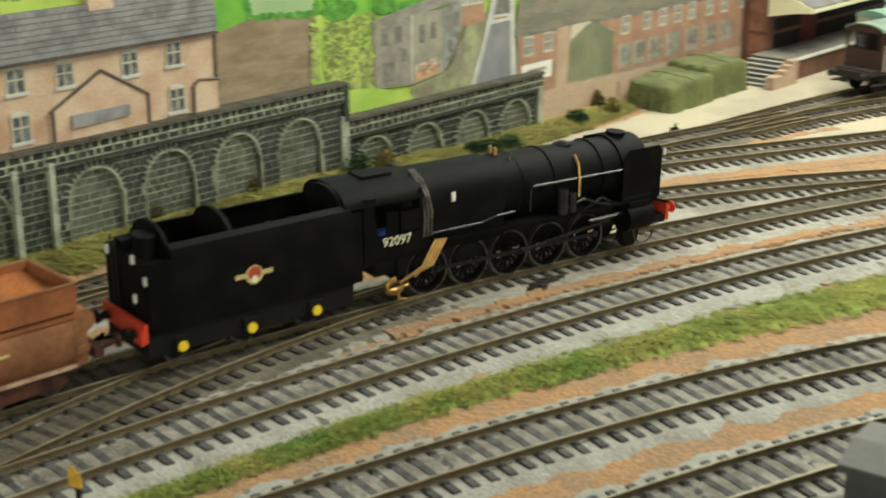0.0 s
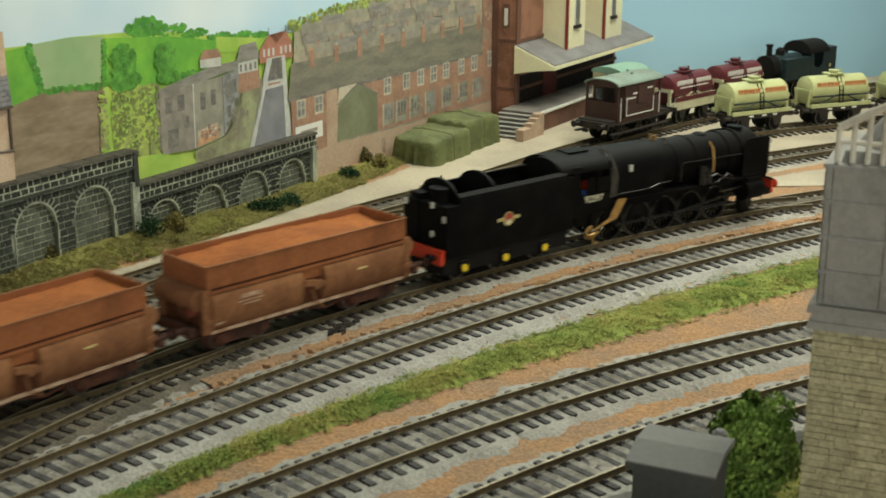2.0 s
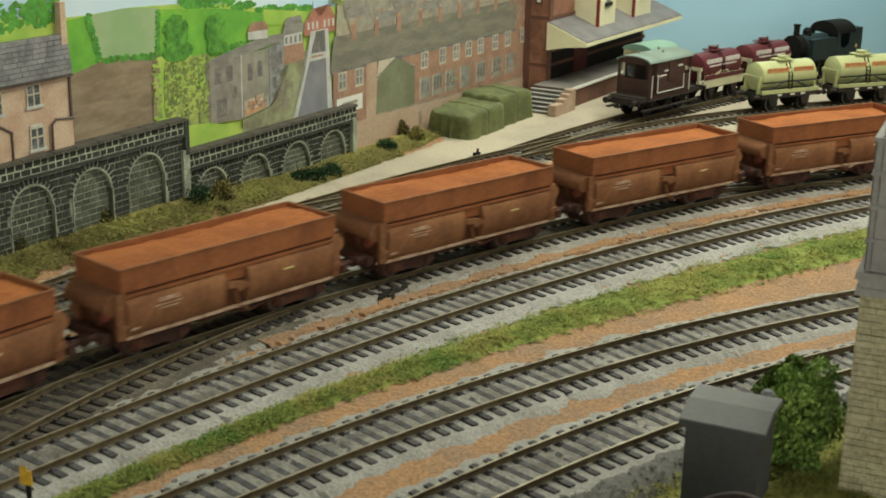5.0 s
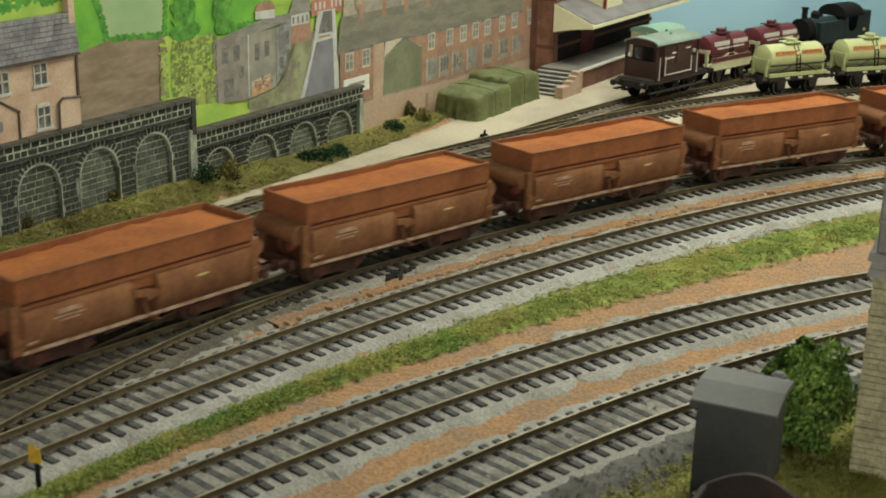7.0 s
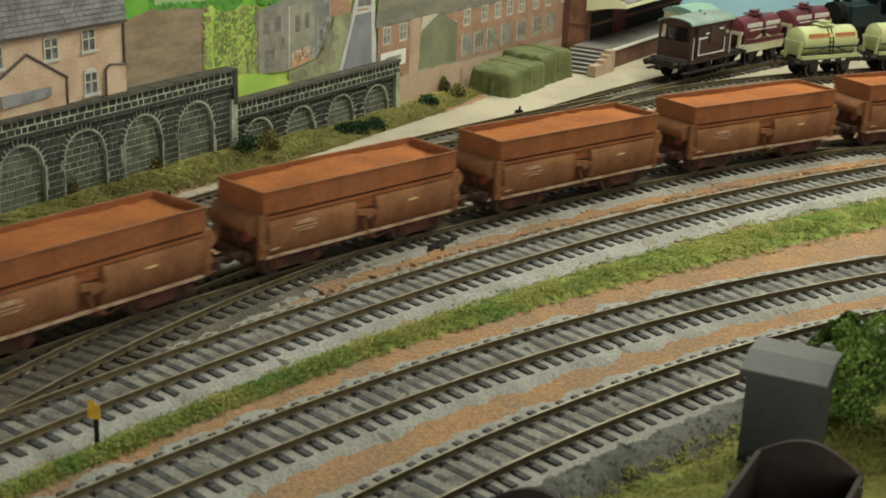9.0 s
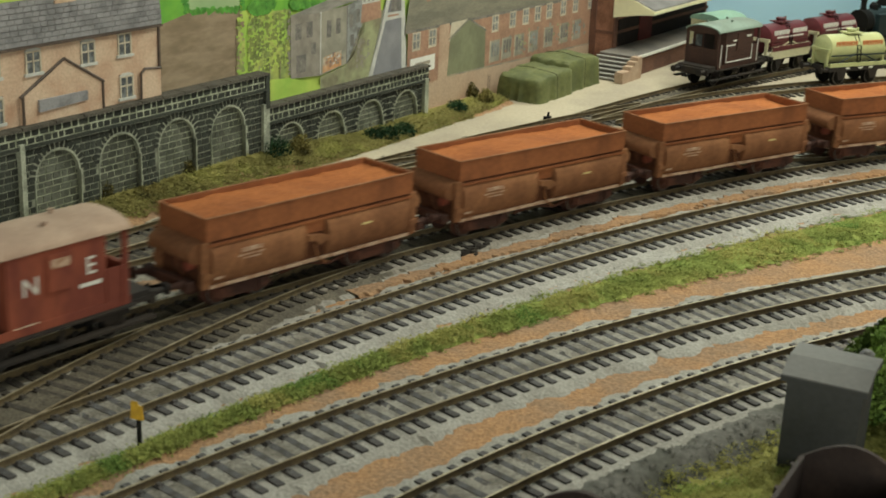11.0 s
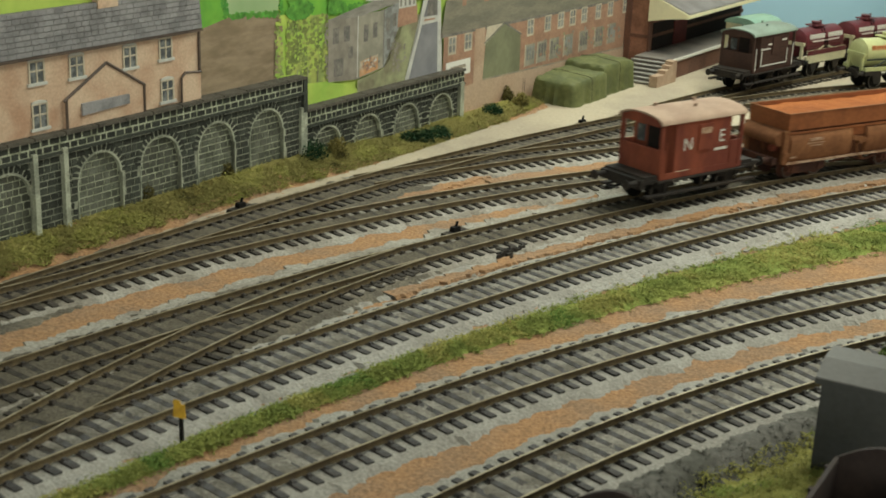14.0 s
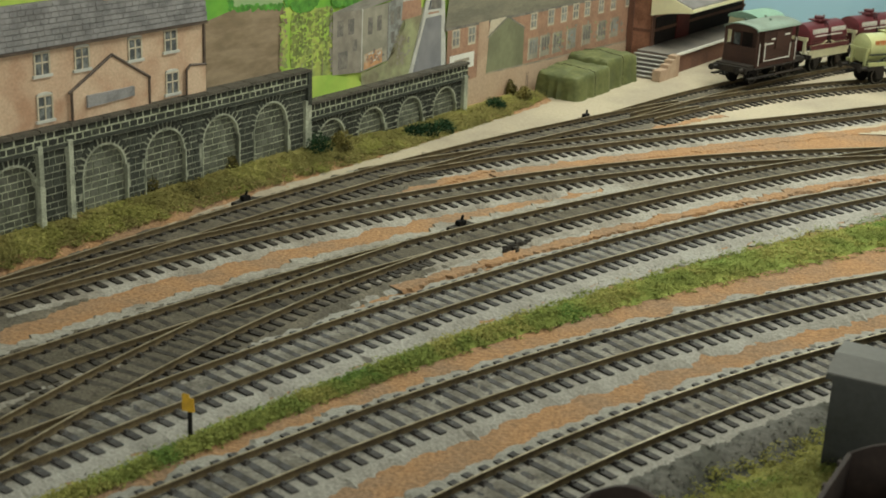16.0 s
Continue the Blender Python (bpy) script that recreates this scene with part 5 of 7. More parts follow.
        pipe(bm, [(-61, side * 14, 5), (-61, side * 14, 2.4), (-58, side * 14, 2.0)], 0.5, 7)
        tube(bm, (-66, side * 14, 6), (-57, side * 14, 7), 0.7, 10)
        part("injector", bm, "brass", L, "brass injector with looped pipes")
        part("clack_pipe", pipe(B(), [(18, side * 13.4, 26), (18.6, side * 12.9, 32), (19, side * 11.4, 37.5), (19, side * 8.6, 40.6)], 0.5, 7), "brass", L, "copper feed pipe")
        part("lamp_bracket", box(B(), -38.6, -37.2, side * 13.2 - 0.4, side * 13.2 + 0.4, 33.5, 36.5), "white_paint", L, "small white lamp bracket")
        part("lamp_bracket", box(B(), 69.4, 70.6, side * 13.9 - 0.3, side * 13.9 + 0.3, 36, 38.4), "white_paint", L)
        part("lamp_bracket", box(B(), 69.4, 70.6, side * 13.9 - 0.3, side * 13.9 + 0.3, 27, 29), "white_paint", L)
        part("pump", bm := tube(tube(B(), (10, side * 13.6, 21), (10, side * 13.6, 30), 2.2, 14), (14.5, side * 13.6, 21), (14.5, side * 13.6, 28), 1.8, 14), "loco_shiny", L, "air pump beside the boiler")
        bm = pipe(B(), [(12, side * 14, 23), (20, side * 14, 25), (27, side * 13.6, 22), (34, side * 13.6, 20.5)], 0.6, 7)
        pipe(bm, [(16, side * 13, 18), (29, side * 13.4, 24), (36, side * 12.6, 21)], 0.5, 6)
        part("valve_gear", bm, "loco_shiny", L, "dull steel valve gear rods")
        part("slide_bar", pipe(B(), [(24, side * 12.4, 15.2), (46, side * 12.4, 15.4)], 0.8, 6), "loco_shiny", L)
    # cab
    cab = part("cab", prism(B(), ((-69, 17), (-47, 17), (-46, 20), (-46, 41), (-47, 41), (-47, 33.5), (-54.5, 33.5), (-54.5, 26.5), (-47, 26.5), (-47, 25.8), (-55.5, 25.8), (-55.5, 34), (-60, 34), (-60, 26), (-63.5, 26), (-65, 36), (-64, 40), (-69, 40)), -14.4, -13.7, "y"), "loco_black", L, "black cab with open side window")
    part("cab_side", prism(B(), ((-67, 17), (-46, 17), (-46, 40), (-67, 40)), 13.7, 14.4, "y"), "loco_black", cab)
    part("cab_front", prism(B(), ((-13.7, 17), (13.7, 17), (13.7, 38), (9, 43), (-9, 43), (-13.7, 38)), -46.6, -45.6, "x"), "loco_black", cab)
    roof = [(14.6 * math.cos(t), 37.4 + 6.8 * math.sin(t)) for t in [math.pi * i / 16 for i in range(17)]]
    inner = [(13.9 * math.cos(t), 36.8 + 6.6 * math.sin(t)) for t in [math.pi * i / 16 for i in range(16, -1, -1)]]
    part("cab_roof", prism(B(), roof + inner, -76, -45, "x"), "loco_black", cab, "curved black cab roof", 30)
    part("roof_vent", box(B(), -64, -52, -4.5, 4.5, 43.8, 44.8), "loco_black", cab, "sliding roof ventilator")
    part("fall_plate", box(B(), -84, -66, -12.5, 12.5, 15.5, 18), "black_paint", cab)
    part("rear_sheet", box(B(), -70.5, -69.5, -14.2, -10, 17, 33), "loco_black", cab)
    part("rear_sheet", box(B(), -70.5, -69.5, 10, 14.2, 17, 33), "loco_black", cab)
    # plain blue and red shapes added in place of the crew figures
    part("seat", box(B(), -62, -57, -12, -8, 22, 27), "cab_blue", cab, "blue block standing in for a crew figure's clothes")
    part("fire_door", tube(B(), (-51, -2, 27), (-49.8, -2, 27), 2.6, 14), "buffer_red", cab, "bright red disc standing in for a crew figure's shirt")
    part("backhead", box(B(), -50, -46.6, -9, 9, 18, 38), "black_paint", cab, "dark fittings inside the cab")
    words("number", "92097", 4.6, "cream_letter", cab, pose(-0.0562, -0.01455, 0.0238, 90, 0, 0), "cream painted running number")
    cab.location.x = -5.5 * MM
    # driving wheels with spokes, coupled by rods
    axles = []
    for i in range(5):
        x = -46.4 + 17.75 * i
        ax = part("driving_wheel", tube(B(), (0, -8, 0), (0, 8, 0), 1.2, 10), "black_paint", L, "spoked black driving wheelset")
        ax.location = (x * MM, 0, 8.5 * MM)
        for side in (-1, 1):
            part("wheel_rim", ring(B(), (0, 0), 8.25, 1.5, side * 7.1, side * 9.3, 36), "loco_black", ax)
            part("tyre", ring(B(), (0, 0), 8.5, 0.45, side * 7.2, side * 9.5, 36), "worn_pipe", ax, "dull steel tyre")
            bm = tube(B(), (0, side * 7.2, 0), (0, side * 9.6, 0), 1.9, 14)
            for k in range(14):
                t = 2 * math.pi * k / 14
                tube(bm, (1.5 * math.cos(t), side * 8.4, 1.5 * math.sin(t)), (7.0 * math.cos(t), side * 8.4, 7.0 * math.sin(t)), 0.42, 5)
            part("spokes", bm, "loco_black", ax)
            part("crank_pin", tube(B(), (4.0, side * 9, 0), (4.0, side * 10.6, 0), 0.9, 10), "steel", ax)
            part("balance_weight", prism(B(), [(6.9 * math.cos(t), 6.9 * math.sin(t)) for t in (2.3, 2.6, 2.9, 3.2, 3.5, 3.8)], side * 8.9, side * 9.2, "y"), "loco_black", ax)
        axles.append(ax)
    rods = []
    for side in (-1, 1):
        bm = B()
        for i in range(4):
            x = -46.4 + 17.75 * i
            box(bm, x, x + 17.75, side * 10.4 - 0.35, side * 10.4 + 0.35, -0.75, 0.75)
        for i in range(5):
            tube(bm, (-46.4 + 17.75 * i, side * 10.0, 0), (-46.4 + 17.75 * i, side * 11.0, 0), 1.35, 12)
        rods.append(part("coupling_rod", bm, "loco_shiny", L, "dull steel coupling rod"))
        bm = pipe(B(), [(-10.9, side * 11.6, 0.2), (30, side * 12.2, 5.0)], 0.75, 7)
        rods.append(part("connecting_rod", bm, "loco_shiny", L, "dull steel connecting rod"))
    for y in (-8, 8):
        disc_wheel(L, 54.5, y, 5.6)
    part("front_step", box(B(), 66, 73, -13.5, -9, 9, 12), "black_paint", L)
    part("buffer_beam", box(B(), 73, 75, -14, 14, 9.5, 16.5), "buffer_red", L, "red front buffer beam")
    part("platform", prism(B(), ((62, 20.4), (75, 17), (75, 16), (62, 19.2)), -14, 14, "y"), "loco_black", L)
    buffers(L, 75, 1, 13.2, "buffer_red", 10.5)
    part("vacuum_pipe", pipe(B(), [(76, 4, 8), (77, 4, 14), (77, 3, 19)], 0.7, 7), "black_paint", L)
    # the front end is foreshortened to the model's true wheelbase
    for ob in list(L.children) + list(cab.children):
        if ob not in axles and ob not in rods and ob.name.split(".")[0] != "number":
            for v in ob.data.vertices:
                if v.co.x > 0.031:
                    v.co.x = 0.031 + (v.co.x - 0.031) * 0.72
    return L, axles, rods


def tender():
    T = thing("tender", "black high-sided coal tender with a round crest and red buffer beam", "tender")
    side = [(-14.2, 12), (14.2, 12), (14.2, 33), (13.2, 36.2), (11.2, 37.4), (10.6, 37.2), (12.2, 35.6), (12.9, 33), (12.6, 26), (-12.6, 26), (-12.9, 33), (-12.2, 35.6), (-10.6, 37.2), (-11.2, 37.4), (-13.2, 36.2), (-14.2, 33)]
    part("body", prism(B(), side, -26, 40, "x"), "loco_black", T, "plain black tender tank and curved side sheets", 30)
    part("tank_end", box(B(), -38.5, -26, -14.2, 14.2, 12, 33.5), "loco_black", T, "", 35, 0.6)
    part("filler", tube(tube(B(), (-32, -4, 33), (-32, -4, 38.4), 4.6, 22), (-32, -4, 38.2), (-32, -4, 39.4), 5.0, 22), "loco_black", T, "round water filler")
    part("filler_step", box(B(), -37, -28, 4, 10, 33, 36), "loco_black", T)
    for x in (-26, -4, 38):
        half = [(12.2 * math.cos(t), 34.0 + 8.0 * math.sin(t)) for t in [math.pi * i / 18 for i in range(19)]] + [(-12.6, 26), (12.6, 26)]
        part("bulkhead", prism(B(), half, x - 0.7, x + 0.7, "x"), "loco_black", T, "arched black bulkhead plate", 25)
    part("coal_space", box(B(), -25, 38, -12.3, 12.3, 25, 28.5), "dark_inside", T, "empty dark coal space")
    bm = B()
    rnd = random.Random(3)
    for _ in range(60):
        x, y = rnd.uniform(2, 36), rnd.uniform(-11, 11)
        s = rnd.uniform(0.8, 1.7)
        box(bm, x - s, x + s, y - s, y + s * 0.8, 28.2, 28.6 + s * rnd.uniform(0.6, 1.5), s * 0.3)
    tagged(part("coal", bm, "black_paint", T, "thin layer of coal"), kind="stuff")
    part("frame", box(B(), -40, 40, -13.6, 13.6, 5.0, 12.4), "black_paint", T, "black outside frame")
    part("front_plate", box(B(), 40, 44, -13.6, 13.6, 12, 35), "loco_black", T)
    for i in range(3):
        x = -24.5 + 24.5 * i
        for y in (-8, 8):
            disc_wheel(T, x, y, 6.2)
        for s in (-1, 1):
            ab = part("axle_box", box(B(), x - 2.6, x + 2.6, s * 13.4, s * 14.8 if s > 0 else s * 13.4 - 1.4, 4.0, 10.0) if s > 0 else box(B(), x - 2.6, x + 2.6, -14.8, -13.4, 4.0, 10.0), "black_paint", T)
            part("axle_cover", tube(B(), (x, s * 14.7, 6.8), (x, s * 15.5, 6.8), 1.65, 18), "yellow_spot", ab, "round yellow axle box cover")
    part("buffer_beam", box(B(), -42, -40, -14, 14, 10.0, 16.0), "buffer_red", T, "red rear buffer beam")
    part("beam_corner", box(B(), -43.4, -42, -14, -8.5, 9.5, 14.2), "buffer_red", T)
    buffers(T, -42, -1, 12.6, "black_paint", 10)
    part("ladder", pipe(pipe(B(), [(-39.2, 6, 14), (-39.2, 6, 37)], 0.4, 6), [(-39.2, 9, 14), (-39.2, 9, 37)], 0.4, 6), "loco_shiny", T)
    for y, z in ((-12.6, 28.5), (-5, 33), (12.4, 32), (-5, 21.5)):
        part("lamp_bracket", box(B(), -39.3, -38.5, y - 0.8, y + 0.8, z - 1.2, z + 1.2), "white_paint", T, "small pale lamp bracket")
    for s in (-1, 1):
        cr = part("crest", tube(B(), (2, s * 14.15, 24), (2, s * 14.42, 24), 3.1, 26), "crest_gold", T, "round gold and red crest with side ribbons")
        part("crest_centre", tube(B(), (2, s * 14.4, 24.5), (2, s * 14.5, 24.5), 2.3, 22), "crest_red", cr)
        part("crest_base", tube(B(), (2, s * 14.4, 22.6), (2, s * 14.56, 22.6), 1.2, 14), "cream_letter", cr)
        for a, b in ((-4.8, -0.9), (4.9, 8.8)):
            part("crest_ribbon", box(B(), min(a, b), max(a, b), min(s * 14.1, s * 14.4), max(s * 14.1, s * 14.4), 23.4, 24.9), "crest_gold", cr)
    for ob in T.children_recursive:
        if not ob.name.startswith("crest"):
            for v in ob.data.vertices:
                if v.co.z > 0.020:
                    v.co.z = 0.020 + (v.co.z - 0.020) * 1.09
                if v.co.x < -0.026:
                    v.co.x = -0.026 + (v.co.x + 0.026) * 0.66
    return T


def ore_wagon():
    """Bogie iron-ore hopper."""
    W = thing("ore_wagon", "rust-brown iron ore hopper wagon with rounded doors and orange ore load", "wagon", "hopper wagons of the train")
    # upper box: four thin walls
    hw, hl, z0, z1 = 14.0, 50.0, 26.0, 34.2
    for nm, b in (("side_sheet", (-hl, hl, -hw, -hw + 0.8)), ("side_sheet", (-hl, hl, hw - 0.8, hw)), ("end_sheet", (-hl, -hl + 0.8, -hw + 0.8, hw - 0.8)), ("end_sheet", (hl - 0.8, hl, -hw + 0.8, hw - 0.8))):
        part(nm, box(B(), b[0], b[1], b[2], b[3], z0, z1), "ore_brown", W)
    for b in ((-hl - 0.3, hl + 0.3, -hw - 0.3, -hw + 0.7), (-hl - 0.3, hl + 0.3, hw - 0.7, hw + 0.3)):
        part("top_rail", box(B(), b[0], b[1], b[2], b[3], z1, z1 + 0.4), "ore_dirt", W)
    for x in (-hl, hl):
        part("top_rail", box(B(), x - 0.4, x + 0.4, -hw + 0.7, hw - 0.7, z1, z1 + 0.4), "ore_dirt", W)
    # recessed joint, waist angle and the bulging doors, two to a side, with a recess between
    # recessed parts take the darker brown, which paints their shade in
    part("waist_recess", box(B(), -hl + 0.4, hl - 0.4, -hw + 0.9, hw - 0.9, 24.0, 26.0), "ore_recess_shade", W, "recessed joint below the box, its shade put into the colour")
    part("waist_rail", box(B(), -hl + 0.2, hl - 0.2, -hw - 0.35, hw + 0.35, 24.0, 24.9), "ore_brown", W, "projecting waist angle")
    prof = [(-10.0, 8.6), (-13.0, 9.6), (-14.3, 11.5), (-15.1, 14.5), (-15.4, 18), (-15.1, 21), (-14.2, 23.2), (-13.2, 24.1), (13.2, 24.1), (14.2, 23.2), (15.1, 21), (15.4, 18), (15.1, 14.5), (14.3, 11.5), (13.0, 9.6), (10.0, 8.6)]
    for x0, x1 in ((-48.6, -5.4), (5.0, 48.6)):
        door = part("door_panel", prism(B(), prof, x0, x1, "x"), "ore_dirt", W, "rounded weathered hopper doors", 50, 0.35)
        for x in (x0 + 0.6, x1 - 0.6):
            edge = [(p[0] * 1.018, p[1]) for p in prof]
            part("door_lip", prism(B(), edge, x - 0.35, x + 0.35, "x"), "ore_dirt", door)
    part("centre_body", box(B(), -5.5, 5.1, -12.6, 12.6, 9, 24.1), "ore_recess_shade", W, "recess between the doors, its shade put into the colour")
    for s in (-1, 1):
        y0, y1 = min(s * 12.4, s * 15.6), max(s * 12.4, s * 15.6)
        part("door_gear", prism(B(), ((-4.6, 19.6), (4.2, 18.4), (5.4, 16.6), (0.5, 15.0), (-1.0, 17.0), (-4.6, 17.4)), y0, y1, "y"), "ore_dirt", W, "door latch bracket in the centre recess")
        part("recess_plate", box(B(), -4.6, 4.4, min(s * 12.5, s * 13.6), max(s * 12.5, s * 13.6), 19.8, 24.0), "ore_brown", W)
        part("door_lever", pipe(B(), [(0, s * 13.4, 15), (1.5, s * 13.6, 9.5), (6, s * 13.2, 6.5)], 0.6, 6), "ore_dirt", W)
        part("sill", prism(B(), ((-49, 8.5), (49, 8.5), (49, 9.7), (-49, 9.7)), min(s * 13.0, s * 13.9), max(s * 13.0, s * 13.9), "y"), "worn_mark", W, "paler worn bottom edge")
        for w_, z, h_ in ((9.5, 20.3, 1.5), (11.5, 18.9, 0.6), (7.5, 17.7, 0.6)):
            part("lettering_bar", box(B(), -36 - (w_ - 9.5) / 2, -36 + w_ - (w_ - 9.5) / 2, s * 15.34 - 0.14, s * 15.34 + 0.14, z - 0.4, z - 0.4 + h_), "worn_mark", W, "faded illegible lettering")
        part("lettering_bar", box(B(), -47, -43, s * 14.6 - 0.14, s * 14.6 + 0.14, 11.9, 12.7), "worn_mark", W, "faded illegible lettering")
        part("lettering_bar", box(B(), 22, 27, s * 15.38 - 0.14, s * 15.38 + 0.14, 18.6, 19.3), "crest_gold", W, "faded yellow mark")
    for s in (-1, 1):
        # shelf and chute at each end
        part("end_shelf", prism(B(), ((s * 49, 26.0), (s * 52, 25.6), (s * 54.6, 24.4), (s * 56, 22.6), (s * 56.3, 20.8), (s * 55.6, 19.2), (s * 53.8, 18.2), (s * 49, 18.0)), -12.2, 12.2, "y"), "ore_dirt", W, "rounded shelf roll at the wagon end", 40)
        part("end_plate", box(B(), min(s * 48.6, s * 50.0), max(s * 48.6, s * 50.0), -12.4, 12.4, 9.0, 18.0), "ore_recess_shade", W, "recessed end plate below the shelf, its shade put into the colour")
        part("end_brace", prism(B(), ((s * 50, 18), (s * 54.5, 18), (s * 50.6, 9.5), (s * 50, 9.5)), -0.6, 0.6, "y"), "ore_recess_shade", W)
        for y in (-13.3, 13.3):
            part("end_post", box(B(), min(s * 48.5, s * 52.2), max(s * 48.5, s * 52.2), y - 0.9, y + 0.9, 9.0, 25.9), "ore_dirt", W, "weathered corner post", 35, 0.3)
            part("step_bracket", prism(B(), ((s * 47, 14.5), (s * 52.4, 15.4), (s * 52.4, 13.4), (s * 49, 12.8)), min(y, y * 1.14), max(y, y * 1.14), "y"), "ore_dirt", W)
        part("brake_cylinder", tube(B(), (s * 50, -6, 16), (s * 53.0, -6, 16), 1.8, 14), "van_red", W)
        part("headstock", box(B(), min(s * 55, s * 58), max(s * 55, s * 58), -13, 13, 9.0, 12.5), "wagon_frame", W, "dark headstock")
        buffers(W, s * 58, s, 11.5, "wagon_frame", 10)
        bg = part("bogie", box(B(), s * 33 - 14, s * 33 + 14, -11.6, 11.6, 6.4, 8.8), "wagon_frame", W, "rusty dark bogie")
        for y in (-11.6, 11.6):
            bm = prism(B(), ((s * 33 - 13, 4.5), (s * 33 - 9, 3.2), (s * 33 + 9, 3.2), (s * 33 + 13, 4.5), (s * 33 + 12, 8.2), (s * 33 + 5, 9.2), (s * 33 - 5, 9.2), (s * 33 - 12, 8.2)), y - 0.8, y + 0.8, "y")
            part("side_frame", bm, "wagon_frame", bg)
            for dx in (-9, 9):
                part("axle_box", box(B(), s * 33 + dx - 1.8, s * 33 + dx + 1.8, y - 1.5, y + 1.5, 3.8, 7.4), "wagon_frame", bg)
        for dx in (-9, 9):
            for y in (-8, 8):
                disc_wheel(W, s * 33 + dx, y, 5.0, "wagon_frame")
    part("underframe", box(B(), -55, 55, -7, 7, 7.6, 10), "wagon_frame", W)
    bm = pipe(B(), [(-16, -11.8, 6.5), (-4, -12, 8), (8, -12, 5.5), (16, -11.8, 7)], 0.6, 6)
    part("brake_rod", bm, "wagon_frame", W, "brake rod between the bogies")
    part("brake_rod", pipe(B(), [(-16, 11.8, 6.5), (-4, 12, 8), (8, 12, 5.5), (16, 11.8, 7)], 0.6, 6), "wagon_frame", W)
    return W


def ore_load(wagon, seed):
    """A heap of ore, a lumpy sheet a little below the rim, higher under the two loading points."""
    bm = B()
    nx, ny = 40, 12
    g = {}
    rnd = random.Random(seed)
    dip = rnd.uniform(0.8, 2.0)
    for a in range(nx + 1):
        for b in range(ny + 1):
            x, y = -49.2 + 98.4 * a / nx, -13.2 + 26.4 * b / ny
            z = 32.4 + dip * 0.9 * math.cos((x - rnd.random() * 0) / 15.5 + seed) * math.cos(y / 11) + 0.7 * noise.noise((x / 6, y / 6, seed)) + 0.35 * noise.noise((x / 2, y / 2, seed))
            g[a, b] = bm.verts.new((x, y, z))
    for a in range(nx):
        for b in range(ny):
            bm.faces.new((g[a, b], g[a + 1, b], g[a + 1, b + 1], g[a, b + 1]))
    part("ore_load", bm, "ore_load", wagon, "heaped orange iron ore", 60)


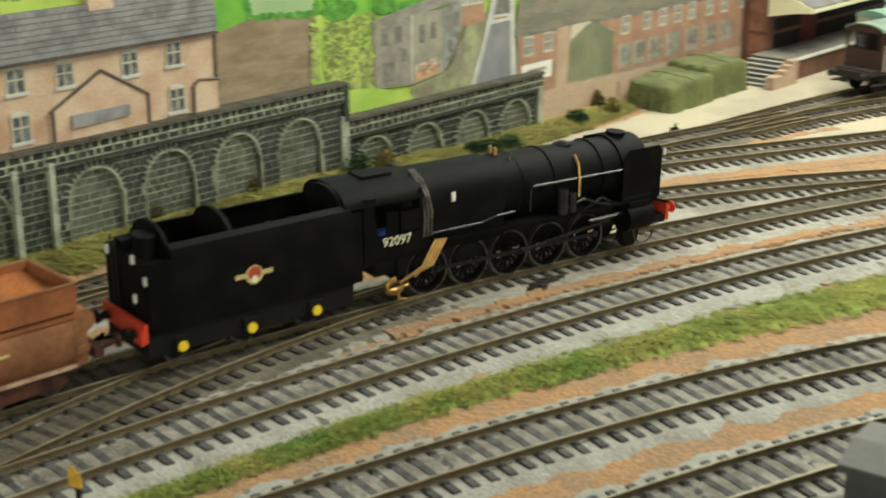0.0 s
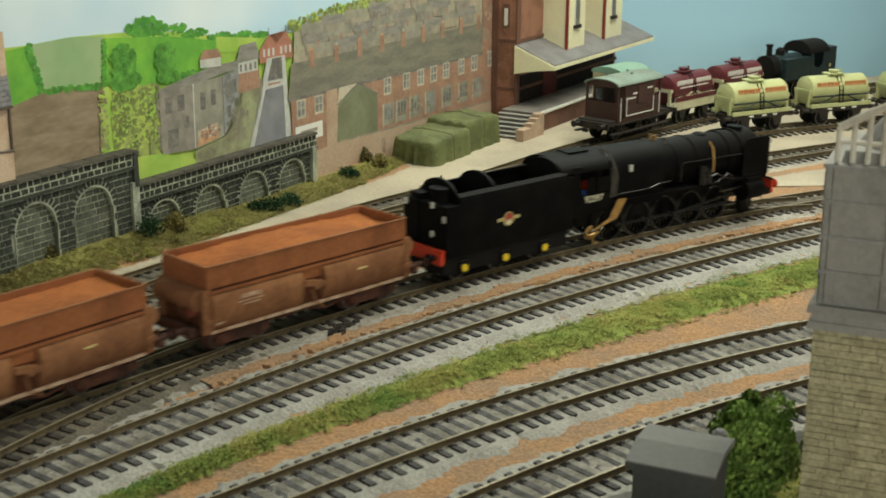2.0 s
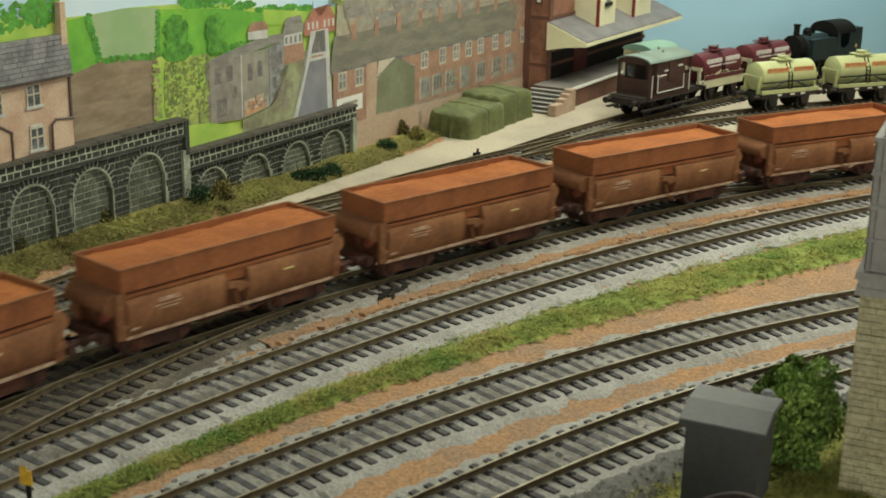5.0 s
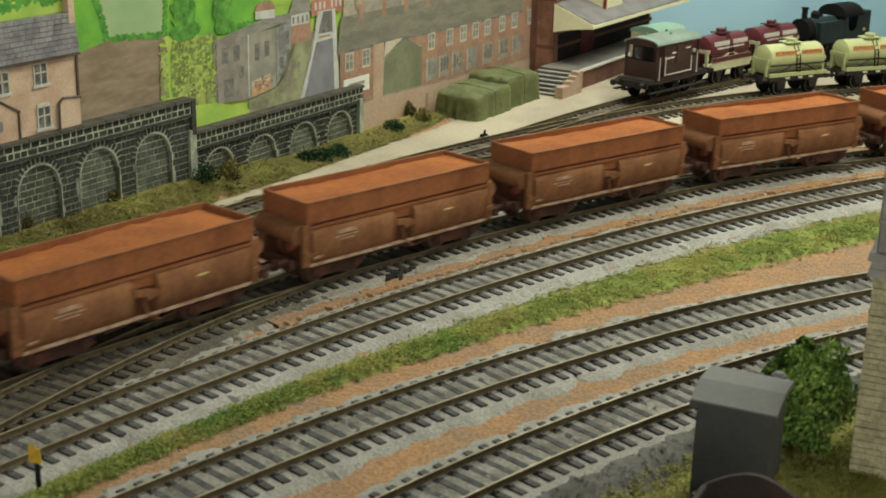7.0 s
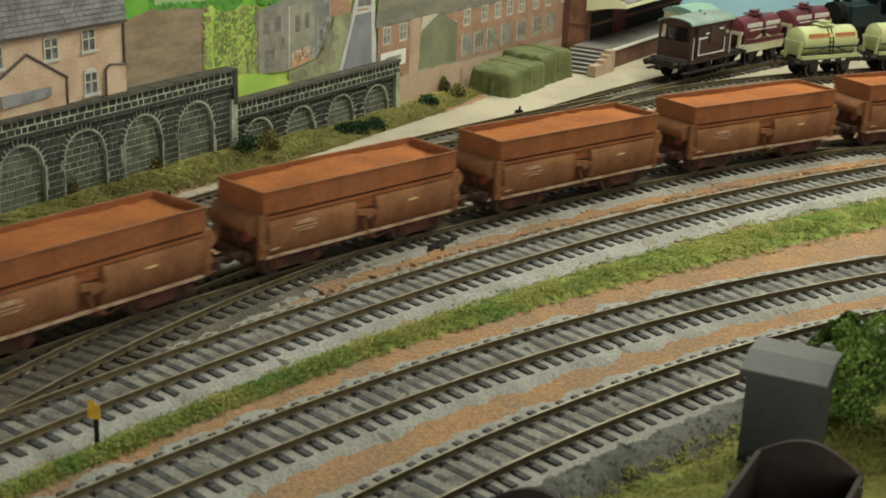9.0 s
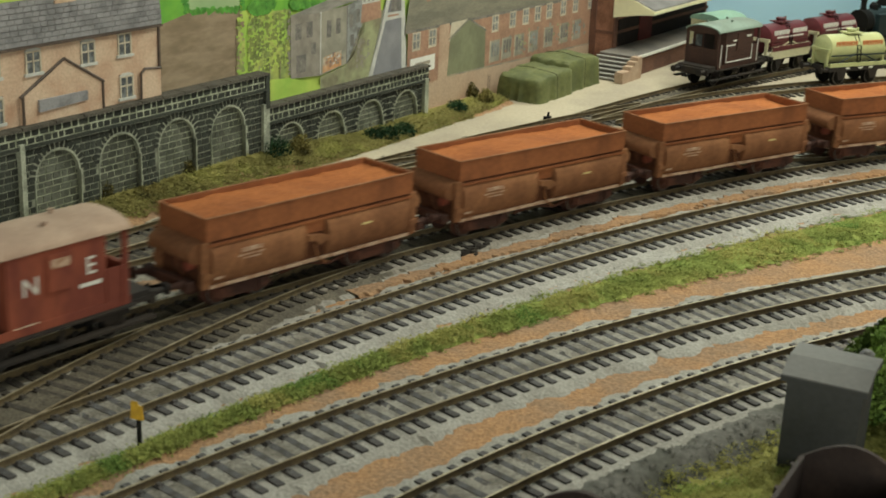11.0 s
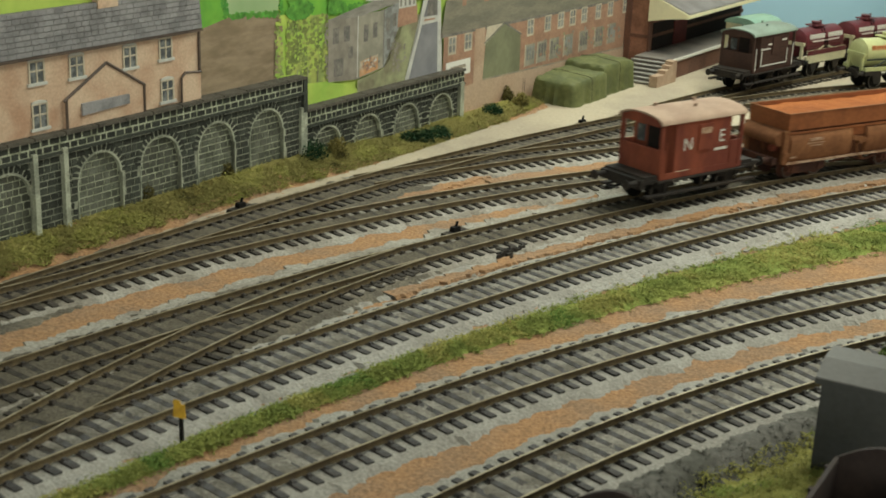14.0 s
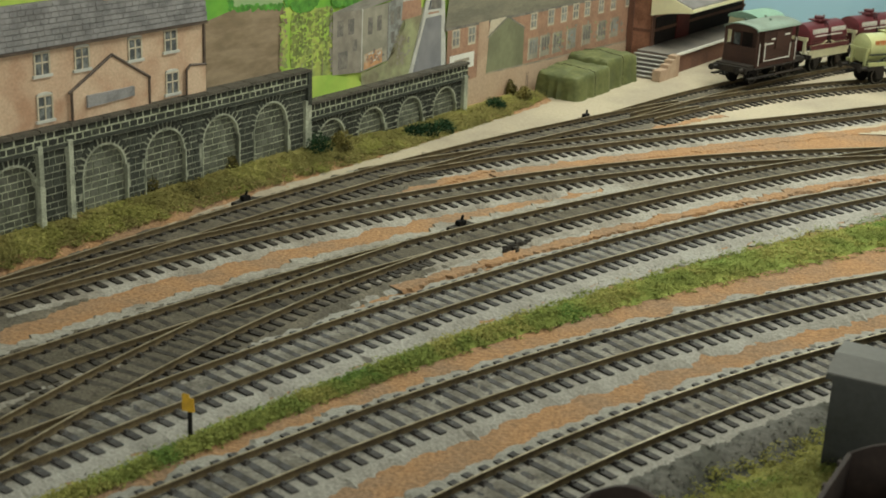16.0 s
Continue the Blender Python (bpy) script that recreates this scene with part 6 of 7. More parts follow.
def brake_van(body, roof, label, length=55.0, marks=True, plank=True):
    """Goods brake van with open verandas. Origin at its middle."""
    V = thing("brake_van", label, "brake van")
    h, e, w = length / 2, 39.0, 13.6
    part("floor", box(B(), -h - 11, h + 11, -w, w, 11.5, 13.0), "underframe", V)
    part("cabin", box(B(), -h + 9, h - 9, -w, w, 13.0, e), body, V, "planked cabin")
    for y in (-w, w):
        part("solebar", box(B(), -h, h, y - 0.35, y + 0.35, 12.6, 15.4), body, V)
    for s in (-1, 1):
        x = s * h
        end = part("veranda_end", box(B(), min(x, x - s * 1.0), max(x, x - s * 1.0), -w, w, 13.0, 26.5), body, V, "planked veranda end")
        for y in (-w + 0.8, w - 0.8):
            part("veranda_post", box(B(), min(x, x - s * 1.6), max(x, x - s * 1.6), y - 0.8, y + 0.8, 26.5, e), body, V)
        part("head_rail", prism(B(), ((-w, e - 2), (w, e - 2), (w, e), (6, e + 2.6), (-6, e + 2.6), (-w, e)), min(x, x - s * 1.0), max(x, x - s * 1.0), "x"), body, V)
        for side in (-1, 1):
            y = side * w
            if s * side < 0:
                part("side_panel", box(B(), min(x - s * 1, x - s * 9), max(x - s * 1, x - s * 9), y - 0.4, y + 0.4, 13.0, 26.5), body, V, "low planked veranda side")
            else:
                part("side_panel", box(B(), min(x - s * 1, x - s * 2.6), max(x - s * 1, x - s * 2.6), y - 0.4, y + 0.4, 13.0, 26.5), body, V)
            part("handrail", pipe(B(), [(x - s * 3.0, y * 1.04, 14), (x - s * 3.0, y * 1.04, 30)], 0.35, 6), "white_paint" if not marks else body, V)
        # near-black sheet in place of the shade inside the cabin
        part("cabin_door", box(B(), min(x - s * 8.6, x - s * 9.2), max(x - s * 8.6, x - s * 9.2), -4, 4, 13.2, 36), "dark_inside", V, "near-black panel painted as the unlit cabin doorway")
        part("cabin_window", box(B(), min(x - s * 8.5, x - s * 9.1), max(x - s * 8.5, x - s * 9.1), 6, 11, 26, 34), "pane", V)
        part("headstock", box(B(), min(s * (h + 9), s * (h + 11.4)), max(s * (h + 9), s * (h + 11.4)), -13.4, 13.4, 9.5, 14.0), "underframe", V)
        part("ballast_weight", box(B(), min(s * (h + 0.5), s * (h + 9)), max(s * (h + 0.5), s * (h + 9)), -13.0, 13.0, 13.0, 15.0), "underframe", V)
        buffers(V, s * (h + 11.4), s, 12.2, "underframe", 10.5)
        for y in (-8, 8):
            disc_wheel(V, s * 22, y, 6.0)
        for y in (-11.4, 11.4):
            part("axle_guard", prism(B(), ((s * 22 - 5, 11.5), (s * 22 - 2, 4.5), (s * 22 + 2, 4.5), (s * 22 + 5, 11.5)), y - 0.6, y + 0.6, "y"), "underframe", V)
            part("leaf_spring", box(B(), s * 22 - 7, s * 22 + 7, y - 1.2, y + 1.2, 8.6, 10.0, 0.4), "underframe", V)
    rp = [((w + 0.9) * math.cos(t), e - 0.4 + 4.2 * math.sin(t)) for t in [math.pi * i / 14 for i in range(15)]]
    rq = [(w * math.cos(t), e - 0.9 + 3.9 * math.sin(t)) for t in [math.pi * i / 14 for i in range(14, -1, -1)]]
    part("roof", prism(B(), rp + rq, -h - 1.2, h + 1.2, "x"), roof, V, "low arched roof", 30)
    for x, y in ((-h * 0.5, 6), (h * 0.1, -4), (h * 0.45, 6)):
        part("roof_vent", tube(tube(B(), (x, y, e + 1.6), (x, y, e + 4.4), 0.7, 10), (x, y, e + 4.4), (x, y, e + 5.0), 1.0, 10), roof, V)
    if plank:
        for k in range(6):
            z = 16.2 + 4.0 * k
            for y in (-w, w):
                part("plank_joint", box(B(), -h + 9, h - 9, y - 0.05 if y < 0 else y, y if y < 0 else y + 0.05, z, z + 0.14), "old_van_brown" if marks else "dark_inside", V)
    for y in (-w - 0.7, w + 0.7):
        part("footboard", box(B(), -h - 9, h + 9, y - 1.6, y + 1.6, 5.4, 6.4), "underframe", V, "long dark footboard")
        part("footboard", box(B(), -h - 2, h + 2, y - 0.8, y + 1.2, 11.6, 12.4), "underframe", V)
        for x in (-24, 0, 24):
            part("step_iron", box(B(), x - 0.5, x + 0.5, y - 0.4, y + 0.4, 5.6, 12), "underframe", V)
        s = 1 if y > 0 else -1
        part("ducket", box(B(), -4, 5, min(s * w, s * (w + 1.0)), max(s * w, s * (w + 1.0)), 24.5, 36.5, 0.2), body, V, "shallow lookout panel")
        if marks:
            yy = s * (w + 0.12)
            y0, y1 = min(yy, yy - s * 0.2), max(yy, yy - s * 0.2)
            part("white_bar", box(B(), 8.0, 16.5, y0, y1, 22.6, 23.9), "white_paint", V, "illegible white lettering")
            part("white_bar", box(B(), -17, -8, y0, y1, 14.6, 15.6), "cream_letter", V, "illegible white lettering")
            part("faded_patch", box(B(), -3, 4, min(s * (w + 1.05), s * (w + 1.15)), max(s * (w + 1.05), s * (w + 1.15)), 32, 35), "worn_mark", V)
            if s < 0:
                words("letter", "N", 8.5, "white_paint", V, pose(-0.0102, -(w + 0.15) * MM, 0.0275, 90, 0, 0), "white painted letter N")
                words("letter", "E", 8.5, "white_paint", V, pose(0.0125, -(w + 0.15) * MM, 0.0292, 90, 0, 0), "white painted letter E")
        else:
            yy = s * (w + 0.3)
            for a, b, z in ((-18, -6, 28), (9, 15, 33), (-9, -4, 31)):
                part("white_mark", box(B(), a, b, min(yy, yy - s * 0.3), max(yy, yy - s * 0.3), z, z + 1.0), "white_paint", V)
            part("white_rail", pipe(B(), [(-18, yy * 1.05, 30), (-18, yy * 1.05, 17), (16, yy * 1.05, 17), (16, yy * 1.05, 27)], 0.35, 6), "white_paint", V, "white painted handrail")
    return V


def tank_wagon(color, frame, letters, label):
    K = thing("tank_wagon", label, "tank wagon", "tank wagons in the yard")
    r, z, h = 10.2, 25.2, 25.0
    bm = tube(B(), (-h, 0, z), (h, 0, z), r, 30)
    tube(bm, (h, 0, z), (h + 1.6, 0, z), r - 0.5, 30, r - 4)
    tube(bm, (-h, 0, z), (-h - 1.6, 0, z), r - 0.5, 30, r - 4)
    t = part("barrel", bm, color, K, "round riveted tank barrel")
    part("manhole", tube(tube(B(), (0, 0, z + r - 1), (0, 0, z + r + 2.6), 3.2, 18), (0, 0, z + r + 2.6), (0, 0, z + r + 3.6), 3.8, 18), color, K)
    part("walkway", box(B(), -7, 7, -5, 5, z + r + 0.6, z + r + 1.4), color, K, "small filler platform")
    part("filler_valve", tube(B(), (6, 0, z + r), (6, 0, z + r + 4), 0.8, 10), color, K)
    for x in (-h - 1.5, h + 1.5):
        for y in (-7, 7):
            part("end_stanchion", box(B(), x - 1, x + 1, y - 1, y + 1, 12, 26), frame, K)
        part("end_beam", box(B(), x - 1.1, x + 1.1, -9, 9, 23.5, 26), frame, K)
        part("headstock", box(B(), x - 1 if x < 0 else x - 1, x + 1.6, -13, 13, 10.4, 13.6), "underframe", K)
        buffers(K, x + (1.4 if x > 0 else -1.0), 1 if x > 0 else -1, 11.6, "underframe", 10)
    for s in (-1, 1):
        part("side_stay", pipe(B(), [(-h - 1, s * 10.6, 13), (-4, s * 10.4, 22), (4, s * 10.4, 22), (h + 1, s * 10.6, 13)], 0.5, 6), "dark_green_loco" if letters == "tank_red_letter" else frame, K)
        part("solebar", box(B(), -h - 2, h + 2, s * 11 - 0.8, s * 11 + 0.8, 10.4, 13.6), "underframe", K, "black solebar")
        part("sill", box(B(), -h - 2, h + 2, s * 11 - 1.0, s * 11 + 1.0, 13.6, 16.2), frame, K, "pale sill")
        part("band", box(B(), -h, h, s * 10.0 - 0.5, s * 10.0 + 0.5, 21.0, 22.0), "dark_green_loco" if letters == "tank_red_letter" else color, K)
        rnd = random.Random(8)
        x = -21.0
        while x < 21:
            wd = rnd.uniform(1.4, 2.4)
            if not -3 < x < 2:
                part("letter_bar", box(B(), x, x + wd * 0.75, s * 9.4 - 0.35, s * 9.4 + 0.35, 28.2, 31.6), letters, K)
            x += wd + 0.4
        if letters != "tank_red_letter":
            part("letter_bar", box(B(), -18, 18, s * 9.9 - 0.3, s * 9.9 + 0.3, 26, 27), letters, K, "illegible white lettering")
            part("side_board", box(B(), -h - 1, h + 1, s * 11.8 - 0.3, s * 11.8 + 0.3, 11, 20.5), "tank_cream", K, "worn cream side board")
            part("side_board_band", box(B(), -h - 1, h + 1, s * 12.2 - 0.2, s * 12.2 + 0.2, 17, 20.5), color, K)
        lad = part("ladder", pipe(pipe(B(), [(-1.5, s * 11.6, 12), (-1.5, s * 10.2, 27), (-1.5, s * 6, 34.5)], 0.45, 6), [(1.8, s * 11.6, 12), (1.8, s * 10.2, 27), (1.8, s * 6, 34.5)], 0.45, 6), "black_paint", K, "black access ladder")
        for k in range(7):
            zz = 13 + 3 * k
            part("rung", box(B(), -1.5, 1.8, s * np.interp(zz, (12, 27, 34.5), (11.6, 10.2, 6)) - 0.3, s * np.interp(zz, (12, 27, 34.5), (11.6, 10.2, 6)) + 0.3, zz, zz + 0.5), "black_paint", lad)
        for x in (-12, 0, 10):
            part("frame_mark", box(B(), x, x + 4, s * 11.9 - 0.06, s * 11.9 + 0.06, 11.8, 13.0), "white_paint", K)
    for x in (-15, 15):
        for y in (-8, 8):
            disc_wheel(K, x, y, 6.0)
        for y in (-10.8, 10.8):
            part("axle_guard", prism(B(), ((x - 5, 11), (x - 2, 4), (x + 2, 4), (x + 5, 11)), y - 0.6, y + 0.6, "y"), "underframe", K)
    return K


def shunter():
    S = thing("shunting_engine", "small dark green tank engine standing behind the tank wagons", "locomotive")
    part("boiler", tube(B(), (-6, 0, 27), (33, 0, 27), 9.4, 28), "dark_green_loco", S)
    part("smokebox", tube(B(), (26, 0, 27), (35, 0, 27), 9.9, 28), "black_paint", S)
    part("chimney", tube(tube(B(), (30, 0, 34), (30, 0, 44), 2.5, 18, 2.2), (30, 0, 44), (30, 0, 45.6), 3.0, 18), "black_paint", S, "tall black chimney")
    part("dome", tube(tube(B(), (16, 0, 35), (16, 0, 40), 3.6, 18), (16, 0, 40), (16, 0, 42), 3.6, 18, 1.6), "black_paint", S)
    for s in (-1, 1):
        part("side_tank", box(B(), -8, 24, min(s * 8, s * 13), max(s * 8, s * 13), 17, 34), "dark_green_loco", S, "dark green side tank", 35, 0.4)
        part("cab_side", prism(B(), ((-30, 17), (-8, 17), (-8, 38), (-11, 38), (-13, 26), (-19, 24), (-24, 27), (-25, 38), (-30, 38)), s * 12.4, s * 13.2, "y"), "dark_green_loco", S)
        part("crest", tube(B(), (-34, s * 13.2, 25), (-34, s * 13.4, 25), 1.5, 14), "crest_gold", S)
    rf = [(14 * math.cos(t), 37 + 9 * math.sin(t)) for t in [math.pi * i / 14 for i in range(15)]]
    part("cab_roof", prism(B(), rf + [(-13.4, 36.6), (13.4, 36.6)], -31, -6, "x"), "black_paint", S, "high arched cab roof", 30)
    part("bunker", box(B(), -42, -30, -13, 13, 17, 40), "dark_green_loco", S, "dark green coal bunker", 35, 0.4)
    part("running_plate", box(B(), -42, 36, -13.5, 13.5, 15, 17), "black_paint", S)
    part("frame", box(B(), -40, 35, -7, 7, 5, 15), "black_paint", S)
    for x in (-18, 2, 22):
        for y in (-8, 8):
            disc_wheel(S, x, y, 8.4)
    for s in (-1, 1):
        buffers(S, 36 if s > 0 else -42, s, 13, "black_paint", 10)
    return S


def on(line, a, ob, back=False):
    x, y, h = line.place(a)
    ob.matrix_world = at(x, y, 0, math.degrees(h) + (180 if back else 0))
    return ob


def nearest(line, x, y):
    return float(line.a[np.hypot(line.p[:, 0] - x, line.p[:, 1] - y).argmin()])


# ---- standing stock in the yard ----
def yard_size(ob):
    """The old yard stock is built a little under the scale of the train."""
    done = set()
    for p in ob.children_recursive:
        p.location *= 0.92
        if p.data.name not in done:
            done.add(p.data.name)
            for v in p.data.vertices:
                v.co *= 0.92
    return ob


siding, tanks_line = LINES["yard_siding"][0], LINES["tank_siding"][0]
a_van = nearest(siding, 201, 879)
on(siding, a_van, yard_size(brake_van("old_van_brown", "old_van_roof", "dark brown brake van with pale green roof in the yard", 55.0, False)))
red = yard_size(tank_wagon("tank_maroon", "tank_cream", "white_paint", "maroon tank wagon with cream frame and white lettering"))
on(siding, a_van + 70, red)
x, y, h = siding.place(a_van + 132)
copy_thing(red, at(x, y, 0, math.degrees(h)))
a_t = nearest(tanks_line, 291, 892)
yel = yard_size(tank_wagon("tank_yellow", "tank_yellow", "tank_red_letter", "pale yellow-green tank wagon with red lettering and black ladder"))
on(tanks_line, a_t, yel)
for k in (1, 2, 3):
    x, y, h = tanks_line.place(a_t + 68 * k)
    copy_thing(yel, at(x, y, 0, math.degrees(h)))
eng = yard_size(shunter())
on(siding, a_van + 202, eng, True)


def yard_backs():
    """The coach roof beyond the yard van and the rear siding under the engine."""
    ob = thing("covered_van", "pale green roofed van standing behind the brake van", "van")
    part("body", box(B(), -15, 15, -12, 12, 9, 38.5), "tank_cream", ob, "dull cream planked body")
    rp = [(13 * math.cos(t), 38 + 4.5 * math.sin(t)) for t in [math.pi * i / 12 for i in range(13)]]
    part("roof", prism(B(), rp, -16, 16, "x"), "old_van_roof_green", ob, "pale green arched roof", 30)
    part("frame", box(B(), -15, 15, -10, 10, 0.0, 9), "underframe", ob)
    x, y, h = siding.place(a_van + 37, 29)
    ob.matrix_world = at(x, y, -4.2, math.degrees(h))


yard_backs()


# ---- things beside the track ----
def point_lever(x, y, rz, label="black point lever on a timber base beside the turnout"):
    g = thing("point_lever", label, "lever", "point levers", at=at(x, y, 0, rz))
    part("base", box(B(), -7, 7, -2.2, 2.2, -3.7, -1.2, 0.3), "sleeper_old", g)
    part("spring_box", box(B(), -2.2, 2.2, -1.4, 1.4, -1.3, 0.9, 0.2), "black_paint", g)
    part("lever", tube(B(), (0.5, 0, 0.8), (1.2, 0, 3.0), 0.6, 8), "black_paint", g)


point_lever(-87, 551, 55)
point_lever(9.5, 529, 48)
point_lever(80, 744, 50)


def dark_patch():
    """Broken trackside timber with spilled ballast near the turnout."""
    bm = B()
    rnd = random.Random(9)
    for _ in range(26):
        x, y, s = rnd.gauss(0, 5), rnd.gauss(0, 2.4), rnd.uniform(0.6, 1.8)
        box(bm, x - s, x + s, y - s * 0.6, y + s * 0.6, -4.2, -3.4 + s * rnd.uniform(0.5, 1.5), 0.25)
    ob = part("rubble", bm, "sleeper_old")
    ob.matrix_world = at(32, 509, 0, 42)
    tagged(ob, "heap of dark rubble beside the running line", "rubble")


dark_patch()


def sign_post():
    s = thing("lineside_sign", "small yellow lineside sign on a black post", "sign", at=at(-67, 322, 0, -20))
    part("post", box(B(), -0.5, 0.5, -0.5, 0.5, -4.6, 6.0), "black_paint", s, "black post")
    part("board", box(B(), -2.0, 2.0, -1.2, -0.5, 5.4, 9.6, 0.2), "sign_yellow", s, "yellow board", 35, 0.15)
    part("board_top", box(B(), -2.1, 0.4, -1.0, -0.45, 9.5, 10.7, 0.25), "sign_yellow", s)


sign_post()


def hut():
    h = thing("lineside_hut", "plain dark grey hut with a pale sloping roof", "hut", at=at(129.3, 327, -3, -27))
    part("wall", box(B(), -10.5, 10.5, -9, 9, -8, 28.4), "hut_grey", h, "dark grey plain walls", 35, 0.3)
    part("roof", prism(B(), ((-11.0, 27.6), (-11.0, 29.2), (-2, 32.2), (9.8, 31.6), (9.8, 30.0), (-2, 30.6)), -12.0, 12.0, "x"), "hut_roof", h, "pale grey sloping roof", 8, 0.0)
    part("fascia", box(B(), -12.1, 12.1, -11.2, -10.6, 27.2, 28.8), "hut_grey", h)
    p = thing("lamp_post", "short grey post with a round cap behind the hut", "post", at=at(142.0, 337, -2))
    part("post", tube(B(), (0, 0, -6), (0, 0, 28), 0.8, 10), "hut_grey", p)
    part("cap", tube(tube(B(), (0, 0, 27.6), (0, 0, 29.4), 2.2, 16), (0, 0, 29.4), (0, 0, 30.4), 2.2, 16, 1.2), "hut_roof", p, "round pale cap")


hut()


def tower():
    """Square stone tower with stepped lead-grey upper stage and white rail."""
    t = thing("stone_tower", "pale stone tower with ribbed grey upper stage and white top rail", "tower", at=at(177.4, 360.8, 0, -25))
    X, Y = 34, 34
    part("shaft", box(B(), 0.9, X - 0.9, -Y + 0.9, -0.9, -8, 60.5), "tower_joint", t, "dull joints of the stone shaft")
    rnd = random.Random(12)
    z = -8.0
    while z < 60:
        hh = min(rnd.uniform(1.6, 2.2), 60.5 - z)
        for face in range(2):
            bm = B()
            x = 0.0
            while x < X:
                b = min(x + rnd.uniform(3.5, 7.5), X)
                d = rnd.uniform(0.1, 0.9)
                if face == 0:
                    box(bm, x + 0.1, b - 0.1, -Y + 0.3 - d * 0.6, -Y + 1.2, z + 0.1, z + hh - 0.1)
                else:
                    box(bm, 0.3 - d * 0.6, 1.2, -x - b * 0 - (b - x) + 0.1, -x - 0.1, z + 0.1, z + hh - 0.1)
                x = b
            tagged(part("stone_course", bm, "tower_stone", t), kind="stuff")
        z += hh
    for z0, z1, o in ((60.5, 62.6, 1.6), (62.6, 65.0, 0.8), (65.0, 67.2, 1.9)):
        part("ledge", box(B(), -o, X + o, -Y - o, o, z0, z1, 0.25), "tower_lead", t, "moulded grey ledge")
    z = 67.2
    for k in range(4):
        ins = 0.4 - k * 0.2
        part("upper_stage", box(B(), ins, X - ins, -Y + ins, -ins, z, z + 8.6, 0.1), "tower_lead", t, "ribbed grey upper stage", 35, 0.2)
        part("rib", box(B(), ins - 0.8, X - ins + 0.8, -Y + ins - 0.8, -ins + 0.8, z + 8.4, z + 9.4, 0.15), "tower_lead", t)
        for q in (3.0, X * 0.5, X - 3.0):
            part("panel_post", box(B(), q - 1.1, q + 1.1, -Y + ins - 0.5, -Y + ins + 0.2, z + 0.3, z + 8.4), "tower_lead", t)
            part("panel_post", box(B(), ins - 0.5, ins + 0.2, -q - 1.1, -q + 1.1, z + 0.3, z + 8.4), "tower_lead", t)
        z += 9.4
    part("cap", box(B(), 3, X - 3, -Y + 3, -3, z, z + 3, 0.6), "tower_lead", t)
    pts = []
    for i in range(9):
        q, hh = 2.0 + 3.7 * i, 9.0 + 9.0 * math.sin(math.pi * min(1.0, i / 6) / 2)
        part("baluster", tube(B(), (q, -Y + 2, z + 0.2), (q, -Y + 2, z + hh), 0.75, 8), "tower_white", t)
        pts.append((q, -Y + 2, z + hh))
    part("top_rail", pipe(B(), pts, 1.1, 8), "tower_white", t, "white arched top rail")
    part("lower_rail", pipe(B(), [(p[0], p[1], z + 5.5) for p in (pts[0], pts[-1])], 0.7, 8), "tower_white", t)
    part("dome", tube(B(), (X / 2, -Y / 2, z), (X / 2, -Y / 2, z + 13), X * 0.42, 28, X * 0.1), "tower_lead", t, "low grey conical roof inside the rail")


tower()


def tree(x, y, z0, r, hgt, seed):
    t = thing("tree", "bushy green foam tree beside the hut and tower", "tree", at=at(x, y, z0))
    bm = tube(B(), (0, 0, 0), (0.5, 0, hgt * 0.4), 2.0, 10, 1.2)
    rnd = random.Random(seed)
    ends = []
    for i in range(7):
        a = 2 * math.pi * i / 7
        q = (r * 0.6 * math.cos(a), r * 0.6 * math.sin(a), hgt * rnd.uniform(0.4, 0.8))
        tube(bm, (0.4, 0, hgt * rnd.uniform(0.2, 0.4)), q, 0.8, 7, 0.3)
        ends.append(q)
    part("trunk", bm, "wagon_dark", t, "thin dark trunk with limbs")
    bm = B()
    blobs = [(*e, rnd.uniform(0.42, 0.6) * r) for e in ends] + [(rnd.uniform(-0.5, 0.5) * r, rnd.uniform(-0.5, 0.5) * r, hgt * rnd.uniform(0.25, 0.95), rnd.uniform(0.3, 0.5) * r) for _ in range(12)]
    for bx, by, bz, br in blobs:
        for _ in range(420):
            d = Vector((rnd.gauss(0, 1), rnd.gauss(0, 1), rnd.gauss(0, 1))).normalized() * br * rnd.uniform(0.6, 1.08)
            c = Vector((bx, by, bz)) + d
            n = Vector((rnd.uniform(-1, 1), rnd.uniform(-1, 1), rnd.uniform(-0.4, 1))).normalized()
            u = n.orthogonal().normalized() * rnd.uniform(0.5, 1.1)
            v = n.cross(u) * rnd.uniform(0.5, 0.9)
            bm.faces.new([bm.verts.new(p) for p in (c - u, c - v, c + u, c + v)])
    part("crown", bm, "leaf", t, "crown of small bright green leaf flakes")


tree(157, 350, -10, 11.5, 40, 5)
tree(160, 376, -5, 10, 26, 6)


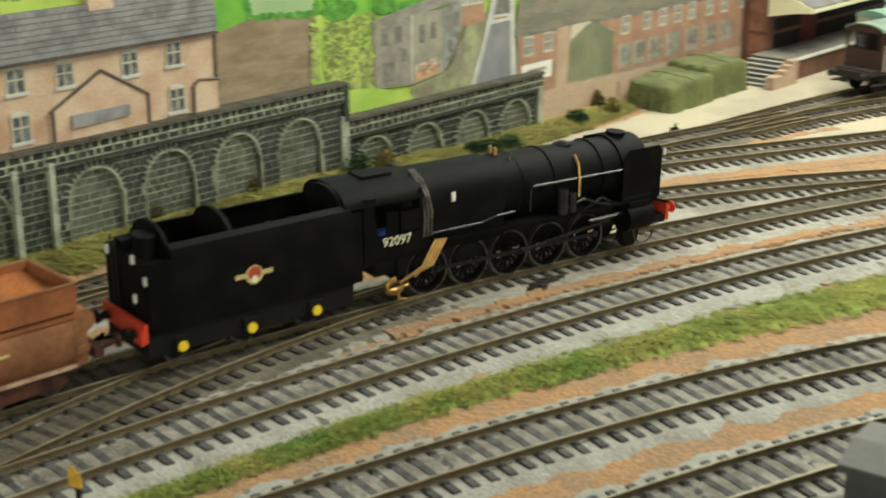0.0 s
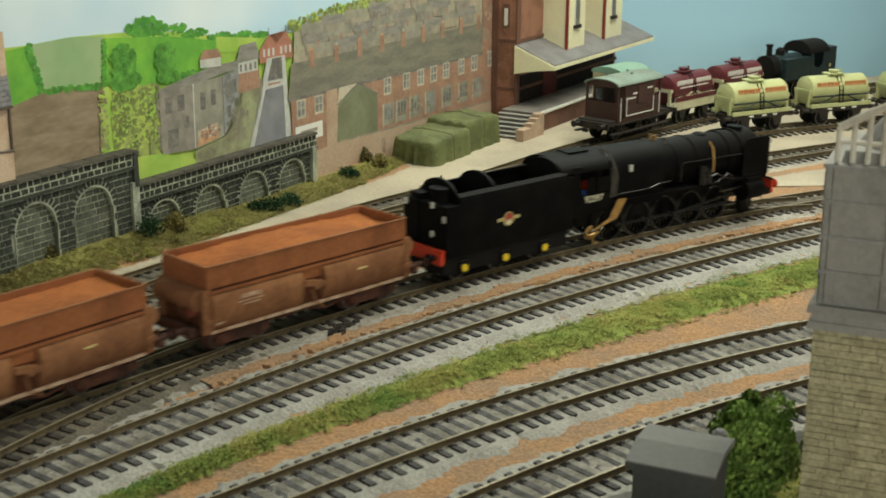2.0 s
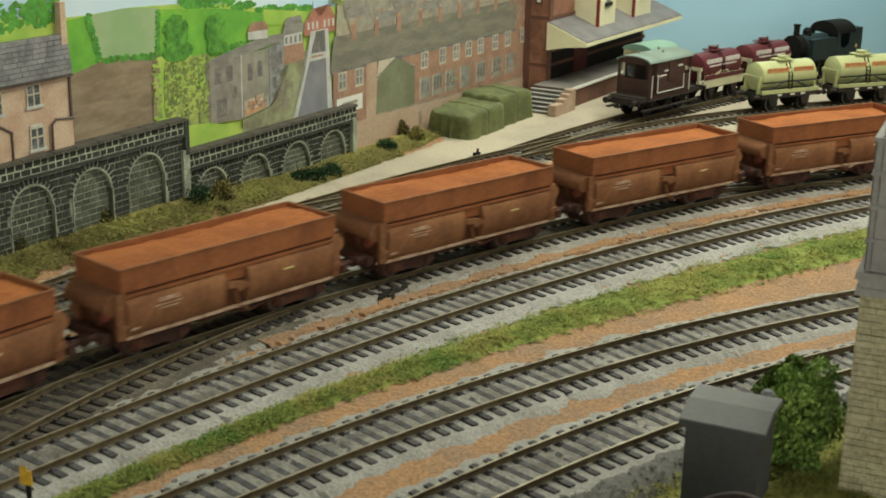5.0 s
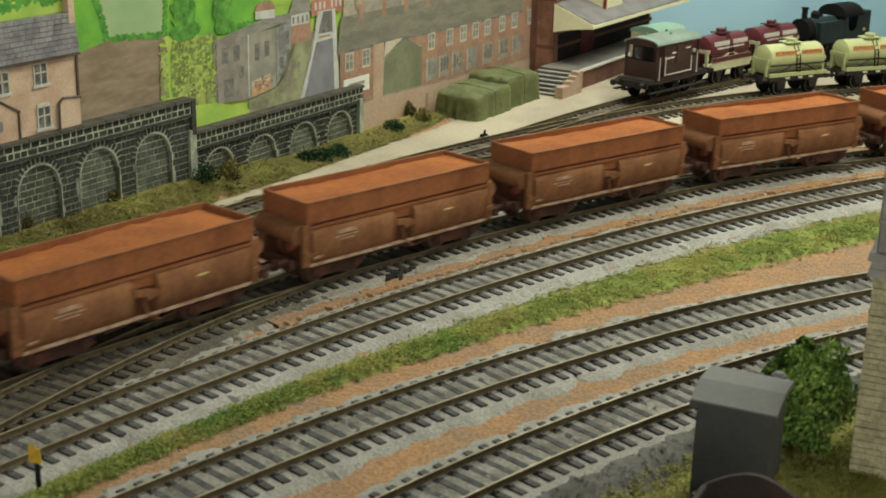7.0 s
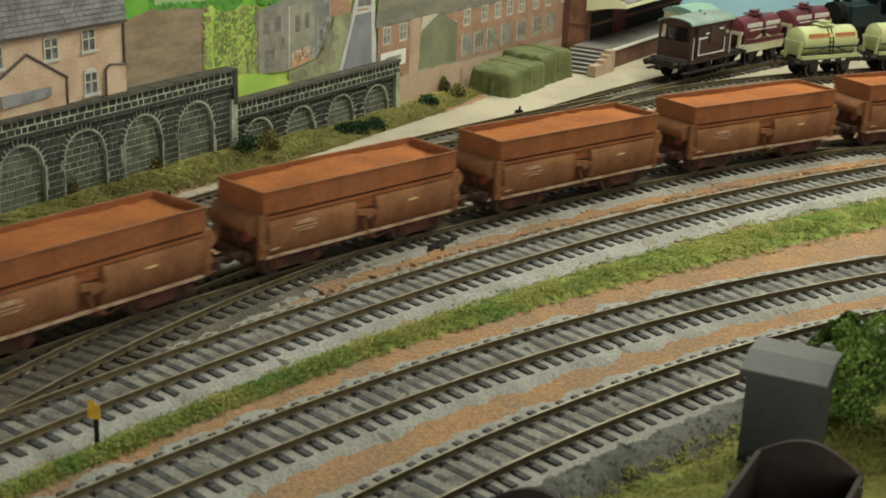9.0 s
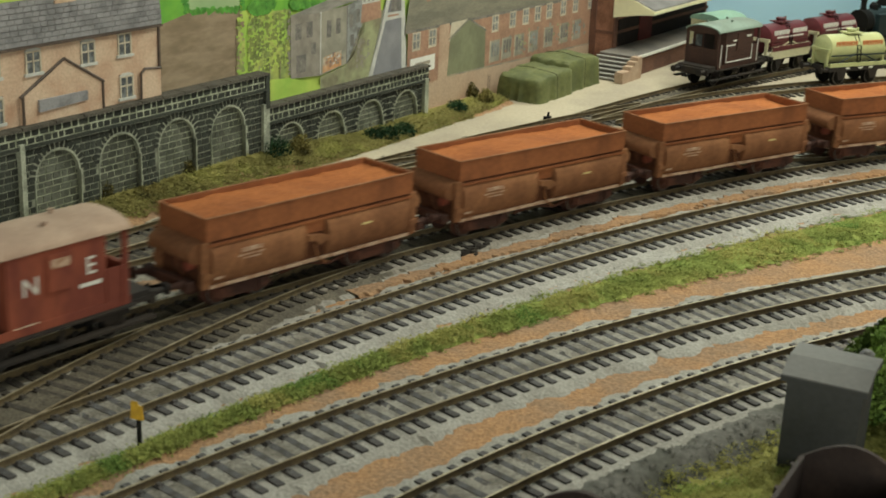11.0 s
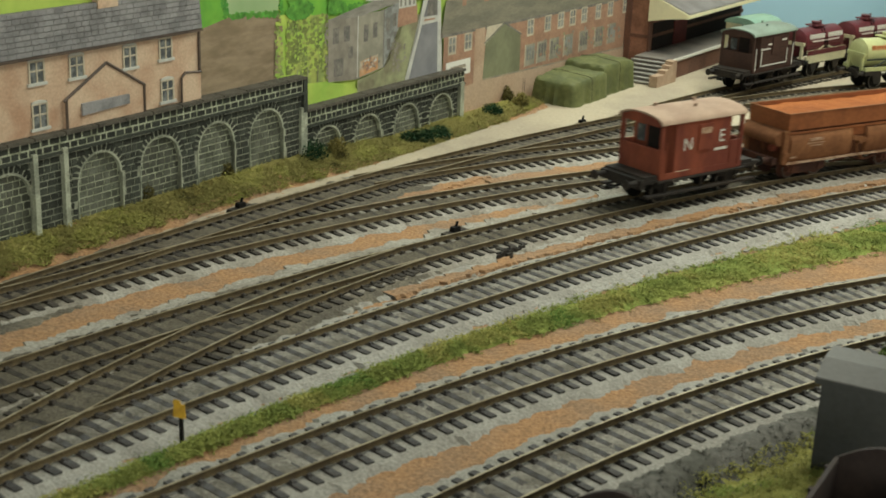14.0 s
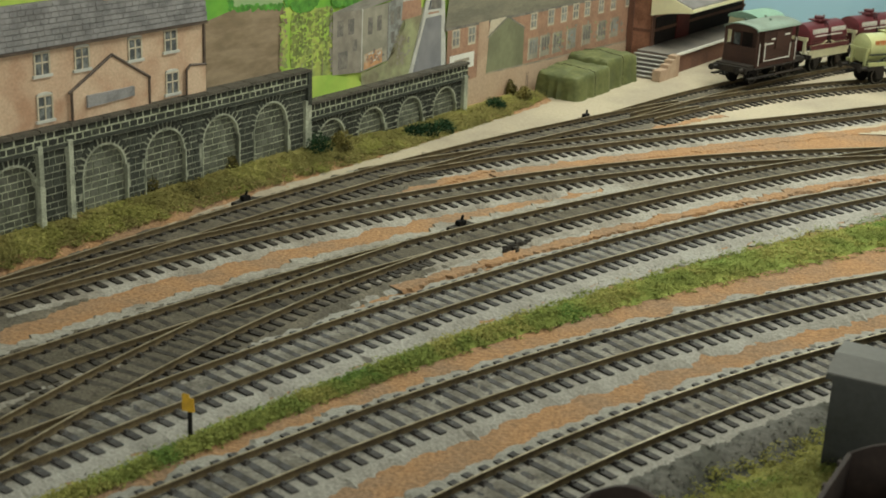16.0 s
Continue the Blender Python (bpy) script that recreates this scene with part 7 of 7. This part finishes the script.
def front_wagon(x, y, rz, label, z=-2.0):
    """Round-ended open wagon in the foreground."""
    w = thing("open_wagon", label, "wagon", "wagons in the foreground", at=at(x, y, z, rz))
    n = 10
    endp = [(-13, 13)] + [(-13 + 26 * i / n, 27 + 6 * math.sin(math.pi * i / n)) for i in range(n + 1)] + [(13, 13)]
    for s in (-1, 1):
        part("end_board", prism(B(), endp, min(s * 34, s * 32.6), max(s * 34, s * 32.6), "x"), "wagon_dark", w, "dark round-topped end")
        for k in (-6, 6):
            part("end_strap", box(B(), min(s * 34, s * 35), max(s * 34, s * 35), k - 1, k + 1, 12, 28), "wagon_dark", w)
        part("side_board", box(B(), -32.6, 32.6, min(s * 13, s * 11.8), max(s * 13, s * 11.8), 13, 27.5), "wagon_dark", w)
        for k in range(5):
            part("side_post", box(B(), -28 + 14 * k - 0.8, -28 + 14 * k + 0.8, min(s * 13, s * 14), max(s * 13, s * 14), 11, 27), "wagon_dark", w)
        part("solebar", box(B(), -35, 35, s * 10 - 1, s * 10 + 1, 9, 12), "underframe", w)
        buffers(w, s * 35, s, 11.5, "underframe", 10)
        for q in (-18, 18):
            disc_wheel(w, q, s * 8, 6)
    part("floor", box(B(), -32.6, 32.6, -11.8, 11.8, 12, 14), "wagon_inside", w, "dusty brown floor")
    rnd = random.Random(2)
    bm = B()
    for _ in range(40):
        a, b, s = rnd.uniform(-30, 30), rnd.uniform(-10, 10), rnd.uniform(0.7, 1.8)
        box(bm, a - s, a + s, b - s, b + s, 13.8, 14 + s, s * 0.3)
    tagged(part("coal_lumps", bm, "black_paint", w, "scattered lumps of coal"), kind="stuff")


front_wagon(102.5, 239, 61, "dark round-ended open wagon with dusty inside")
front_wagon(33, 222, 55, "dark round-ended open wagon standing on the grass", -7.0)


# ---- the room that closes the place ----
def room():
    for nm, b, mat in (("floor", (-3200, 3200, -2600, 2600, -960, -950), "room_floor"), ("ceiling", (-3200, 3200, -2600, 2600, 1800, 1810), "room_paint"), ("wall_south", (-3200, 3200, -2610, -2600, -950, 1800), "room_paint"), ("wall_north", (-3200, 3200, 2600, 2610, -950, 1800), "room_paint"), ("wall_west", (-3210, -3200, -2600, 2600, -950, 1800), "room_paint"), ("wall_east", (3200, 3210, -2600, 2600, -950, 1800), "room_paint")):
        tagged(part(nm, box(B(), *b), mat), f"plain {'carpeted floor' if nm == 'floor' else 'pale painted ' + nm.split('_')[0]} of the room", nm.split("_")[0], kind="structure")


room()

# ---- the train ----
engine, drivers, rods = locomotive()
coal_tender = tender()
wagons = [ore_wagon()]
for k in range(1, 9):
    wagons.append(copy_thing(wagons[0], Matrix()))
for k, w in enumerate(wagons):
    ore_load(w, k)
van = brake_van("van_red", "van_roof", "bauxite red brake van with dusty roof behind the train", 55.0, True, False)

# distance of the train's reference axle along the running line, by seconds
RUN_T = (0.0, 1.0, 2.0, 3.5, 5.0, 8.0, 10.5, 12.5, 14.0, 16.0)
RUN_A = (-160.9, -52.1, 54.1, 214.7, 372.5, 687.7, 949.6, 1164.3, 1323.0, 1533.1)


def run(t):
    return float(np.polyval(np.polyfit(RUN_T, RUN_A, 4), t))


def motions():
    times = [k / 2 for k in range(33)]

    def along(offset, t):
        a = run(t) + offset
        x, y, h = MAIN.place(a)
        return at(x, y, 0, math.degrees(h))
    stock = [(engine, 145.0), (coal_tender, 24.5), (van, -1215.0)] + [(w, -83.5 - 127.5 * k) for k, w in enumerate(wagons)]
    for ob, off in stock:
        walk(ob, [(t, along(off, t)) for t in times])
    fine = [k / 10 for k in range(161)]
    for i, ax in enumerate(drivers):
        x = (-46.4 + 17.75 * i) * MM
        walk(ax, [(t, pose(x, 0, 8.5 * MM, 0, math.degrees(run(t) / 8.5), 0)) for t in fine])
    for rod in rods:
        walk(rod, [(t, pose(4.0 * MM * math.cos(run(t) / 8.5), 0, (8.5 - 4.0 * math.sin(run(t) / 8.5)) * MM)) for t in fine])


motions()
